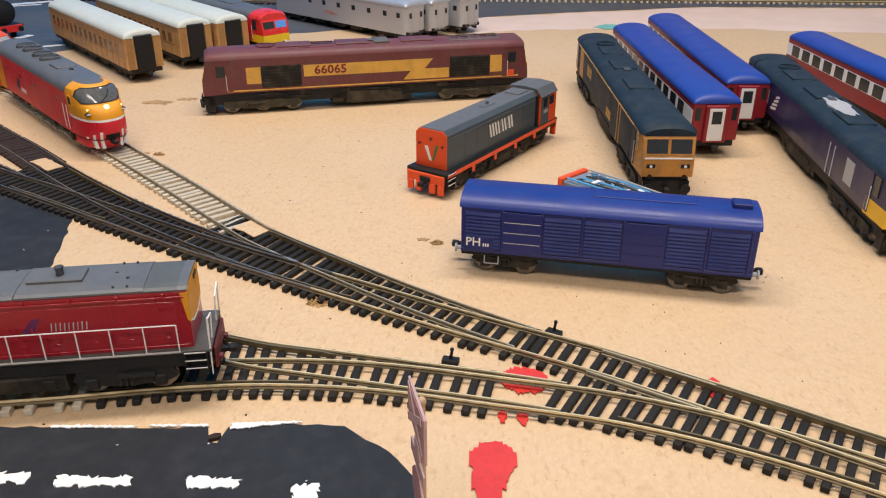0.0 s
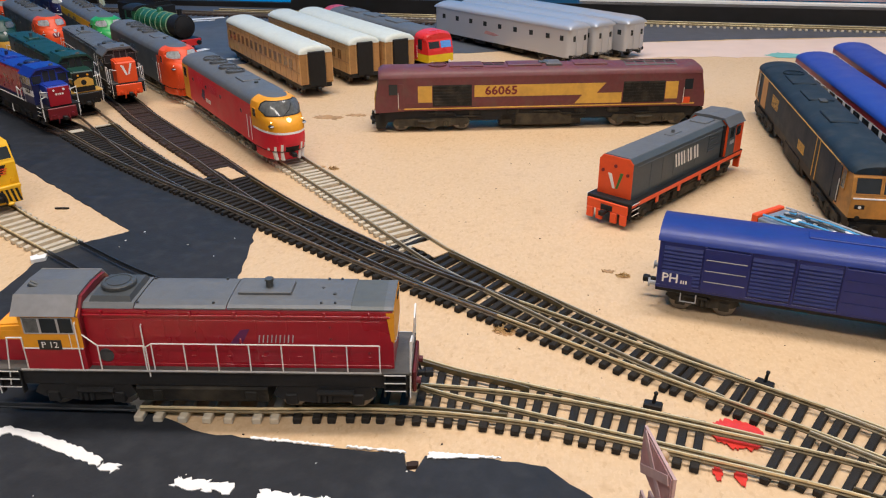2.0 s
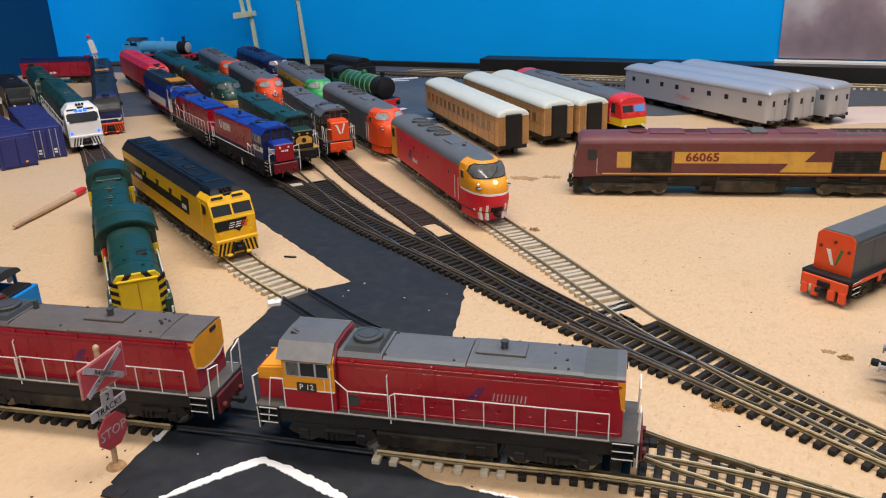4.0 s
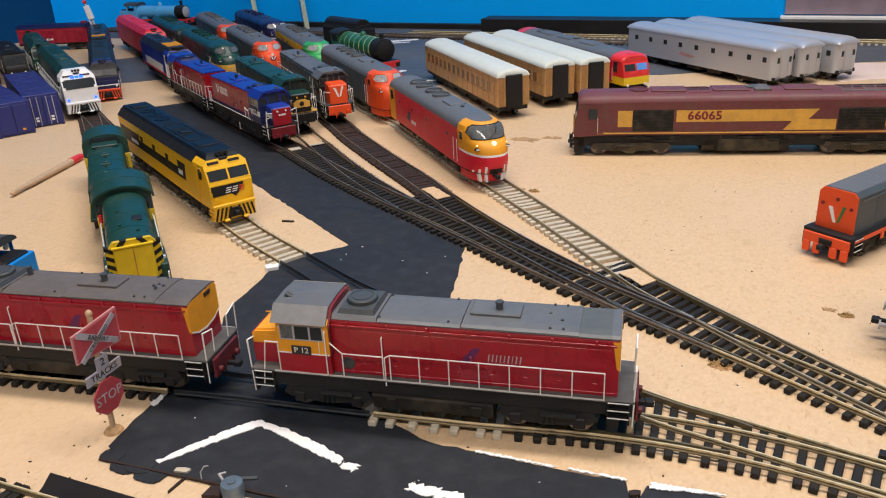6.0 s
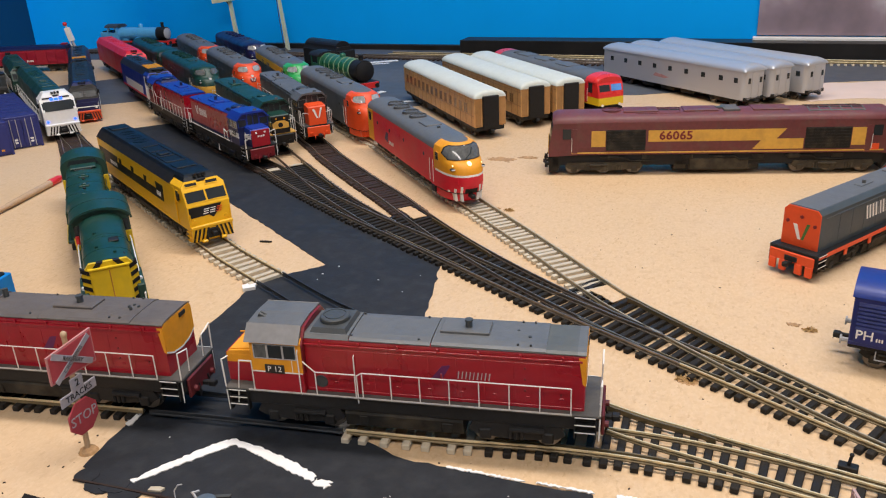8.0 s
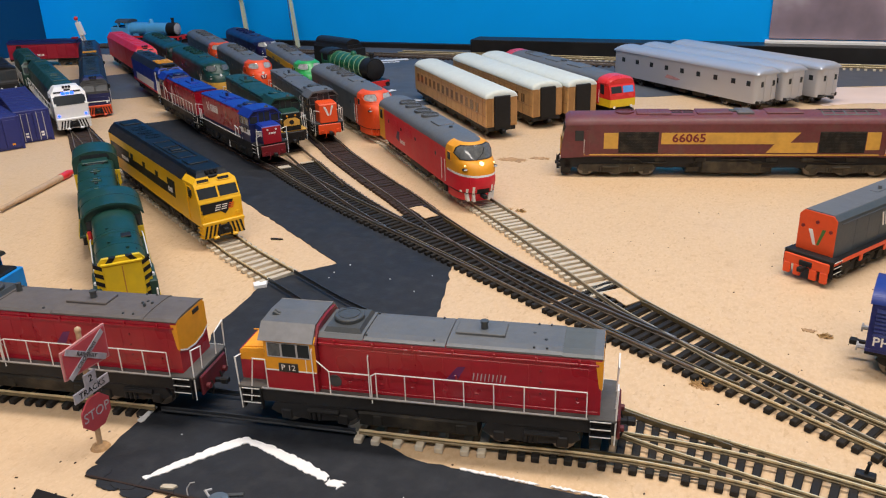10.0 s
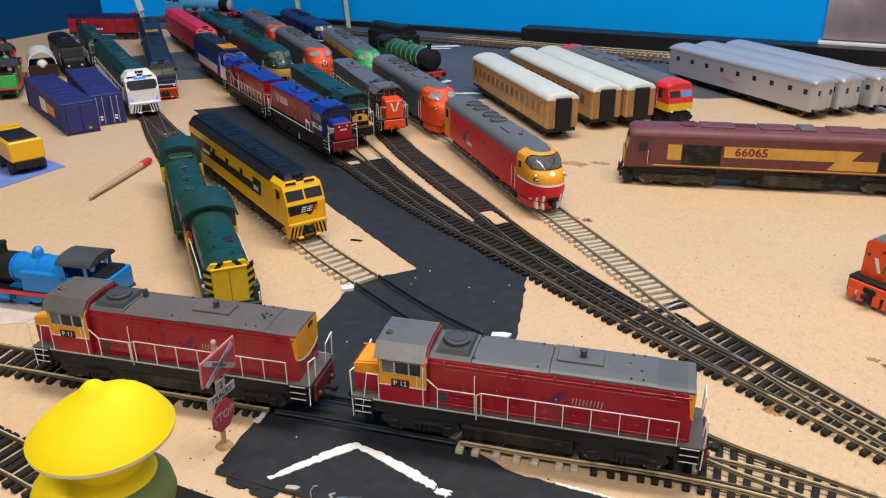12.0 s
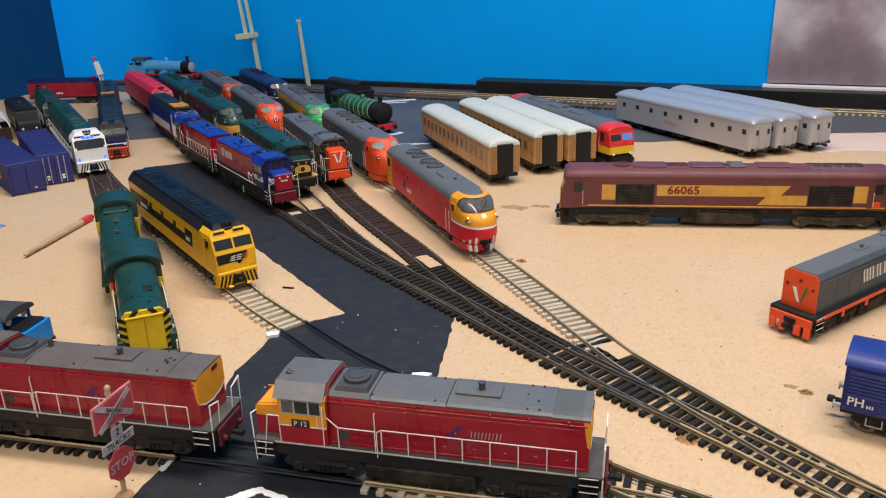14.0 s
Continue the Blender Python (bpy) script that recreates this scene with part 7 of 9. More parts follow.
white_cab = freight_unit("freight_diesel", -0.832, 0.7345, -36.0, "green diesel with white cab and lit blue lamps", dict(body=GREEN, roof=GREEN, sill=WHITE, cab_low=WHITE, cab_high=WHITE, cab_roof=WHITE, pilot=WHITE, hazard=BLACKPLASTIC, lamp=LEDBLUE), L=258, W=36.0, hood_w=29)
part("windscreen_surround", Geo().loft([[(128.3, -14.2, 28.6), (128.3, 14.2, 28.6), (123.6, 14.2, 38.3), (123.6, -14.2, 38.3)], [(129.3, -14.2, 28.6), (129.3, 14.2, 28.6), (124.6, 14.2, 38.3), (124.6, -14.2, 38.3)]]), GLASS, white_cab)
for yy in (-7.0, -2.5, 2.0):
    part("roof_beacon", Geo().box(121.8, 123.8, yy, yy + 4.0, 38.6, 41.6, 0.4), LEDBLUE, white_cab)
freight_unit("freight_diesel", -1.0010, 0.8500, -36.0, "weathered green diesel standing behind the white-cabbed one", dict(body=GREEN, roof=GREEN, sill=VLGREY, cab_low=GREEN, cab_high=GREEN, cab_roof=GREEN, pilot=BLACKPLASTIC, hazard=GREEN), L=146, hood_w=27)
navy_unit = freight_unit("freight_diesel", -0.8427, 0.8075, -44.4, "dark navy diesel with orange lower front and striped pilot", dict(body=NAVY, roof=SLATEBLUE, cab_low=NAVY, cab_high=CHARBLACK, cab_roof=NAVY, pilot=VORANGE, hazard=BLACKPLASTIC, sill=VYELLOW), L=200, z=0.0)
part("front_band", Geo().box(99.9, 100.3, -14, 14, 19.5, 24.4, 0.1), NAVY, navy_unit)
part("front_line", Geo().box(99.9, 100.5, -14, 14, 18.4, 19.5, 0.1), WHITE, navy_unit)
rear_unit = freight_unit("freight_diesel", -0.9890, 0.9510, -44.4, "black diesel with yellow roof chevrons behind the navy one", dict(body=CHARBLACK, roof=CHARBLACK, cab_low=NAVY, cab_high=CHARBLACK, cab_roof=CHARBLACK, pilot=BLACKPLASTIC, hazard=VYELLOW, sill=VLGREY), L=194, z=0.0)
for k in range(2):
    x0 = 52 + k * 10.0
    part("roof_chevron", Geo().prism_z([(x0, -9.2), (x0 + 4.4, -9.2), (x0 + 9.4, 0), (x0 + 4.4, 9.2), (x0, 9.2), (x0 + 5.0, 0)], 46.8, 48.2), VYELLOW, rear_unit)
chev = freight_unit("freight_diesel", -0.777, 0.853, -36.5, "blue and white diesel with yellow chevrons on its dark roof", dict(body=VBLUE, roof=CHARBLACK, sill=VRED2, cab_low=WHITE, cab_high=VBLUE, cab_roof=CHARBLACK, pilot=VDARKRED, hazard=VYELLOW, side=(("panel", -60, 40, 14, 24, WHITE),)), L=165)
for k in range(4):
    x0 = 26 + k * 9.0
    part("roof_chevron", Geo().prism_z([(x0, -9.2), (x0 + 4.4, -9.2), (x0 + 9.4, 0), (x0 + 4.4, 9.2), (x0, 9.2), (x0 + 5.0, 0)], 46.8, 48.2), VYELLOW, chev)
freight_unit("freight_diesel", -0.965, 1.012, -37.0, "bright red diesel at the end of the row", dict(body=VRED2, roof=VRED2, cab_low=VRED2, cab_high=VRED2, cab_roof=VRED2, pilot=VRED2, hazard=VDARKRED), L=240)

# British-outline diesels on the bare board
SHED = ((0, 16.5), (0, 22), (-0.3, 28.2), (-0.8, 29.6), (-3.0, 39.2), (-4.2, 41.4))
ews = cab_unit("british_diesel", -0.0572, 0.7075, 15.3, "weathered maroon diesel with gold lightning band", dict(body=MAROON, roof=MAROON, cab_low=MAROON, cab_high=MAROON, cab_roof=MAROON, under=TRUCKBROWN, tank=TRUCKBROWN, zb=18.0, hatch=MAROON, door=MAROON, beam=GRIMYBLACK, pilot=GRIMYBLACK, split=30), L=274, W=35, H=52, nose=((0, 16.5), (0, 23), (-0.3, 25), (-0.7, 27), (-3.4, 41.5), (-4.2, 44.5)), z=0.0, group="british diesels", side=(("panel", -102, -90.5, 25, 38.3, GOLD), ("grille", -90, -58, 21.5, 39, GRIMYBLACK), ("grille", 67, 102, 21.5, 39, GRIMYBLACK), ("panel", 102.5, 113, 24, 38.3, GOLD), ("panel", 118, 124, 20, 25, VORANGE)))
for s in (-1, 1):
    a, b = sorted((s * 17.2, s * 17.64))
    part("lightning_band", Geo().prism_y([(-56, 38.3), (52.4, 38.3), (45, 30.0), (66, 30.0), (66, 21.6), (26.9, 21.6), (33, 28.8), (-56, 28.8)], a, b), GOLD, ews)
    words("66065", 7.0, VDARKRED, ews, side_pose(-34, s * 17.7, 33.5, s > 0), "running_number", squeeze=1.12, bold=0.035)
for x0, x1, n in ((70, 112, 5), (-66, -30, 4)):
    for s in (-1, 1):
        m = pose(0, 0, 0) if s > 0 else pose(0, 0, 0, 0, 0, 180) @ Matrix.Diagonal((-1, 1, 1, 1))
        grille = part("roof_grille", Geo().prism_x([(2.0, 51.6), (2.0, 52.3), (10.5, 50.6), (14.2, 48.0), (14.0, 47.2), (10.2, 49.8)], x0, x1, m), GRIMYBLACK, ews)
        bar = Geo()
        for k in range(n + 1):
            xx = x0 + (x1 - x0) * k / n
            bar.prism_x([(2.0, 52.1), (2.0, 52.7), (10.6, 51.0), (14.5, 48.2), (14.3, 47.6)], xx - 0.5, xx + 0.5, m)
        bar.prism_x([(9.6, 50.8), (9.6, 51.4), (10.8, 51.0), (10.8, 50.4)], x0, x1, m)
        part("grille_bar", bar, MAROON if x0 < 0 else GRILLEGREEN, grille)
part("roof_box", Geo().box(4, 17, -9, 9, 50.6, 52.9, 0.4), BROWNGREY, ews)
for e in (-1, 1):
    # Dark filler added to close the blue-lit gap under each end.
    part("gap_filler", Geo().prism_y([(e * 122, 16), (e * 135, 16), (e * 136, 3.0), (e * 130, 3.0)], -13.5, 13.5), GRIMYBLACK, ews)
    part("front_panel", Geo().box(min(e * 136.6, e * 137.25), max(e * 136.6, e * 137.25), -14.8, 14.8, 19, 29.5, 0.2), GOLD, ews)
    for s in (-1, 1):
        part("brake_hose", Geo().wire([(e * 137, s * 5, 15), (e * 140, s * 5.5, 11), (e * 139, s * 6, 5)], 0.6).wire([(e * 137, s * 8.5, 14), (e * 139.4, s * 9, 10), (e * 138, s * 9, 6)], 0.5), GRIMYBLACK, ews)
for s in (-1, 1):
    part("sill_line", Geo().box(-118, 128, min(s * 17.0, s * 17.5), max(s * 17.0, s * 17.5), 19.2, 20.3, 0.1), GOLD, ews)
    for x0 in (-94, -6, 54):
        part("underfloor_pipe", Geo().wire([(x0, s * 15.6, 15.5), (x0 + 20, s * 15.8, 15.2), (x0 + 24, s * 15.8, 12.5), (x0 + 44, s * 15.6, 12.5)], 0.7), GRIMYBLACK, ews)
    for x0 in (-88, -60, -28, 28, 56, 90):
        part("underfloor_box", Geo().box(x0, x0 + 9, min(s * 13, s * 16.0), max(s * 13, s * 16.0), 13.4, 17.6, 0.4), GRIMYBLACK, ews)
gbr = cab_unit("british_diesel", 0.1466, 0.6330, -88.4, "dark blue diesel with dull gold cabs on the board", dict(body=SLATEBLUE, roof=SLATEBLUE, cab_low=RUSTYGOLD, cab_high=RUSTYGOLD, cab_roof=SLATEBLUE, under=GRIMYBLACK, zb=16.5, frame=RUSTYGOLD, lamp=BLACKPLASTIC), L=286, W=34, H=48, nose=SHED, z=0.0, group="british diesels", side=(("panel", -110, -92, 17, 41, RUSTYGOLD), ("panel", 88, 110, 17, 41, SLATEBLUE)))
for e in (-1, 1):
    part("front_line", Geo().box(min(e * 142.8, e * 143.3), max(e * 142.8, e * 143.3), -14.6, 14.6, 27.6, 28.5, 0.1), WHITE, gbr)
    part("roof_lamp", Geo().cyl((e * 137.5, 0, 43.0), (e * 140.2, 0, 43.0), 1.6, 1.5, 12), BLACKPLASTIC, gbr)
    for yy in (-10.4, 10.4):
        part("light_cluster", Geo().box(min(e * 142.8, e * 143.5), max(e * 142.8, e * 143.5), yy - 2.6, yy + 2.6, 22.0, 24.4, 0.2), BLACKPLASTIC, gbr)
        part("lamp_glass", Geo().cyl((e * 143.3, yy, 23.2), (e * 143.8, yy, 23.2), 0.9, 0.9, 10), WHITE, gbr)
for s in (-1, 1):
    part("cantrail_line", Geo().box(-118, 118, min(s * 16.9, s * 17.25), max(s * 16.9, s * 17.25), 40.4, 41.2, 0.1), GOLD, gbr)
    bars(gbr, -70 if s < 0 else -40, s * 17.0, 26, s, (1.3, 1.6, 1.3, 1.6, 1.3, 1.6, 1.3), 9, GOLD, 1.9)
    bars(gbr, 24, s * 17.0, 20, s, (1.4, 1.4, 2.2, 1.4, 2.2, 1.4, 1.4), 6.5, GOLD, 1.0)
    for xx in (66, 74):
        part("door_edge", Geo().box(xx, xx + 1, min(s * 16.9, s * 17.3), max(s * 16.9, s * 17.3), 15, 40, 0.1), GOLD, gbr)
drs = cab_unit("british_diesel", 0.2687, 0.5592, -92.5, "dark blue diesel with yellow front and pale worn roof", dict(body=NAVY, roof=SLATEBLUE, cab_low=SSRYELLOW, cab_high=NAVY, cab_roof=SLATEBLUE, under=GRIMYBLACK, zb=16.5), L=285, W=34, H=47, nose=SHED, z=0.0, group="british diesels")
for s in (-1, 1):
    for k in range(4):
        part("compass_mark", Geo().prism_y([(-62 + k * 3, 22 + k * 3.2), (-50 + k * 1.5, 24 + k * 3.2), (-50 + k * 1.5, 25.8 + k * 3.2), (-62 + k * 3, 23.8 + k * 3.2)], min(s * 16.8, s * 17.12), max(s * 16.8, s * 17.12)), LETTER, drs)
    for xx in (58, 66):
        part("door_edge", Geo().box(xx, xx + 1.4, min(s * 16.8, s * 17.2), max(s * 16.8, s * 17.2), 17, 36, 0.1), VLGREY, drs)
    part("side_panel", Geo().box(86, 98, min(s * 16.8, s * 17.2), max(s * 16.8, s * 17.2), 22, 36, 0.1), VLGREY, drs)
rnd = random.Random(4)
q = [(20 + 24 * math.cos(2 * math.pi * i / 26) * rnd.uniform(0.75, 1.15), 7.0 * math.sin(2 * math.pi * i / 26) * rnd.uniform(0.7, 1.1)) for i in range(26)]
part("worn_roof_patch", Geo().prism_z(q, 46.2, 47.65), VLGREY, drs)
cab_unit("british_diesel", -0.2616, 0.9553, -45.0, "red diesel with grey roof and yellow cab front", dict(body=VRED2, roof=VGREY, cab_low=NOSEYELLOW, cab_high=TOYRED, cab_roof=TOYRED, split=24.5, zb=16.5), L=250, W=34, H=48, nose=((0, 16.5), (0, 22), (-0.4, 28.0), (-0.8, 30.0), (-3.0, 37.6), (-4.6, 40.5)), z=0.0, group="british diesels", glass=BLUESHEEN)

# carriages
TEAKC = dict(body=TEAK, roof=CREAMROOF, trim=DARKTEAK, frame=DARKTEAK, glass=TEAKGLASS)
win = [(-104 + k * 14.8, -96 + k * 14.8, 25, 34) for k in range(14)]
for x, y, a in ((-0.3505, 0.8512, -48.1), (-0.3200, 0.9050, -47.5), (-0.2895, 0.9265, -47.0)):
    coach("teak_carriage", x, y, a, "varnished teak carriage with off-white roof and black gangway", TEAKC, L=230, W=34, H=49, windows=win, ends="gangway", group="teak carriages", panels=15, rise=7.5)
SILC = dict(body=SILVER, roof=ROOFSILVER, trim=SILVER, gang=SILVER, door=SILVER, ridge=False, plan_round=6.0, dome=11.0)
win = [(-104 + k * 27, -98 + k * 27, 27.5, 33.0) for k in range(8)] + [(107, 112.5, 27.5, 33.0)]
for x, y, a in ((-0.1262, 1.0328, -40.6), (-0.0985, 1.0580, -40.8), (-0.0631, 1.0840, -41.0)):
    car = coach("silver_carriage", x, y, a, "plain silver carriage with small square windows", SILC, L=243, W=33, H=47.5, windows=win, group="silver carriages", rise=7.5, ends="flush")
    for s in (-1, 1):
        part("red_mark", Geo().prism_y([(-22, 18.5), (-2, 17.5), (6, 19.5), (-6, 21.5), (-18, 22.5)], min(s * 16.3, s * 16.62), max(s * 16.3, s * 16.62)), FADEDMARK, car)
REDC = dict(body=COACHRED, roof=ROOFBLUE, trim=COACHRED, band=WHITE, band_z=(24, 34.5), door=WHITE, gang=COACHRED, dome=9.0)
win = [(-122 + k * 20, -108 + k * 20, 24.4, 34) for k in range(12)]
for x, y, a in ((0.1927, 0.7056, -86.8), (0.2337, 0.7602, -88.4), (0.3560, 0.6710, -84.8)):
    coach("passenger_carriage", x, y, a, "dark red carriage with blue roof and white window band", REDC, L=266, W=33, H=46, windows=win, group="red and blue carriages")

# ---- other vehicles, toys and small things ----
def flat_top(name, x, y, turn, label, c, L=147.0):
    """A narrow-hooded diesel whose cab sits flush at the rear; the hood end leads."""
    t = thing(name, x, y, 0.0, turn, label, "locomotive", "hood diesels")
    F, W, ZF, ZT = L / 2, 23.0, 16.5, 40.0
    gauge_stuff(t, L, (-18, 20), 28.0, 11.0, 15.0)
    part("footplate", Geo().box(-F, F, -15, 15, 14.8, ZF, 0.3), c["foot"], t)
    for s in (-1, 1):
        part("sill_stripe", Geo().box(-F + 1, F - 1, min(s * 14.6, s * 15.25), max(s * 14.6, s * 15.25), 13.4, 16.0, 0.15), c["orange"], t)
    xh, xc = F - 6, -F + 26
    hood = part("long_hood", Geo().prism_x([(-W / 2, ZF), (W / 2, ZF), (W / 2, ZT - 1.5), (W / 2 - 2.5, ZT + 1.2), (-W / 2 + 2.5, ZT + 1.2), (-W / 2, ZT - 1.5)], xc, xh), c["hood"], t)
    part("hood_front", Geo().prism_x([(-W / 2 + 0.1, ZF), (W / 2 - 0.1, ZF), (W / 2 - 0.1, ZT - 1.6), (W / 2 - 2.6, ZT + 1.1), (-W / 2 + 2.6, ZT + 1.1), (-W / 2 + 0.1, ZT - 1.6)], xh, xh + 0.8), c["orange"], t)
    part("hood_roof", Geo().prism_x([(-W / 2 + 0.6, ZT - 1), (W / 2 - 0.6, ZT - 1), (W / 2 - 3, ZT + 1.5), (-W / 2 + 3, ZT + 1.5)], xc, xh - 0.4), c["roof"], t)
    part("exhaust_pipe", Geo().box(-4, 10, -2.6, 2.6, ZT + 1.2, ZT + 2.0, 0.3).cyl((3, 0, ZT + 1.8), (3, 0, ZT + 4), 1.2, 1.1, 10), c["roof"], t)
    part("roof_hatch", Geo().box(xc + 4, xc + 18, -6, 6, ZT + 1.2, ZT + 2.4, 0.4), c["roof"], t)
    CW = 29.0
    cab = part("cab", Geo().prism_x([(-CW / 2, ZF), (CW / 2, ZF), (CW / 2, 37.5), (CW / 2 - 4, 42), (-CW / 2 + 4, 42), (-CW / 2, 37.5)], -F + 3, xc), c["orange"], t)
    R = CW / 2 + 0.8
    part("cab_roof", Geo().prism_x([(-R, 37.2), (-R + 4.4, 41.6), (R - 4.4, 41.6), (R, 37.2), (R - 4.2, 43), (0, 43.8), (-R + 4.2, 43)], -F + 2.2, xc + 1.2), c["roof"], t)
    for s in (-1, 1):
        part("cab_side_panel", Geo().box(xc - 12, xc + 0.1, min(s * CW / 2, s * (CW / 2 + 0.15)), max(s * CW / 2, s * (CW / 2 + 0.15)), ZF, 37, 0.06), c["hood"], cab)
        pane(cab, -F + 7, -F + 14, s * CW / 2, 29, 35.5, s, GLASS, frame_mat=c["orange"])
        pane(cab, xc - 9, xc - 3, s * CW / 2, 29, 35.5, s, GLASS, frame_mat=c["hood"])
        slats(t, xc + 6, xc + 22, s * W / 2, 24, 36, s, c["hood"], 7)
        for k in range(5):
            xa = xc + 26 + k * 14
            part("hood_door", Geo().box(xa, xa + 13, min(s * W / 2, s * (W / 2 + 0.14)), max(s * W / 2, s * (W / 2 + 0.14)), ZF + 2, 36.5, 0.06), c["hood"], hood)
        d = 1 if s < 0 else -1
        bars(t, -13, s * (W / 2 + 0.14), 24.5, s, (2.0, 2.0, 0.05, 1.9, 1.7, 0.05, 1.9, 1.9, 1.9, 1.7), 9, LETTER, 1.6, 2.4 * (-d if s > 0 else d))
        for k in range(4):
            part("sill_bracket", Geo().box(-40 + k * 27, -37 + k * 27, min(s * 14.5, s * 15.4), max(s * 14.5, s * 15.4), 9.6, 13.6, 0.2), c["orange"], t)
        steps(t, F - 5, s * 15, s, BLACKPLASTIC, 3, ZF - 0.5)
        for xx in (-30, -8, 14, 36):
            part("side_pipe", Geo().cyl((xx, s * 14.0, 11.5), (xx + 16, s * 14.0, 11.5), 0.7, 0.7, 6), GRIMYBLACK, t)
    vee_mark(t, pose(xh + 0.85, 0, 26, 90, 0, 90), 9.0, WHITE, MARKGREEN)
    for yy, zz in ((0, 35.5), (-8.5, 31.5), (8.5, 31.5)):
        part("hood_lamp", Geo().cyl((xh + 0.5, yy, zz), (xh + 1.4, yy, zz), 1.1, 1.0, 12), VDARKRED, t)
    part("footplate_end", Geo().box(F - 6.5, F + 0.6, -14.6, 14.6, 14.0, 17.0, 0.5), BLACKPLASTIC, t)
    # Black slab stands in for the shade between cab and hood.
    part("cab_gap_shade", Geo().box(xc, xc + 3.0, -CW / 2 + 1.5, CW / 2 - 1.5, ZF, 38.5, 0.3), BLACKPLASTIC, t)
    for s in (-1, 1):
        part("hood_handrail", Geo().wire([(xc + 4, s * (W / 2 + 0.9), 36.6), (xh - 3, s * (W / 2 + 0.9), 36.6)], 0.22), c["hood"], t)
        part("cab_number", Geo().box(-F + 16, -F + 22, min(s * CW / 2, s * (CW / 2 + 0.3)), max(s * CW / 2, s * (CW / 2 + 0.3)), 24.5, 27.0, 0.1), VLGREY, cab)
    for e in (-1, 1):
        g = Geo()
        x0, x1 = sorted((e * F, e * (F + 1.6)))
        g.box(x0, x1, -14, 14, 9.0, ZF - 1.6, 0.4)
        part("headstock", g, c["orange"], t)
        for yy in (-11.5, -5.0, 5.0, 11.5):
            part("pilot_step", Geo().box(x0, x1 + 0.4, yy - 2.2, yy + 2.2, 2.6, 9.2, 0.4), c["orange"], t)
        part("buffer_pocket", Geo().box(x0, x1 + 0.6, -4, 4, 9.5, 13.0, 0.4), BLACKPLASTIC, t)
    bogie(t, F - 32, 2, 25, 5.4, 12.2)
    bogie(t, -F + 32, 2, 25, 5.4, 12.2)
    return t


flat_top("hood_diesel", 0.0433, 0.5574, -122.3, "grey and orange diesel with chevron on its hood end", dict(hood=HOODGREY, foot=BLACKPLASTIC, roof=VGREY, orange=VORANGE))


def louvres(parent, x0, x1, y, z0, z1, s, material, n):
    """A panel of overlapping sloping boards, each standing out at its lower edge."""
    panel = part("louvre_panel", Geo().box(x0, x1, min(y - s * 0.3, y + s * 0.1), max(y - s * 0.3, y + s * 0.1), z0, z1, 0.05), material, parent)
    h = (z1 - z0) / n
    me = Geo().prism_x([(0.0, 0.0), (s * 0.95, 0.1), (s * 0.95, 0.45), (s * 0.15, h * 0.95), (0.0, h * 0.95)], x0 + 0.3, x1 - 0.3).mesh("louvre")
    me.materials.append(material)
    for k in range(n):
        part("louvre", me, material, panel).matrix_basis = pose(0, (y + s * 0.05) * MM, (z0 + h * k) * MM)


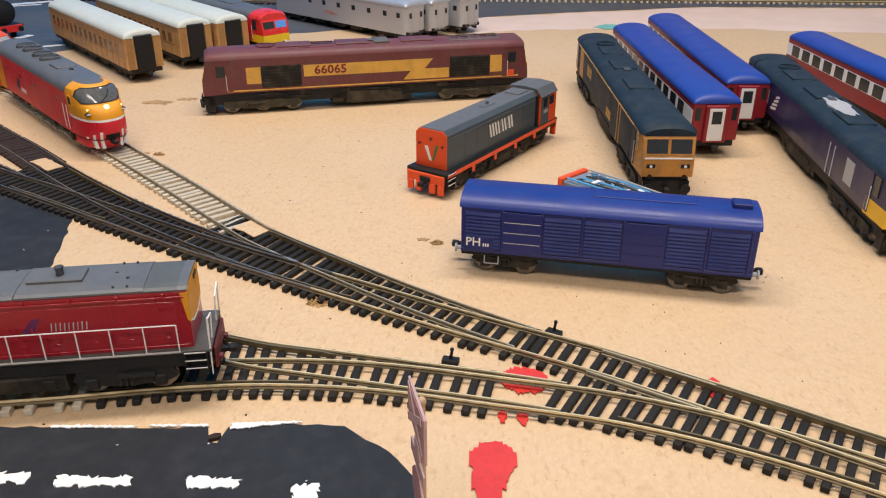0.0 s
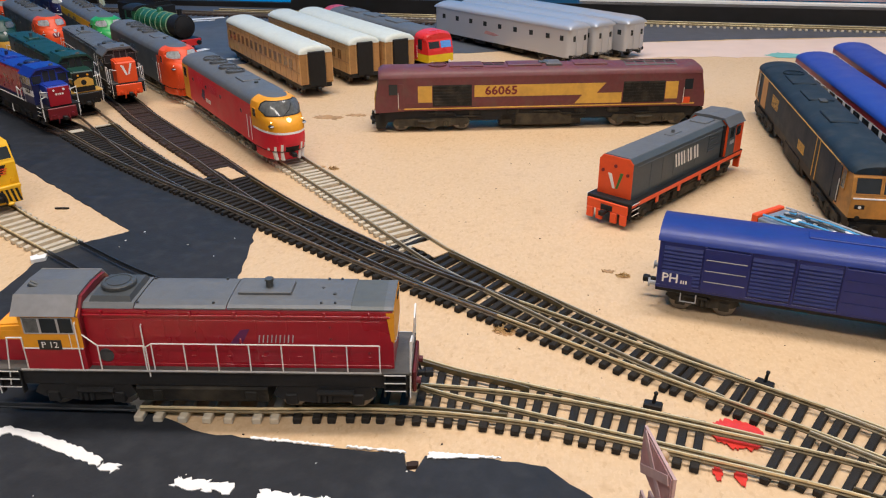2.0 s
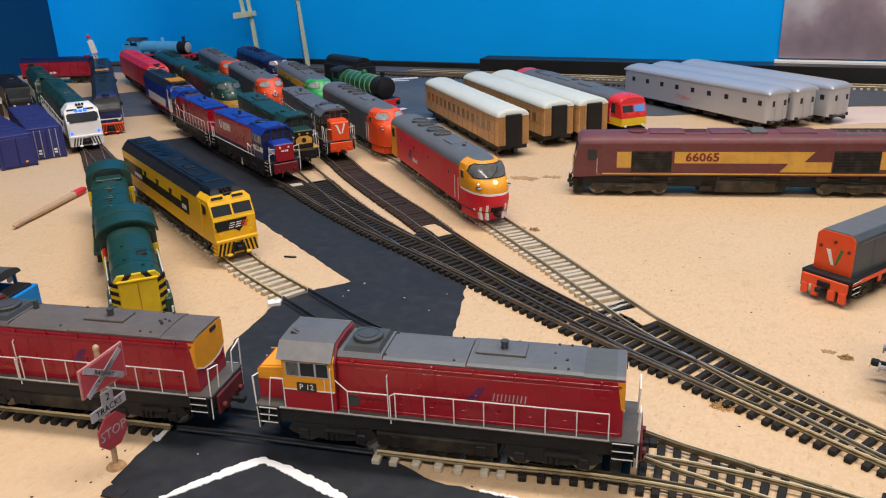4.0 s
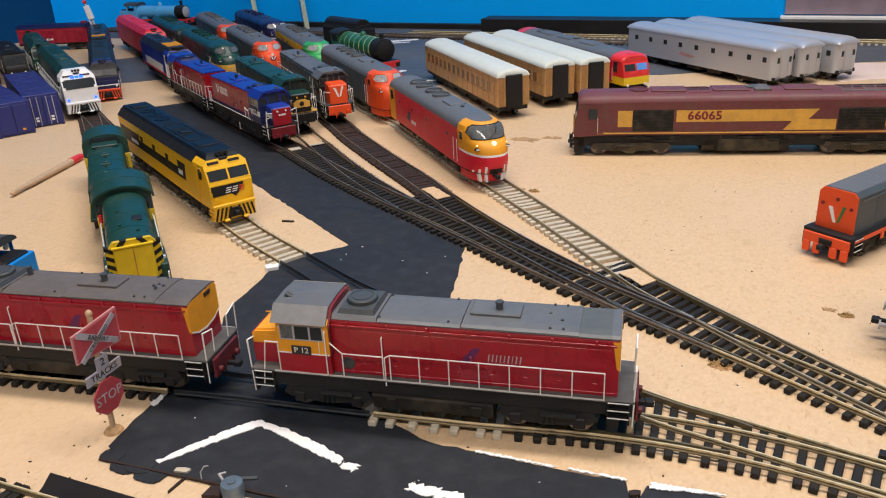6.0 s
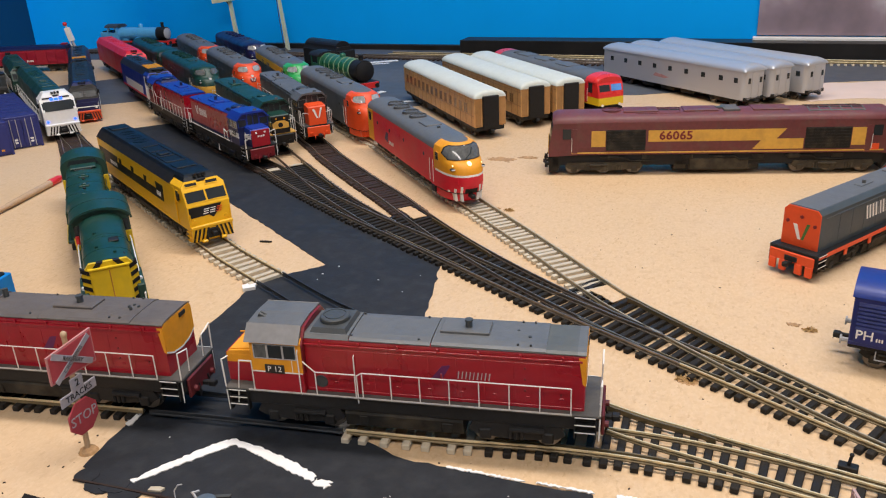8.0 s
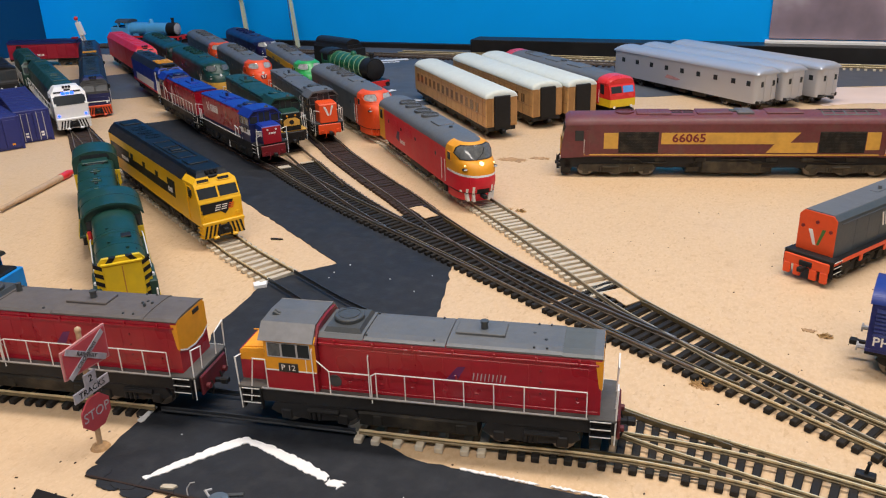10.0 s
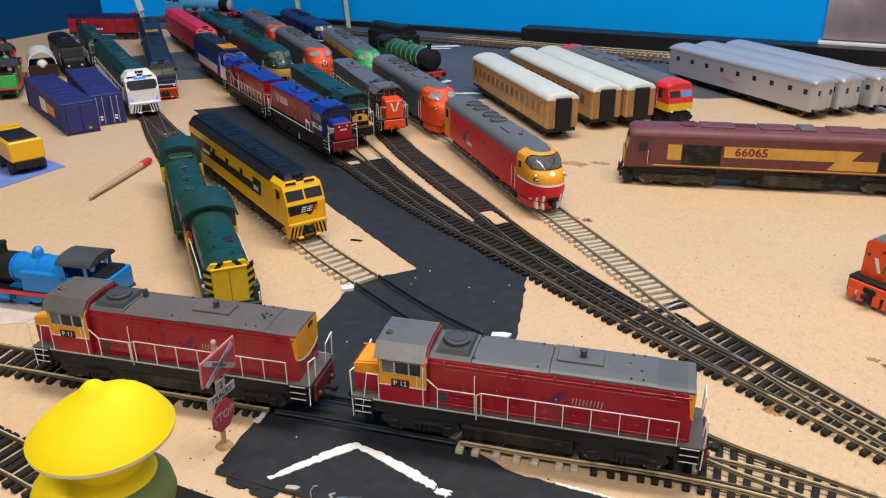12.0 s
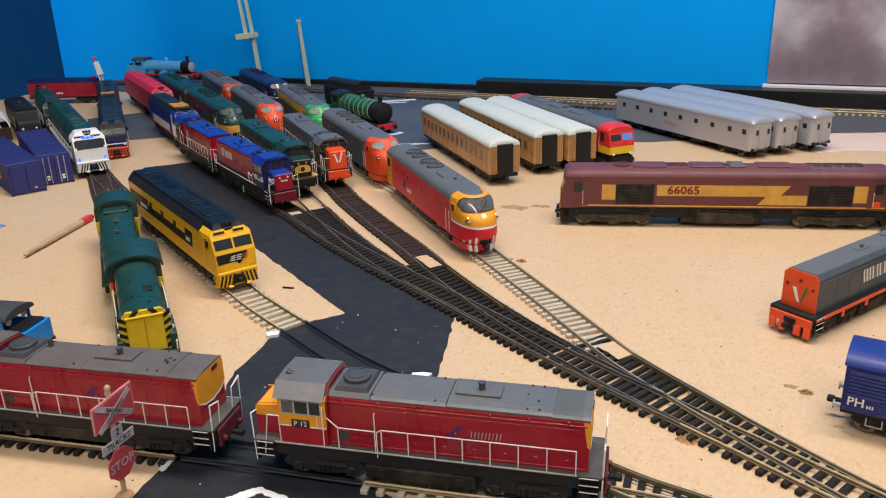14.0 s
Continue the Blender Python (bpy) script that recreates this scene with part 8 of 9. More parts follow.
def bogie_van(name, x, y, turn, label, mt, roof_mt, L=140.0, W=31.0, z=0.0, text=""):
    """A louvred bogie van with sliding doors and a curved roof."""
    t = thing(name, x, y, z, turn, label, "wagon", "goods wagons")
    F, ZB, ZS = L / 2, 13.5, 37.0
    part("underframe", Geo().box(-F, F, -W / 2 + 1, W / 2 - 1, 10.5, ZB, 0.3), BLACKPLASTIC, t)
    body = part("body", Geo().box(-F, F, -W / 2, W / 2, ZB, ZS, 0.4), mt, t)
    part("roof", Geo().prism_x(arc(W + 1.4, ZS - 0.2, 6.0, 12), -F - 0.8, F + 0.8), roof_mt, t, smooth=True)
    part("roof_walk", Geo().box(-F * 0.1, F * 0.6, -4, 4, 42.2, 43.2, 0.3), roof_mt, t)
    part("roof_box", Geo().box(F - 12, F - 3, -4.5, 3.5, 41.0, 45.0, 0.4), mt, t)
    for s in (-1, 1):
        for k in range(7):
            x0 = -F + 2 + k * (L - 4) / 7
            w = (L - 4) / 7 - 1.6
            if k in (1, 4):
                d = part("sliding_door", Geo().box(x0 - 1, x0 + w + 1, min(s * W / 2, s * (W / 2 + 0.9)), max(s * W / 2, s * (W / 2 + 0.9)), ZB + 0.5, ZS - 1.2, 0.15), mt, t)
                for zz in (19.5, 25, 30.5):
                    part("door_bar", Geo().wire([(x0, s * (W / 2 + 1.05), zz), (x0 + w, s * (W / 2 + 1.05), zz)], 0.22), VLGREY if k == 1 else mt, d)
            else:
                louvres(t, x0, x0 + w, s * W / 2, ZB + 2, ZS - 2.4, s, mt, 10)
            part("side_post", Geo().box(x0 + w + 0.3, x0 + w + 1.3, min(s * W / 2, s * (W / 2 + 0.8)), max(s * W / 2, s * (W / 2 + 0.8)), ZB, ZS - 0.5, 0.12), mt, t)
        part("sill", Geo().box(-F, F, min(s * W / 2, s * (W / 2 + 0.5)), max(s * W / 2, s * (W / 2 + 0.5)), ZB - 0.6, ZB + 1.0, 0.12), mt, t)
        part("step_rail", Geo().wire([(-F + 12, s * (W / 2 - 0.5), 11), (-F + 12, s * (W / 2), 7), (-F + 19, s * W / 2, 7), (-F + 19, s * (W / 2 - 0.5), 11)], 0.3), VLGREY, t)
        if text:
            x0 = -F + 2.2 if s < 0 else F - 16.4
            part("code_plate", Geo().box(x0, x0 + 14.2, min(s * W / 2, s * (W / 2 + 1.1)), max(s * W / 2, s * (W / 2 + 1.1)), 14.6, 21.6, 0.1), mt, t)
            words(text, 4.6, LETTER, t, side_pose((-F + 6.4) if s < 0 else (F - 6.4), s * (W / 2 + 1.15), 18.6, s > 0), "wagon_code", bold=0.02)
            bars(t, -F + 11.2 if s < 0 else F - 14.6, s * (W / 2 + 1.12), 16.6, s, (0.7, 0.7, 0.7), 1.7, LETTER, 0.45)
        for e in (-1, 1):
            part("buffer", Geo().cyl((e * F, s * 10.5, 12), (e * (F + 3), s * 10.5, 12), 1.2, 1.2, 8).cyl((e * (F + 3), s * 10.5, 12), (e * (F + 3.8), s * 10.5, 12), 2.2, 2.2, 12), VLGREY, t)
    for e in (-1, 1):
        coupler(t, e * F, e, 9)
        bogie(t, e * (F - 22), 2, 20, 5.0, 11.5)
    return t


bogie_van("bogie_van", 0.0990, 0.3953, -9.8, "dark blue louvred bogie van standing on the board", VANBLUE, VANROOF, text="PH")
red_van = bogie_van("bogie_van", -1.179, 1.043, 21.8, "crimson louvred van with blue roof at the back", VANRED, NAVY, L=118.0)
for s in (-1, 1):
    bars(red_van, -10, s * 16.5, 17.5, s, (1.5, 1.5, 1.0, 1.5, 1.5), 3.2, LETTER, 1.0)
    # Black panel on the closed wall stands in for the doorway's shade.
    part("doorway_shade", Geo().box(-44, -35, min(s * 16.3, s * 16.6), max(s * 16.3, s * 16.6), 15, 35, 0.1), BLACKPLASTIC, red_van)


def scaled(t, k):
    """A thing at another size, about its base."""
    t.matrix_world = t.matrix_world @ Matrix.Scale(k, 4)
    return t


def shunter(name, x, y, turn, label):
    """A small green shunter: hood with a yellow striped nose, side walkways and a rear cab."""
    t = thing(name, x, y, 0.0, turn, label, "locomotive", "green shunters")
    F = 57.0
    gauge_stuff(t, 2 * F, None, 27, 9, 13.5)
    part("footplate", Geo().box(-F, F, -14.5, 14.5, 13.2, 15.2, 0.3), GREEN, t)
    yz = [(-10.5, 15), (10.5, 15), (11.5, 33)] + [(11.5 * math.cos(math.pi * k / 10), 33 + 6.0 * math.sin(math.pi * k / 10)) for k in range(1, 10)] + [(-11.5, 33)]
    part("hood", Geo().prism_x(yz, -F + 34, F - 5), GREEN, t, smooth=True)
    for k in range(4):
        part("hood_cap", Geo().cyl((F - 14 - k * 11, 4 * (-1) ** k, 38.0), (F - 14 - k * 11, 4 * (-1) ** k, 39.4), 0.9, 0.8, 8), GREEN, t)
    for xx in (F - 22, F - 40, F - 44):
        part("hood_seam", Geo().prism_x([(q[0] * 1.012, q[1] + 0.12) for q in yz[2:]], xx, xx + 0.7), GREEN, t)
    part("hood_hatch", Geo().box(F - 36, F - 30, 2, 7, 38.2, 39.2, 0.3), BLACKPLASTIC, t)
    nose = part("nose_frame", Geo().prism_x([(-12.6, 15), (12.6, 15), (12.6, 33.5), (8.6, 38.6), (-8.6, 38.6), (-12.6, 33.5)], F - 5, F - 2.8), NOSEYELLOW, t)
    for s in (-1, 1):
        for k in range(5):
            part("hazard_stripe", Geo().prism_x([(s * 9.0, 16.0 + k * 4.2), (s * 12.75, 18.2 + k * 4.2), (s * 12.75, 20.3 + k * 4.2), (s * 9.0, 18.1 + k * 4.2)], F - 5.1, F - 2.5), BLACKPLASTIC, nose)
        part("hazard_stripe", Geo().prism_x([(s * 2.2, 38.7), (s * 5.2, 38.7), (s * 8.4, 35.0), (s * 5.4, 35.0)], F - 5.1, F - 2.5), BLACKPLASTIC, nose)
        part("sand_box", Geo().box(F - 26, F - 1.0, min(s * 10.8, s * 14.6), max(s * 10.8, s * 14.6), 15, 24.5, 0.6), GREEN, t)
        part("sand_filler", Geo().cyl((F - 8, s * 12.8, 24.4), (F - 8, s * 12.8, 25.8), 1.3, 1.2, 10), WHITE, t)
        part("step_white_edge", Geo().wire([(F + 0.4, s * 13.6, 15.6), (F + 0.4, s * 13.6, 20), (F - 2.2, s * 13.9, 20)], 0.35), WHITERAIL, t)
        part("buffer_beam_panel", Geo().prism_x([(s * 9.4, 9.0), (s * 14.2, 9.0), (s * 14.2, 15.0), (s * 9.4, 15.0)], F + 1.2, F + 1.6), BLACKPLASTIC, t)
    part("lamp_red", Geo().cyl((-F + 36, -13.4, 24.0), (-F + 36, -13.4, 28.5), 1.2, 1.1, 10), TOYRED, t)
    part("radiator_rib", Geo().box(F - 1.7, F - 1.35, -0.25, 0.25, 16.5, 34.5, 0.08), RUSTYGOLD, t)
    for xx, yy in ((F - 16, 7.5), (F - 16, -6.0), (F - 27, 6.0), (F - 27, -5.5), (F - 12, 3.0)):
        part("hood_handle", Geo().box(xx, xx + 2.4, yy - 0.8, yy + 0.8, 36.6, 38.2 if abs(yy) < 4 else 37.4, 0.2), BLACKPLASTIC, t)
    part("radiator_panel", Geo().box(F - 3.4, F - 1.6, -9.0, 9.0, 15.5, 35.5, 0.6), NOSEYELLOW, t)
    part("radiator_lip", Geo().prism_y([(F - 2.8, 35.2), (F - 1.0, 35.6), (F - 1.0, 36.2), (F - 2.8, 36.4)], -9.4, 9.4), NOSEYELLOW, t)
    yz = [(-15, 15), (15, 15), (15, 35)] + [(15 * math.cos(math.pi * k / 10), 35 + 7.0 * math.sin(math.pi * k / 10)) for k in range(1, 10)] + [(-15, 35)]
    cab = part("cab", Geo().prism_x(yz, -F + 2, -F + 34), GREEN, t, smooth=True)
    lid = [(16.6 * math.cos(math.pi * k / 14), 34.6 + 8.4 * math.sin(math.pi * k / 14)) for k in range(15)] + [(15.4 * math.cos(math.pi * k / 14), 34.6 + 7.1 * math.sin(math.pi * k / 14)) for k in range(14, -1, -1)]
    part("cab_roof", Geo().prism_x(lid, -F + 0.5, -F + 36.5), GREEN, t, smooth=True)
    part("roof_rib", Geo().prism_x([(q * 1.01, h + 0.15) for q, h in lid[:15]] + [(q * 0.99, h - 0.2) for q, h in lid[14::-1]], -F + 17, -F + 18), GREEN, t, smooth=True)
    for s in (-1, 1):
        pane(cab, -F + 8, -F + 16, s * 15, 25, 34, s, GLASS)
        pane(cab, -F + 20, -F + 28, s * 15, 25, 34, s, GLASS)
        part("cab_corner", Geo().box(-F + 33.6, -F + 34.6, min(s * 11.6, s * 15.1), max(s * 11.6, s * 15.1), 15.5, 27, 0.2), NOSEYELLOW, t)
        part("cab_side_panel", Geo().box(-F + 28, -F + 34.2, min(s * 14.9, s * 15.2), max(s * 14.9, s * 15.2), 15.5, 27, 0.2), NOSEYELLOW, t)
        part("cab_front_window", Geo().box(-F + 33.8, -F + 34.3, s * 12.8 - 1.5, s * 12.8 + 1.5, 26, 34, 0.1), GLASS, t)
        part("walkway_locker", Geo().box(-F + 36, F - 12, min(s * 10.5, s * 14.4), max(s * 10.5, s * 14.4), 15, 21, 0.4), GREEN, t)
        part("yellow_edge", Geo().box(-F + 4, F - 4, min(s * 14.5, s * 15.0), max(s * 14.5, s * 15.0), 12.4, 15.3, 0.15), NOSEYELLOW, t)
        part("handrail", Geo().wire([(-F + 36, s * 13.6, 24), (-F + 50, s * 13.6, 27), (F - 26, s * 13.2, 27), (F - 14, s * 13.2, 22), (F - 8, s * 13, 22)], 0.38).cyl((F - 26, s * 13.2, 27), (F - 26, s * 13.2, 20), 0.35, 0.35, 6), WHITERAIL, t)
        part("lamp_bracket", Geo().cyl((F - 6, s * 13, 17), (F - 3, s * 13, 17), 1.2, 1.2, 8), WHITE, t)
        for e in (-1, 1):
            part("buffer", Geo().cyl((e * F, s * 10, 11), (e * (F + 4), s * 10, 11), 1.6, 1.6, 10).cyl((e * (F + 4), s * 10, 11), (e * (F + 5), s * 10, 11), 3, 3, 12), BLACKPLASTIC, t)
        part("coupling_rod", Geo().box(-F + 16, F - 18, min(s * 10.6, s * 11.8), max(s * 10.6, s * 11.8), 7.0, 8.6, 0.2), VDARKRED, t)
    part("footplate_end", Geo().box(F - 0.5, F + 1.2, -14, 14, 8, 15.4, 0.4), GREEN, t)
    for xx in (-34, 0, 32):
        g = Geo()
        for s in (-1, 1):
            g.cyl((xx, s * 7.6, 8.2), (xx, s * 10.2, 8.2), 8.2, 8.2, 20)
        part("wheelset", g, WHEELSTEEL, t)
    return t


scaled(shunter("shunter", -0.3802, 0.3572, -43.5, "green shunter with yellow and black striped nose"), 1.12)


def hood_ended(name, x, y, turn, label, L=160.0):
    """A long green hood unit with a rounded cab at its far end."""
    t = thing(name, x, y, 0.0, turn, label, "locomotive", "green shunters")
    F = L / 2
    gauge_stuff(t, L, (-18, 18), 26, 9, 14)
    part("footplate", Geo().box(-F, F, -14.5, 14.5, 13.8, 15.6, 0.3), GREEN, t)
    yz = [(-12.5, 15), (12.5, 15), (12.5, 33)] + [(12.5 * math.cos(math.pi * k / 10), 33 + 4.0 * math.sin(math.pi * k / 10)) for k in range(1, 10)] + [(-12.5, 33)]
    part("hood", Geo().prism_x(yz, -F + 34, F - 2), GREEN, t, smooth=True)
    # Raised black plate stands in for the shade of a roof recess.
    part("recess_shade", Geo().box(-F + 38, -F + 50, -6.5, 6.5, 36.2, 37.3, 0.3), BLACKPLASTIC, t)
    for k in range(3):
        part("roof_seam", Geo().prism_x([(q * 1.015, h + 0.15) for q, h in yz[2:]], -F + 60 + k * 25, -F + 60.7 + k * 25), GREEN, t)
        part("roof_vent", Geo().box(-F + 66 + k * 25, -F + 73 + k * 25, -3.4, 3.4, 36.6, 37.9, 0.4).box(-F + 68 + k * 25, -F + 71 + k * 25, -1.6, 1.6, 37.6, 38.7, 0.3), GREEN, t)
        part("lifting_lug", Geo().box(-F + 77 + k * 25, -F + 79 + k * 25, -1, 1, 36.6, 38.0, 0.3), BLACKPLASTIC, t)
    yz = [(-16, 15), (16, 15), (16, 35.5)] + [(16 * math.cos(math.pi * k / 12), 35.5 + 7.5 * math.sin(math.pi * k / 12)) for k in range(1, 12)] + [(-16, 35.5)]
    cab = part("cab", Geo().prism_x(yz, -F + 2, -F + 34), GREEN, t, smooth=True)
    part("cab_brow", Geo().prism_x([(-11, 37.0), (11, 37.0), (9, 40.6), (-9, 40.6)], -F + 33.6, -F + 34.5), GLASS, t)
    part("roof_panel", Geo().box(-F + 36, -F + 48, -9, 9, 36.5, 38.2, 0.5), GREEN, t)
    for s in (-1, 1):
        pane(cab, -F + 8, -F + 18, s * 16, 25, 34, s, GLASS)
        part("cab_corner", Geo().box(-F + 33.6, -F + 34.6, min(s * 12.6, s * 16.1), max(s * 12.6, s * 16.1), 15.5, 27, 0.2), NOSEYELLOW, t)
        part("yellow_edge", Geo().box(-F + 4, F - 4, min(s * 14.5, s * 15.0), max(s * 14.5, s * 15.0), 12.6, 15.4, 0.15), NOSEYELLOW, t)
        part("handrail", Geo().wire([(-F + 36, s * 13.6, 24), (0, s * 13.6, 24), (F - 10, s * 13.2, 24)], 0.32), GREEN, t)
    bogie(t, F - 34, 2, 24, 5.6, 11.5)
    bogie(t, -F + 34, 2, 24, 5.6, 11.5)
    return t


scaled(hood_ended("hood_diesel", -0.4860, 0.4493, -44.5, "dark green hooded diesel behind the shunter", 145.0), 1.05)


def container(name, x, y, turn, label, L=160.0, mark=False, rods=True):
    t = thing(name, x, y, 0.0, turn, label, "container", "shipping containers")
    F, W, H = L / 2, 32.0, 34.0
    part("body", Geo().box(-F, F, -W / 2, W / 2, 0.6, H, 0.4), CONTAINER, t)
    for s in (-1, 1):
        for k in range(28):
            xx = -F + 5 + k * (L - 10) / 27
            part("corrugation", Geo().prism_z([(xx - 1.6, s * W / 2), (xx - 0.9, s * (W / 2 + 0.7)), (xx + 0.9, s * (W / 2 + 0.7)), (xx + 1.6, s * W / 2)], 3, H - 3), CONTAINER, t)
        part("top_rail", Geo().box(-F, F, min(s * (W / 2 - 1), s * (W / 2 + 0.9)), max(s * (W / 2 - 1), s * (W / 2 + 0.9)), H - 2.6, H + 0.2, 0.3), CONTAINER, t)
        part("bottom_rail", Geo().box(-F, F, min(s * (W / 2 - 1), s * (W / 2 + 0.9)), max(s * (W / 2 - 1), s * (W / 2 + 0.9)), 0, 2.8, 0.3), CONTAINER, t)
        for e in (-1, 1):
            part("corner_post", Geo().box(e * F - 1.6, e * F + 1.0, s * (W / 2) - 1.6, s * (W / 2) + 1.2, 0, H + 0.4, 0.4), CONTAINER, t)
        if mark:
            part("side_logo", Geo().box(-20, 6, min(s * (W / 2 + 0.3), s * (W / 2 + 0.85)), max(s * (W / 2 + 0.3), s * (W / 2 + 0.85)), 9, 24, 0.1), LETTER, t)
            part("side_logo", Geo().box(7, 40, min(s * (W / 2 + 0.3), s * (W / 2 + 0.85)), max(s * (W / 2 + 0.3), s * (W / 2 + 0.85)), 11, 22, 0.1), VYELLOW, t)
    for k in range(10):
        xx = -F + 8 + k * (L - 16) / 9
        part("roof_rib", Geo().box(xx - 2, xx + 2, -W / 2 + 2, W / 2 - 2, H - 0.2, H + 0.35, 0.1), CONTAINER, t)
    for yy in (-7.6, 7.6):
        d = part("door", Geo().box(F + 0.2, F + 1.0, yy - 7.0, yy + 7.0, 2.8, H - 2.8, 0.2), CONTAINER, t)
        for dy in (-3.4, 2.6) if rods else ():
            part("lock_rod", Geo().cyl((F + 1.3, yy + dy, 2), (F + 1.3, yy + dy, H - 2), 0.45, 0.45, 6), VLGREY, d)
        for zz in (6.0, 9.0) if rods else (5.0,) if yy > 0 else ():
            part("door_label", Geo().box(F + 0.9, F + 1.12, yy - 2, yy + 1, zz, zz + 2.0, 0.05), LETTER if rods else VYELLOW, d)
    return t


container("container", -0.8215, 0.6245, -27.6, "dark blue shipping container with white and orange logo", 168, True, False)
container("container", -0.8168, 0.6704, -34.0, "dark blue shipping container with white door rods", 166)


def steam_engine(name, x, y, turn, label, boiler, L=150.0, z=0.0, toy=False, tank=False, frame_mt=None, cab_mt=None, group="steam engines"):
    """A steam engine: boiler with bands, smokebox, chimney, domes, splashers, cab and wheels."""
    t = thing(name, x, y, z, turn, label, "steam engine", group)
    F = L / 2
    R, ZC = (12.0, 27.0) if toy else (14.0, 29.0)
    fm = frame_mt or BLACKPLASTIC
    part("running_plate", Geo().box(-F, F, -15.5, 15.5, 13.2, 15.0, 0.3), fm, t)
    part("frame", Geo().box(-F + 3, F - 3, -9, 9, 7, 13.4, 0.4), BLACKPLASTIC, t)
    xc, xs = -F + 38, F - 26
    part("boiler", Geo().cyl((xc, 0, ZC), (xs, 0, ZC), R, R - 0.8, 28), boiler, t, smooth=True)
    part("smokebox", Geo().cyl((xs - 0.4, 0, ZC), (F - 8, 0, ZC), R - 0.2, R - 0.2, 28), BLACKPLASTIC, t, smooth=True)
    part("smokebox_door", Geo().lathe([(R - 1.6, 0), (R - 1.8, 1.0), (6, 2.6), (0.6, 3.2)], 24, pose(F - 8, 0, ZC, 0, 90, 0)), VLGREY if toy and tank is None else BLACKPLASTIC, t, smooth=True)
    n = 7 if not toy else 3
    for k in range(n):
        xx = xc + 3 + k * (xs - xc - 6) / (n - 1)
        part("boiler_band", Geo().cyl((xx - 0.22, 0, ZC), (xx + 0.22, 0, ZC), R + 0.25, R + 0.25, 28), PALEBAND if not toy else boiler, t, smooth=True)
    part("chimney", Geo().lathe([(3.6, ZC + 9), (2.8, ZC + 12), (2.8, ZC + 18), (3.6, ZC + 19), (3.2, ZC + 20.5), (2.2, ZC + 20.4)], 18, pose(F - 16, 0, 0)), BLACKPLASTIC, t, smooth=True)
    part("dome", Geo().lathe([(4.6, ZC + 9.5), (4.0, ZC + 12), (4.0, ZC + 15), (3.4, ZC + 17), (2.0, ZC + 18.2), (0.3, ZC + 18.6)], 18, pose((xc + xs) / 2 + 4, 0, 0)), boiler, t, smooth=True)
    cm = cab_mt or boiler
    for s in (-1, 1):
        part("cab_side", Geo().box(-F + 16, xc + 1, min(s * 13.8, s * 14.8), max(s * 13.8, s * 14.8), 15, 30, 0.2), cm, t)
        part("cab_pillar", Geo().box(xc - 3, xc + 1, min(s * 13.8, s * 14.8), max(s * 13.8, s * 14.8), 29.8, 40, 0.2).box(-F + 16, -F + 19, min(s * 13.8, s * 14.8), max(s * 13.8, s * 14.8), 29.8, 40, 0.2), cm, t)
        part("splasher", Geo().cyl((10, s * 11.5, 14), (10, s * 14, 14), 8.5, 8.5, 24), boiler, t)
        part("buffer", Geo().cyl((F, s * 10, 11), (F + 4, s * 10, 11), 1.5, 1.5, 10).cyl((F + 4, s * 10, 11), (F + 5, s * 10, 11), 3, 3, 12), BLACKPLASTIC, t)
        part("valance", Geo().box(-F, F, min(s * 15.3, s * 16.0), max(s * 15.3, s * 16.0), 12.0, 15.2, 0.15), TOYRED if toy else BLACKPLASTIC, t)
        if tank:
            part("side_tank", Geo().box(xc - 2, xs - 12, min(s * 9.5, s * 14.8), max(s * 9.5, s * 14.8), 15, 31, 0.8), boiler, t)
    part("cab_front", Geo().box(xc, xc + 1, -13.8, 13.8, 15, 40, 0.2), cm, t)
    part("cab_roof", Geo().prism_x(arc(31, 39.5, 6.0, 12), -F + 12, xc + 3), BLACKPLASTIC if not toy else VDGREY, t, smooth=True)
    if toy:
        part("bunker", Geo().box(-F, -F + 16, -14.8, 14.8, 15, 31, 0.6), boiler, t)
        part("coal", Geo().box(-F + 2, -F + 15, -12, 12, 30, 33, 1.2), CHARBLACK, t)
        for s in (-1, 1):
            part("cab_porthole", Geo().cyl((-F + 15.6, s * 8, 36), (-F + 16.6, s * 8, 36), 2.4, 2.4, 14), WHITE, t)
    part("buffer_beam", Geo().box(F - 1.2, F + 0.8, -15, 15, 7.5, 15.2, 0.3), TOYRED, t)
    for k, (xx, r) in enumerate(((-24, 9.5), (2, 9.5), (26, 9.5), (F - 14, 5.5))):
        g = Geo()
        for s in (-1, 1):
            g.cyl((xx, s * 7.6, r), (xx, s * 10.0, r), r, r, 24)
            g.cyl((xx, s * 10.0, r), (xx, s * 10.6, r), r * 0.3, r * 0.25, 12)
        part("wheelset", g, BLACKPLASTIC if not toy else boiler, t)
    for s in (-1, 1):
        part("coupling_rod", Geo().box(-24, 26, min(s * 10.7, s * 11.5), max(s * 10.7, s * 11.5), 7.2, 8.8, 0.2), WHEELSTEEL, t)
        part("cylinder", Geo().cyl((F - 26, s * 12, 10), (F - 8, s * 12, 10), 4.4, 4.4, 14), boiler, t)
    return t


steam_engine("steam_engine", -0.5660, 0.9920, -33.0, "dark green steam engine with pale boiler bands", STEAMGREEN, frame_mt=BLACKPLASTIC)


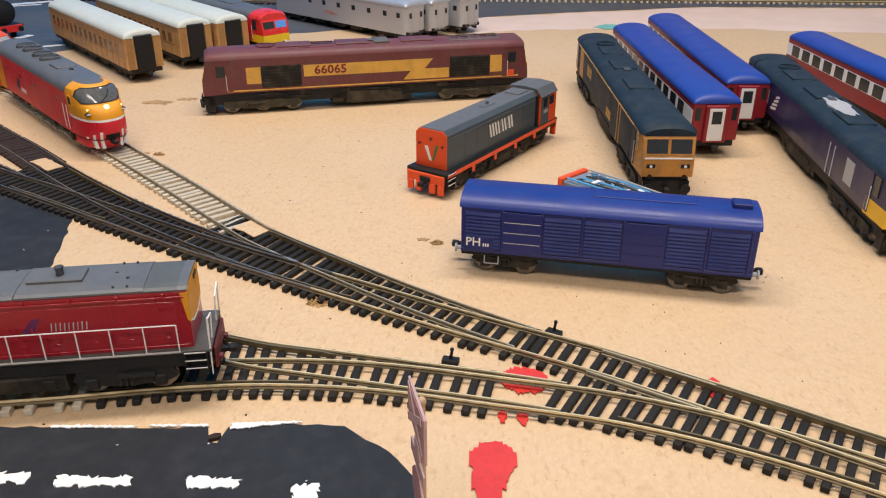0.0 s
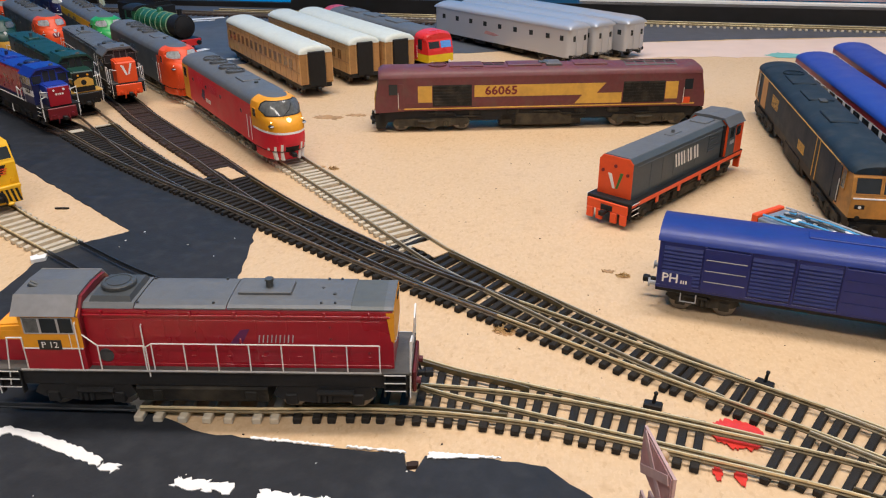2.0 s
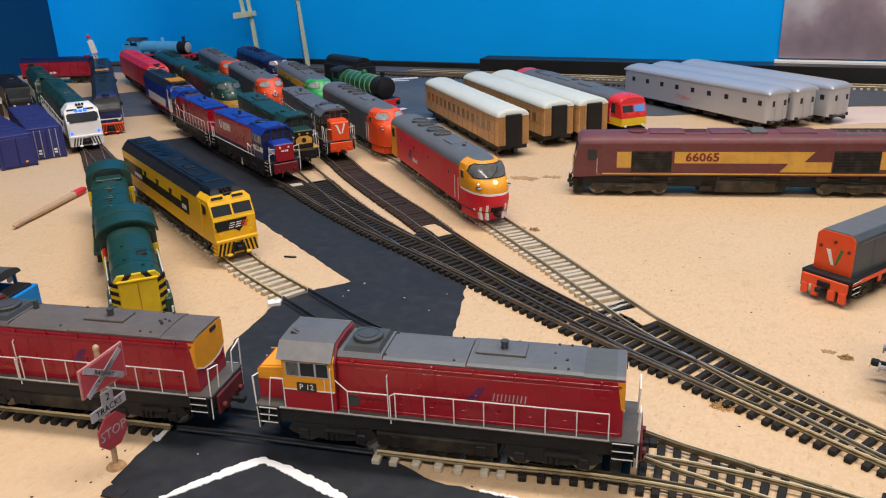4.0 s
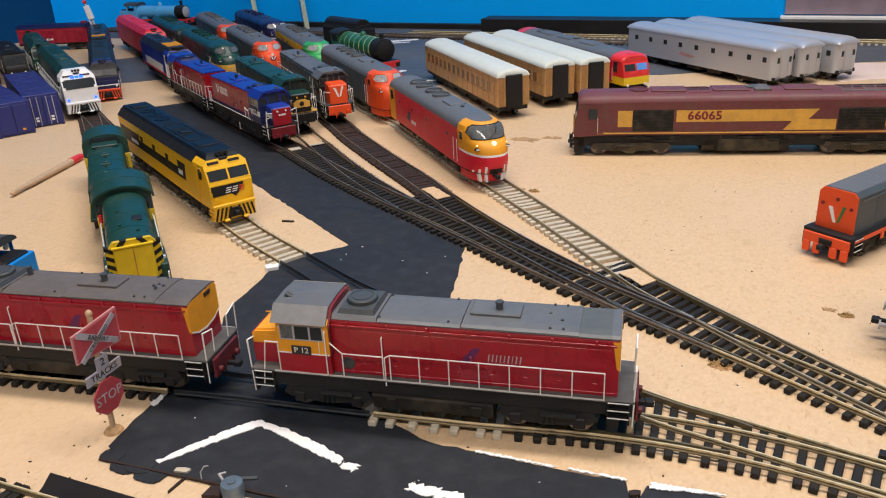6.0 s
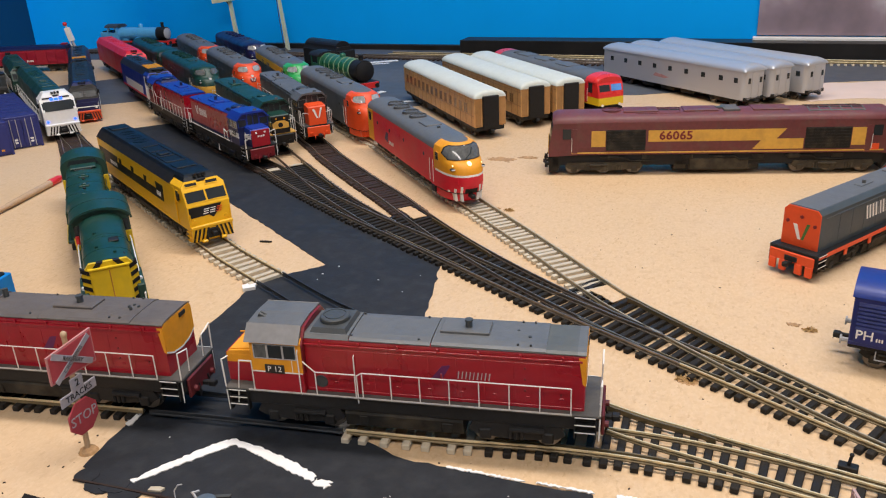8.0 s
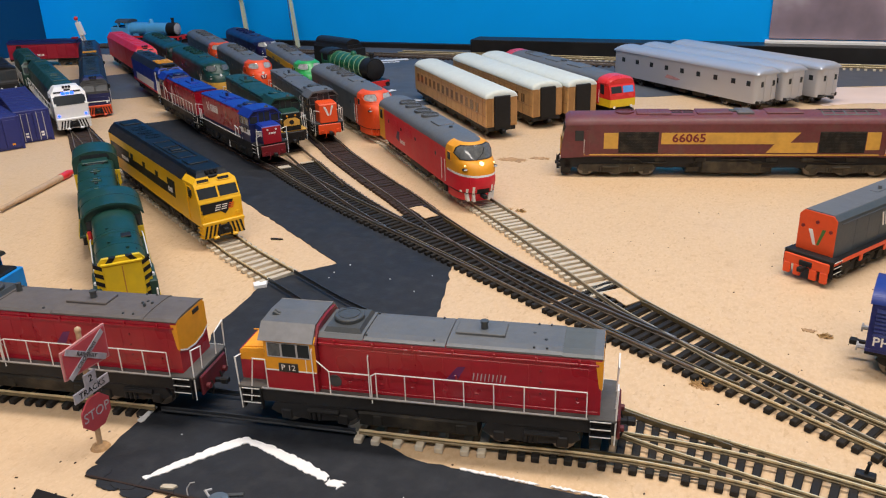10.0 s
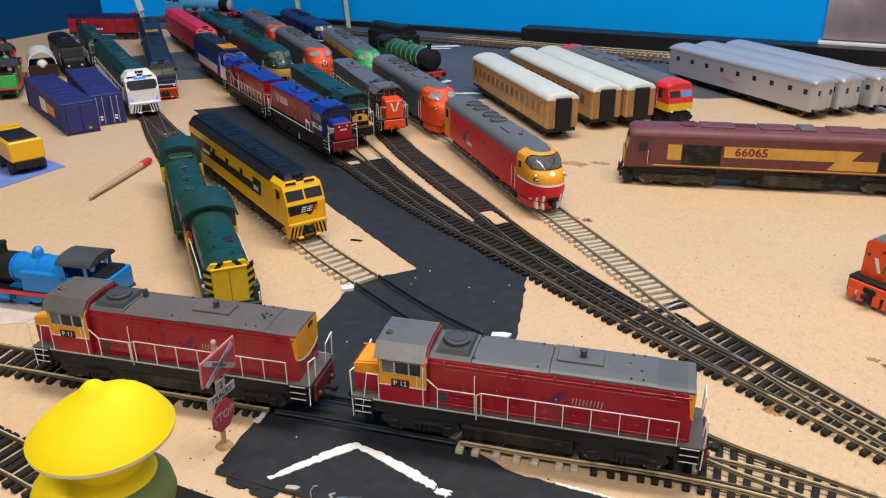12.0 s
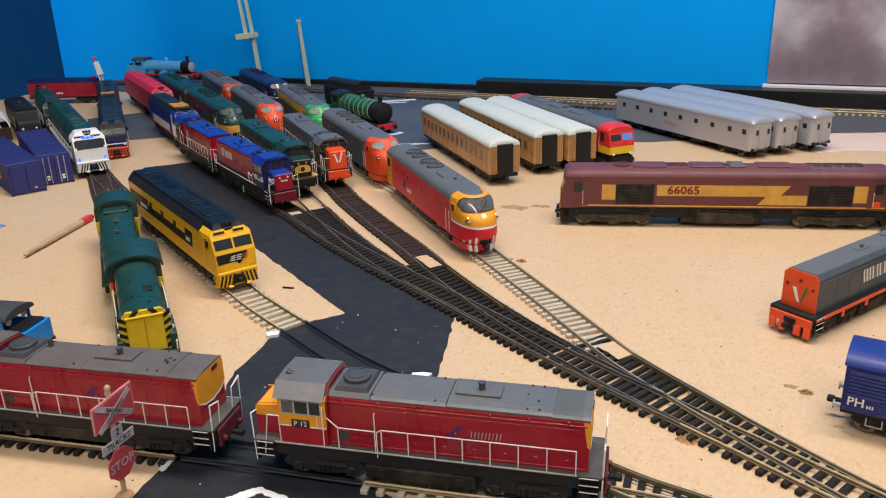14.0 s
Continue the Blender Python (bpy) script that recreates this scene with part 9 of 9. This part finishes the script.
def tender(name, x, y, turn, label):
    t = thing(name, x, y, 0.0, turn, label, "tender", "steam engines")
    part("body", Geo().box(-48, 48, -15, 15, 12, 35, 0.8), BLACKPLASTIC, t)
    part("coal_rail", Geo().prism_x([(-15, 33), (15, 33), (12, 40), (-12, 40)], -46, 42), BLACKPLASTIC, t)
    part("coal", Geo().prism_x(arc(25, 39, 9, 10), -44, 38), CHARBLACK, t)
    part("frame", Geo().box(-49, 49, -12, 12, 6, 12.4, 0.4), BLACKPLASTIC, t)
    bogie(t, 0, 3, 24, 6.5, 12)
    return t


tender("tender", -0.6480, 1.1060, -26.0, "black coal-filled tender behind the steam engine")
scaled(steam_engine("tank_engine", -0.4587, 0.2970, 192.0, "bright blue toy tank engine with dark cab roof", TANKBLUE, L=112, toy=True, tank=True, group="toy engines"), 0.83)
steam_engine("tank_engine", -1.165, 1.275, 4.0, "light blue toy engine with black smokebox by the wall", WAGONBLUE, L=150, toy=True, tank=None, group="toy engines", z=RAIL_TOP)
steam_engine("tank_engine", -0.985, 0.690, 135.0, "green toy engine with red frames", TOYGREEN, L=100, toy=True, tank=True, frame_mt=TOYRED, cab_mt=TOYRED, group="toy engines")
steam_engine("tank_engine", -1.082, 0.762, 135.0, "red toy engine beside the roofed wagon", TOYRED, L=100, toy=True, tank=True, group="toy engines")


def roofed_wagon(x, y, turn):
    t = thing("toy_wagon", x, y, 0.0, turn, "toy wagon with white arched roof and brown inside", "wagon", "goods wagons")
    part("body", Geo().box(-28, 28, -18, 18, 8, 24, 0.6), BROWNSLEEPER, t)
    g = Geo()
    out = [(18.0 * math.cos(math.pi * k / 14), 24 + 18 * math.sin(math.pi * k / 14)) for k in range(15)]
    inn = [(16.6 * math.cos(math.pi * k / 14), 24 + 16.6 * math.sin(math.pi * k / 14)) for k in range(14, -1, -1)]
    g.prism_x(out + inn, -28, 28)
    part("roof", g, WHITE, t, smooth=True)
    part("load", Geo().ball((22, 0, 24), 7, 7, 7), WHITE, t, smooth=True)
    bogie(t, 0, 2, 30, 4.5, 11)


roofed_wagon(-1.010, 0.763, -38)
cab_unit("freight_diesel", -1.034, 0.828, -34.0, "black diesel parked at the edge of the yard", dict(body=BLACKPLASTIC, roof=CHARBLACK, cab_low=BLACKPLASTIC, cab_high=BLACKPLASTIC, cab_roof=CHARBLACK), L=136, W=30, H=44, nose=STRIPES, two=False, z=0.0)


def low_wagon(x, y, turn):
    """A low chassis with an orange buffer beam and a grey louvred top."""
    t = thing("chassis_wagon", x, y, 0.0, turn, "low grey wagon with bare metal top and orange end", "wagon", "goods wagons")
    part("underframe", Geo().box(-38, 38, -11, 11, 6, 11, 0.4), BLACKPLASTIC, t)
    part("deck", Geo().box(-37, 37, -12, 12, 11, 14, 0.6), WAGONSLATE, t)
    rnd = random.Random(12)
    for k in range(46):
        m = pose(rnd.uniform(-32, 33), rnd.uniform(-8.5, 8.5), 13.6, 0, 0, rnd.uniform(0, 180))
        w, d, h = rnd.uniform(0.8, 3.4), rnd.uniform(0.6, 2.0), rnd.uniform(0.8, 3.4)
        part("deck_fitting", Geo().box(-w, w, -d, d, 0, h, 0.3, m), (VLGREY, WAGONSLATE, VDGREY, WHITE, WAGONSLATE)[k % 5], t)
    for k in range(4):
        yy = -7.5 + k * 4.6
        part("deck_tube", Geo().wire([(-30, yy, 15.4), (-6, yy + rnd.uniform(-2, 2), 17.0), (14, yy + rnd.uniform(-2, 2), 16.6), (34, yy, 15.2)], 0.55), WAGONBLUE if k % 2 else VDGREY, t)
    for s in (-1, 1):
        part("deck_rail", Geo().wire([(-35, s * 10.2, 16), (-10, s * 10.4, 16.6), (36, s * 10.2, 16)], 0.6), WAGONBLUE if s < 0 else VLGREY, t)
    part("buffer_beam", Geo().box(-41, -37, -12.5, 12.5, 6, 15.5, 0.6), VORANGE, t)
    part("buffer_beam", Geo().box(37, 40, -12, 12, 6, 13, 0.6), BLACKPLASTIC, t)
    bogie(t, 20, 2, 18, 4.6, 10)
    bogie(t, -20, 2, 18, 4.6, 10)


WAGONSLATE = shader("wagon_slate", (0.20, 0.25, 0.32), 0.5, vary=0.3, scale=200, bump=0.3)
low_wagon(0.1220, 0.4690, -46.0)


def toy_truck(x, y, turn):
    t = thing("toy_truck", x, y, 0.0008, turn, "yellow toy truck standing on blue paper", "toy truck")
    part("chassis", Geo().box(-34, 34, -12, 12, 5, 12.4, 0.6), BLACKPLASTIC, t)
    part("body", Geo().box(-34, 24, -15, 15, 12, 31, 1.4), SSRYELLOW, t)
    part("bed_rim", Geo().box(-30, 10, -12.5, 12.5, 30.6, 32.4, 0.6), BLACKPLASTIC, t)
    part("cab", Geo().prism_y([(23.9, 10), (36, 10), (36, 22), (32, 32), (23.9, 32)], -14, 14), SSRYELLOW, t)
    part("windscreen", Geo().prism_y([(36.2, 22.4), (32.6, 31.4), (32.1, 31.2), (35.6, 22.2)], -11, 11), GLASS, t)
    for xx in (-24, 6, 26):
        for s in (-1, 1):
            part("wheel", Geo().cyl((xx, s * 10, 6), (xx, s * 15.5, 6), 6, 6, 20), TYRE, t)


toy_truck(-0.7180, 0.4810, 158)
flat_sheet("blue_paper", [(-0.6749, 0.4960), (-0.6800, 0.4300), (-0.80, 0.44), (-0.79, 0.52)], 0.0006, PAPERBLUE, "sheet of pale blue paper on the board", "paper", 0.3)


# crossing signs
def lettered_sign(x, y, turn, lean, label, front):
    red, pale = (SIGNRED, SIGNPALE) if front else (FADEDRED, FADEDPALE)
    t = thing("crossing_sign", x, y, 0.0, turn, label, "sign", "crossing signs", 0.0, lean)
    top = 56.0 if front else 51.0
    part("post", Geo().cyl((0, 0.8, 0), (0, 0.8, top), 1.2, 1.1, 10).ball((0, 0.8, top + 0.5), 1.4, 1.4, 1.6), STICKWOOD, t, smooth=True)
    part("glue_foot", Geo().lathe([(4.2, 0), (3.4, 1.2), (1.6, 2.2)], 14, pose(0, 0.8, 0)), STAIN, t)
    b = part("crossing_board", Geo().prism_y([(-12, 39.8), (12, 38.4), (12, 54.0), (-12, 52.4)], -0.9, -0.1), SIGNEDGE if front else pale, t)
    part("board_face", Geo().prism_y([(-11.3, 40.6), (11.3, 39.2), (11.3, 53.2), (-11.3, 51.6)], -1.15, -0.85), red, b)
    for a in (32, -32):
        part("cross_arm", Geo().box(-11.6, 11.6, -0.16, 0.16, -1.3, 1.3, 0.06, pose(0, -1.3 if a > 0 else -1.42, 45.8, 0, a, 0)), pale, b)
    if front:
        words("RAILWAY", 1.9, PLATE, b, pose(0, -1.62, 45.8, 90, 0, 0) @ pose(0, 0, 0, 0, 0, -32), "sign_lettering")
        words("CROSSING", 1.9, PLATE, b, pose(0, -1.62, 45.8, 90, 0, 0) @ pose(0, 0, 0.0, 0, 0, 32), "sign_lettering")
    p = part("tracks_board", Geo().box(-9.6, 9.6, -0.9, -0.2, 27.4, 32.0, 0.12), pale, t)
    part("number_board", Geo().box(-3.2, 3.2, -1.0, -0.2, 31.8, 37.4, 0.12), pale, t)
    oct_pts = [(8.3 * math.cos(math.pi / 8 + k * math.pi / 4), 18.3 + 8.3 * math.sin(math.pi / 8 + k * math.pi / 4)) for k in range(8)]
    g = Geo().loft([[(a, -0.2, b2) for a, b2 in oct_pts], [(a, -0.95, b2) for a, b2 in oct_pts]])
    st = part("stop_board", g, red, t)
    if front:
        words("TRACKS", 2.8, PLATE, p, pose(0, -0.95, 29.7, 90, 0, 0), "sign_lettering")
        words("2", 3.4, PLATE, p, pose(0, -1.05, 34.7, 90, 0, 0), "sign_lettering")
        words("STOP", 4.6, SIGNPALE, st, pose(0, -1.0, 18.3, 90, 0, 0), "sign_lettering", squeeze=0.95)
    return t


lettered_sign(-0.2712, 0.2242, 92, 2.2, "red level crossing sign over a stop sign on a wooden post", True)
lettered_sign(0.0182, 0.2152, -75, 0.0, "faded red crossing sign on a wooden post, edge-on to the road", False)

# things along the wall
setting("trim", Geo().box(-505, 1300, 1292, 1334, 0, 22, 0.6), CHARBLACK, "black fascia strip along the foot of the backdrop", "trim")
setting("trim_top", Geo().box(-50, 1300, 1318, 1334, 22, 26, 0.4), WHITEPAINT, "thin white strip on top of the black fascia", "trim")
setting("baseboard", Geo().box(-1555, -508, 1322, 1334, 0, 9, 0.5), CHARBLACK, "dark strip along the foot of the blue wall", "baseboard")


def photo_shader():
    m = bpy.data.materials.new("misty_photo")
    m.use_nodes = True
    nt = m.node_tree
    b = nt.nodes["Principled BSDF"]
    tc = nt.nodes.new("ShaderNodeTexCoord")
    mp = nt.nodes.new("ShaderNodeMapping")
    mp.inputs["Scale"].default_value = (4.5, 1.0, 4.0)
    n = nt.nodes.new("ShaderNodeTexNoise")
    n.inputs["Scale"].default_value, n.inputs["Detail"].default_value = 1.4, 5.0
    r = nt.nodes.new("ShaderNodeValToRGB")
    e = r.color_ramp.elements
    e[0].position, e[0].color = 0.34, (0.12, 0.095, 0.12, 1)
    e[1].position, e[1].color = 0.62, (0.52, 0.50, 0.55, 1)
    k = r.color_ramp.elements.new(0.5)
    k.color = (0.27, 0.21, 0.25, 1)
    nt.links.new(tc.outputs["Object"], mp.inputs["Vector"])
    nt.links.new(mp.outputs[0], n.inputs["Vector"])
    nt.links.new(n.outputs["Fac"], r.inputs["Fac"])
    nt.links.new(r.outputs["Color"], b.inputs["Base Color"])
    b.inputs["Roughness"].default_value = 0.35
    return m


g = Geo().box(-45, 1290, 1329, 1333.5, 28, 420, 0.3)
me = g.mesh("poster")
me.materials.append(photo_shader())
tagged(new("poster", me), "grey misty landscape poster fixed to the blue wall", "poster")


def lamp_mast(x, y, turn, tall, label, platform):
    t = thing("lamp_mast", x, y, 0.0, turn, label, "lamp mast", "masts by the wall", -3.0)
    part("foot", Geo().lathe([(7, 0), (6, 3), (3.5, 6)], 16), VDGREY, t)

    def post(x0, x1, z0, z1, w0, w1):
        return Geo().loft([[(x0 - w0, -w0, z0), (x0 + w0, -w0, z0), (x0 + w0, w0, z0), (x0 - w0, w0, z0)], [(x1 - w1, -w1, z1), (x1 + w1, -w1, z1), (x1 + w1, w1, z1), (x1 - w1, w1, z1)]])

    if platform:
        part("post", post(3.0, 1.0, 2, platform + 1, 3.2, 2.8), MASTCREAM, t)
        part("platform", Geo().prism_y([(-30, platform - 2), (7, platform), (7, platform + 9), (-30, platform + 8)], -10, 10), MASTCREAM, t)
        for x0, x1 in ((-13, -17), (1, -4)):
            part("leg", post(x0, x1, platform + 4, tall, 2.6, 2.2), MASTCREAM, t)
        part("lamp_head", Geo().box(-24, 2, -6, 6, tall - 2, tall + 7, 1.0), MASTCREAM, t)
        part("bracket", Geo().wire([(-8, 0, platform + 2), (2, 0, platform - 14)], 1.0), VDGREY, t)
    else:
        part("post", post(3.5, 0.0, 2, tall, 3.0, 2.1), MASTCREAM, t)
        part("cap", Geo().box(-4.5, 4.0, -3, 3, tall - 1, tall + 4, 0.6), MASTCREAM, t)
        part("cable", Geo().wire([(-3.5, -1, 4), (-4.6, -1, tall * 0.5), (-3.2, -1, tall)], 0.7), VDGREY, t)


lamp_mast(-0.944, 1.285, 8, 170, "cream lamp mast with a small platform", 90)
lamp_mast(-0.842, 1.290, 0, 118, "slender cream mast standing by the wall", 0)


def signal_post(x, y):
    t = thing("signal_post", x, y, 0.0, 20, "small white signal post with red lamp", "signal", "", -14.0)
    part("post", Geo().cyl((0, 0, 0), (0, 0, 78), 2.2, 1.6, 8), VLGREY, t)
    part("ladder", Geo().box(-5, -3.6, -2, 2, 0, 66, 0.2), WHITE, t)
    part("signal_head", Geo().box(-4, 4, -3, 3, 52, 74, 0.6), WHITE, t)
    part("lamp", Geo().ball((0, 0, 80), 3.4, 3.4, 3.4), TOYRED, t, smooth=True)


signal_post(-1.083, 1.050)


# brush lying on the board
t = thing("paint_brush", -0.596, 0.4876, 0.0033, 105.2, "pale wooden stick with a red tip lying on the board", "stick")
part("handle", Geo().loft([[(x, r * math.cos(2 * math.pi * k / 12), r * math.sin(2 * math.pi * k / 12)) for k in range(12)] for x, r in ((-52, 1.0), (-50, 1.9), (-38, 1.8), (-30, 2.0), (-28, 2.5), (26, 3.0), (34, 3.0))]), STICKWOOD, t, smooth=True)
part("tip", Geo().loft([[(x, r * math.cos(2 * math.pi * k / 12), r * math.sin(2 * math.pi * k / 12)) for k in range(12)] for x, r in ((33.5, 3.3), (46, 3.3), (51, 2.4), (52.5, 0.8))]), TOYRED, t, "bright red end", smooth=True)

# figurine in the foreground, one plain shape
g = Geo()
g.lathe([(9, 0), (7.5, 4), (5.2, 20), (4.6, 80), (4.8, 120), (6.0, 128), (7.4, 133), (9.2, 137.5), (10.2, 141.0), (9.8, 143.4), (7.6, 146), (5.6, 148), (5.6, 153.4), (11.2, 154.3), (11.8, 154.6), (11.9, 155.3), (11.2, 156.2), (9.6, 157.8), (7.6, 159.3), (5.6, 160.8), (3.8, 162.0), (2.8, 162.8), (2.1, 163.6), (1.3, 164.4), (0.3, 164.8)], 48)
g.ball((-6.2, -2.8, 140), 8.0, 8.0, 8.6)
me = g.mesh("figurine", True)
for v in me.vertices:
    r = math.hypot(v.co.x, v.co.y) / MM
    if v.co.z > 0.1544 and 2.5 < r < 11.8:
        # the brim swells on one side of the crown
        v.co.z += 0.0019 * max(0.0, (0.62 * v.co.x + 0.78 * v.co.y) / MM / r) ** 2 * math.sin(math.pi * (r - 2.5) / 9.3)
for material in (OLIVE, HATYELLOW, HATRIM):
    me.materials.append(material)
for f in me.polygons:
    r, along = math.hypot(f.center.x, f.center.y), 0.91 * f.center.x + 0.42 * f.center.y
    if 0.1544 < f.center.z < 0.1553 and r > 0.0112:
        f.material_index = 2
    elif f.center.z > 0.1465 or f.center.z < 0.128 or along < -0.001:
        f.material_index = 1
fig = new("figurine", me)
fig.matrix_world = pose(-0.1496, 0.0679, 0.0)
tagged(fig, "olive-robed figurine with wide yellow conical hat", "figurine")


# loose bits on the board
def chip(name, x, y, turn, w, d, h, material, label, category, z=0.0):
    me = Geo().prism_z([(-w / 2, -d / 2), (w * 0.3, -d * 0.6), (w / 2, d * 0.2), (w * 0.1, d / 2), (-w * 0.45, d * 0.35)], 0, h).mesh(name)
    me.materials.append(material)
    ob = new(name, me)
    ob.matrix_world = pose(x, y, z, 0, 0, turn)
    return tagged(ob, label, category)


chip("plaster_chip", -0.1748, 0.2722, 60, 7, 3.5, 5.0, WHITEPAINT, "rough white plaster lump at the end of the sleepers", "plaster chip", 0.0005)
chip("plaster_chip", -0.1890, 0.3700, 20, 12, 5, 1.6, WHITEPAINT, "flake of white plaster on the road edge", "plaster chip", 0.0005)
chip("plaster_chip", -0.3015, 0.3860, 45, 9, 7, 2.4, WHITEPAINT, "white plaster lump at the end of the siding", "plaster chip", 0.0)
chip("wood_chip", -0.0600, 0.2585, 25, 4.6, 2.6, 1.6, BROWNSLEEPER, "dark splinter in the notch of the road edge", "wood chip", 0.0)
chip("wood_chip", -0.2225, 0.2058, 86, 11, 0.9, 0.9, BROWNSLEEPER, "thin dark splinter of wood on the board", "wood chip")
chip("wood_chip", -0.2257, 0.2127, 15, 6.5, 2.4, 0.8, PALESLEEPER, "pale chip of wood at the road edge", "wood chip", 0.0005)
for k, (x, y, r) in enumerate(((-0.2500, 0.2078, 0.0062), (-0.2365, 0.2072, 0.0066), (-0.2595, 0.2105, 0.0050), (-0.2440, 0.2095, 0.0060))):
    blot("black_paint", x, y, r, r * 0.8, 210 + k, ROADBLACK, "round black paint blot at the road edge", 0.0007 + 0.0001 * k, 0.05)
t = thing("edge_strip", -0.2188, 0.2097, 0.0005, 3.9, "thin dark strip along the road edge", "strip")
part("strip", Geo().prism_y([(-44.5, 0), (44.5, 0), (44.2, 0.7), (12, 0.9), (-44, 0.6)], -0.45, 0.45), BROWNSLEEPER, t)
part("wire_loop", Geo().wire([(4, 0.5, 0.5), (3.2, 1.5, 3.0), (4.4, 2.6, 5.2), (6.2, 3.0, 5.6)], 0.25), VLGREY, t)
rnd = random.Random(77)
for k in range(13):
    chip("paint_flake", rnd.uniform(-0.275, -0.185), rnd.uniform(0.30, 0.44), rnd.uniform(0, 360), rnd.uniform(0.4, 1.3), rnd.uniform(0.3, 0.8), 0.3, WHITEPAINT, "tiny white paint flake on the black road", "paint flake", 0.0005)
for k in range(14):
    chip("dark_crumb", rnd.uniform(-0.29, -0.255), rnd.uniform(0.19, 0.235), rnd.uniform(0, 360), rnd.uniform(0.4, 1.3), rnd.uniform(0.3, 0.7), 0.4, BROWNSLEEPER, "dark crumb of ballast on the board", "crumb")
for k in range(10):
    chip("paint_flake", rnd.uniform(-0.25, 0.0), rnd.uniform(0.212, 0.255), rnd.uniform(0, 360), rnd.uniform(0.3, 0.9), rnd.uniform(0.2, 0.5), 0.2, WHITEPAINT, "tiny white paint flake on the black road", "paint flake", 0.0005)
for k in range(80):
    chip("dark_crumb", rnd.uniform(-0.15, 0.2), rnd.uniform(0.24, 0.62), rnd.uniform(0, 360), rnd.uniform(0.3, 1.1), rnd.uniform(0.3, 0.6), 0.3, BROWNSLEEPER, "dark crumb of ballast on the board", "crumb")
chip("wire_offcut", -0.3360, 0.4560, 10, 9, 1.2, 1.2, BLACKPLASTIC, "short black wire offcut on the board", "wire")
flat_sheet("black_card", [(-0.2735, 0.1925), (-0.2195, 0.1928), (-0.1900, 0.1870), (-0.1900, 0.1600), (-0.2600, 0.1600), (-0.2695, 0.1850)], 0.0020, CHARBLACK, "black card lying under the rails at the board's front", "card", 1.0)
flat_sheet("grey_green_card", ragged([(-0.3080, 0.1770), (-0.2715, 0.1775), (-0.2640, 0.1620), (-0.2640, 0.1500), (-0.3200, 0.1520)], 0.006, 0.0008, 12), 0.0010, GREENCARD, "grey-green painted card under the front track", "card", 0.5)
chip("plaster_chip", -0.3010, 0.1690, 70, 8, 4, 4.4, WHITEPAINT, "rough white plaster lump beside the front track", "plaster chip", 0.0008)
flat_sheet("grey_card", [(-0.80, 0.160), (-0.42, 0.155), (-0.31, 0.150), (-0.26, 0.148), (-0.26, 0.02), (-0.80, 0.02)], 0.004, VLGREY, "light grey card along the board's front edge", "card", 2.0)


def point_motor(x, y, turn):
    t = thing("point_motor", x, y, 0.0, turn, "small steel-blue motor with brown lug beside the road", "motor")
    part("body", Geo().lathe([(4.3, 0), (4.3, 6.6), (3.9, 7.2), (1.6, 7.3), (1.5, 7.8), (0.4, 7.8)], 22), MOTORSTEEL, t, smooth=True)
    part("side_lug", Geo().prism_z([(-11, -2.5), (-4, -3), (-4, 2), (-8.5, 3)], 0, 4.0), BROWNSLEEPER, t)
    part("pin", Geo().wire([(-4, 3, 6), (-5.5, 4.5, 7.4), (-3.5, 6, 7.0)], 0.5), VLGREY, t)
    part("arm", Geo().box(-4, 7, 9.0, 10.6, 0.5, 1.3, 0.2), VDGREY, t)


MOTORSTEEL = shader("steel_blue", (0.16, 0.21, 0.25), 0.35, 0.5, vary=0.2)
point_motor(-0.1975, 0.2072, 24)


def sawdust_tuft(x, y, r, seed):
    """A small clump of wood shavings."""
    rnd = random.Random(seed)
    g = Geo()
    for k in range(46):
        a, d = rnd.uniform(0, 360), r * math.sqrt(rnd.random())
        g.box(-1.5 * rnd.uniform(0.5, 1.4), 1.5, -0.18, 0.18, -0.12, 0.12, 0.03, pose(d * math.cos(a), 0.55 * d * math.sin(a), rnd.uniform(0.2, 2.0) * (1 - d / r) + 0.25, rnd.uniform(-40, 40), rnd.uniform(-50, 50), a))
    me = g.mesh("sawdust_tuft")
    me.materials.append(TUFT)
    ob = new("sawdust_tuft", me)
    ob.matrix_world = pose(x, y, 0.0)
    return tagged(ob, "small tan clump of sawdust on the board", "sawdust")


for k, (x, y, r) in enumerate(((0.0135, 0.4255, 3.6), (-0.0405, 0.3580, 4.6), (-0.146, 0.3735, 3.0), (-0.1905, 0.5625, 4.0))):
    sawdust_tuft(x, y, r, 300 + k)


def point_lever(x, y, turn):
    t = thing("point_lever", x, y, 0.0, turn, "small black turnout lever beside the sleepers", "lever", "turnout levers")
    part("base", Geo().box(-3.6, 3.6, -2.0, 2.0, 0, 2.4, 0.4), BLACKPLASTIC, t)
    part("handle", Geo().cyl((0, 0, 2.2), (0.6, 0, 6.6), 0.75, 0.6, 8).ball((0.6, 0, 6.9), 0.9, 0.9, 0.9), BLACKPLASTIC, t)


point_lever(0.0699, 0.3342, -30)
point_lever(0.0247, 0.3105, -10)
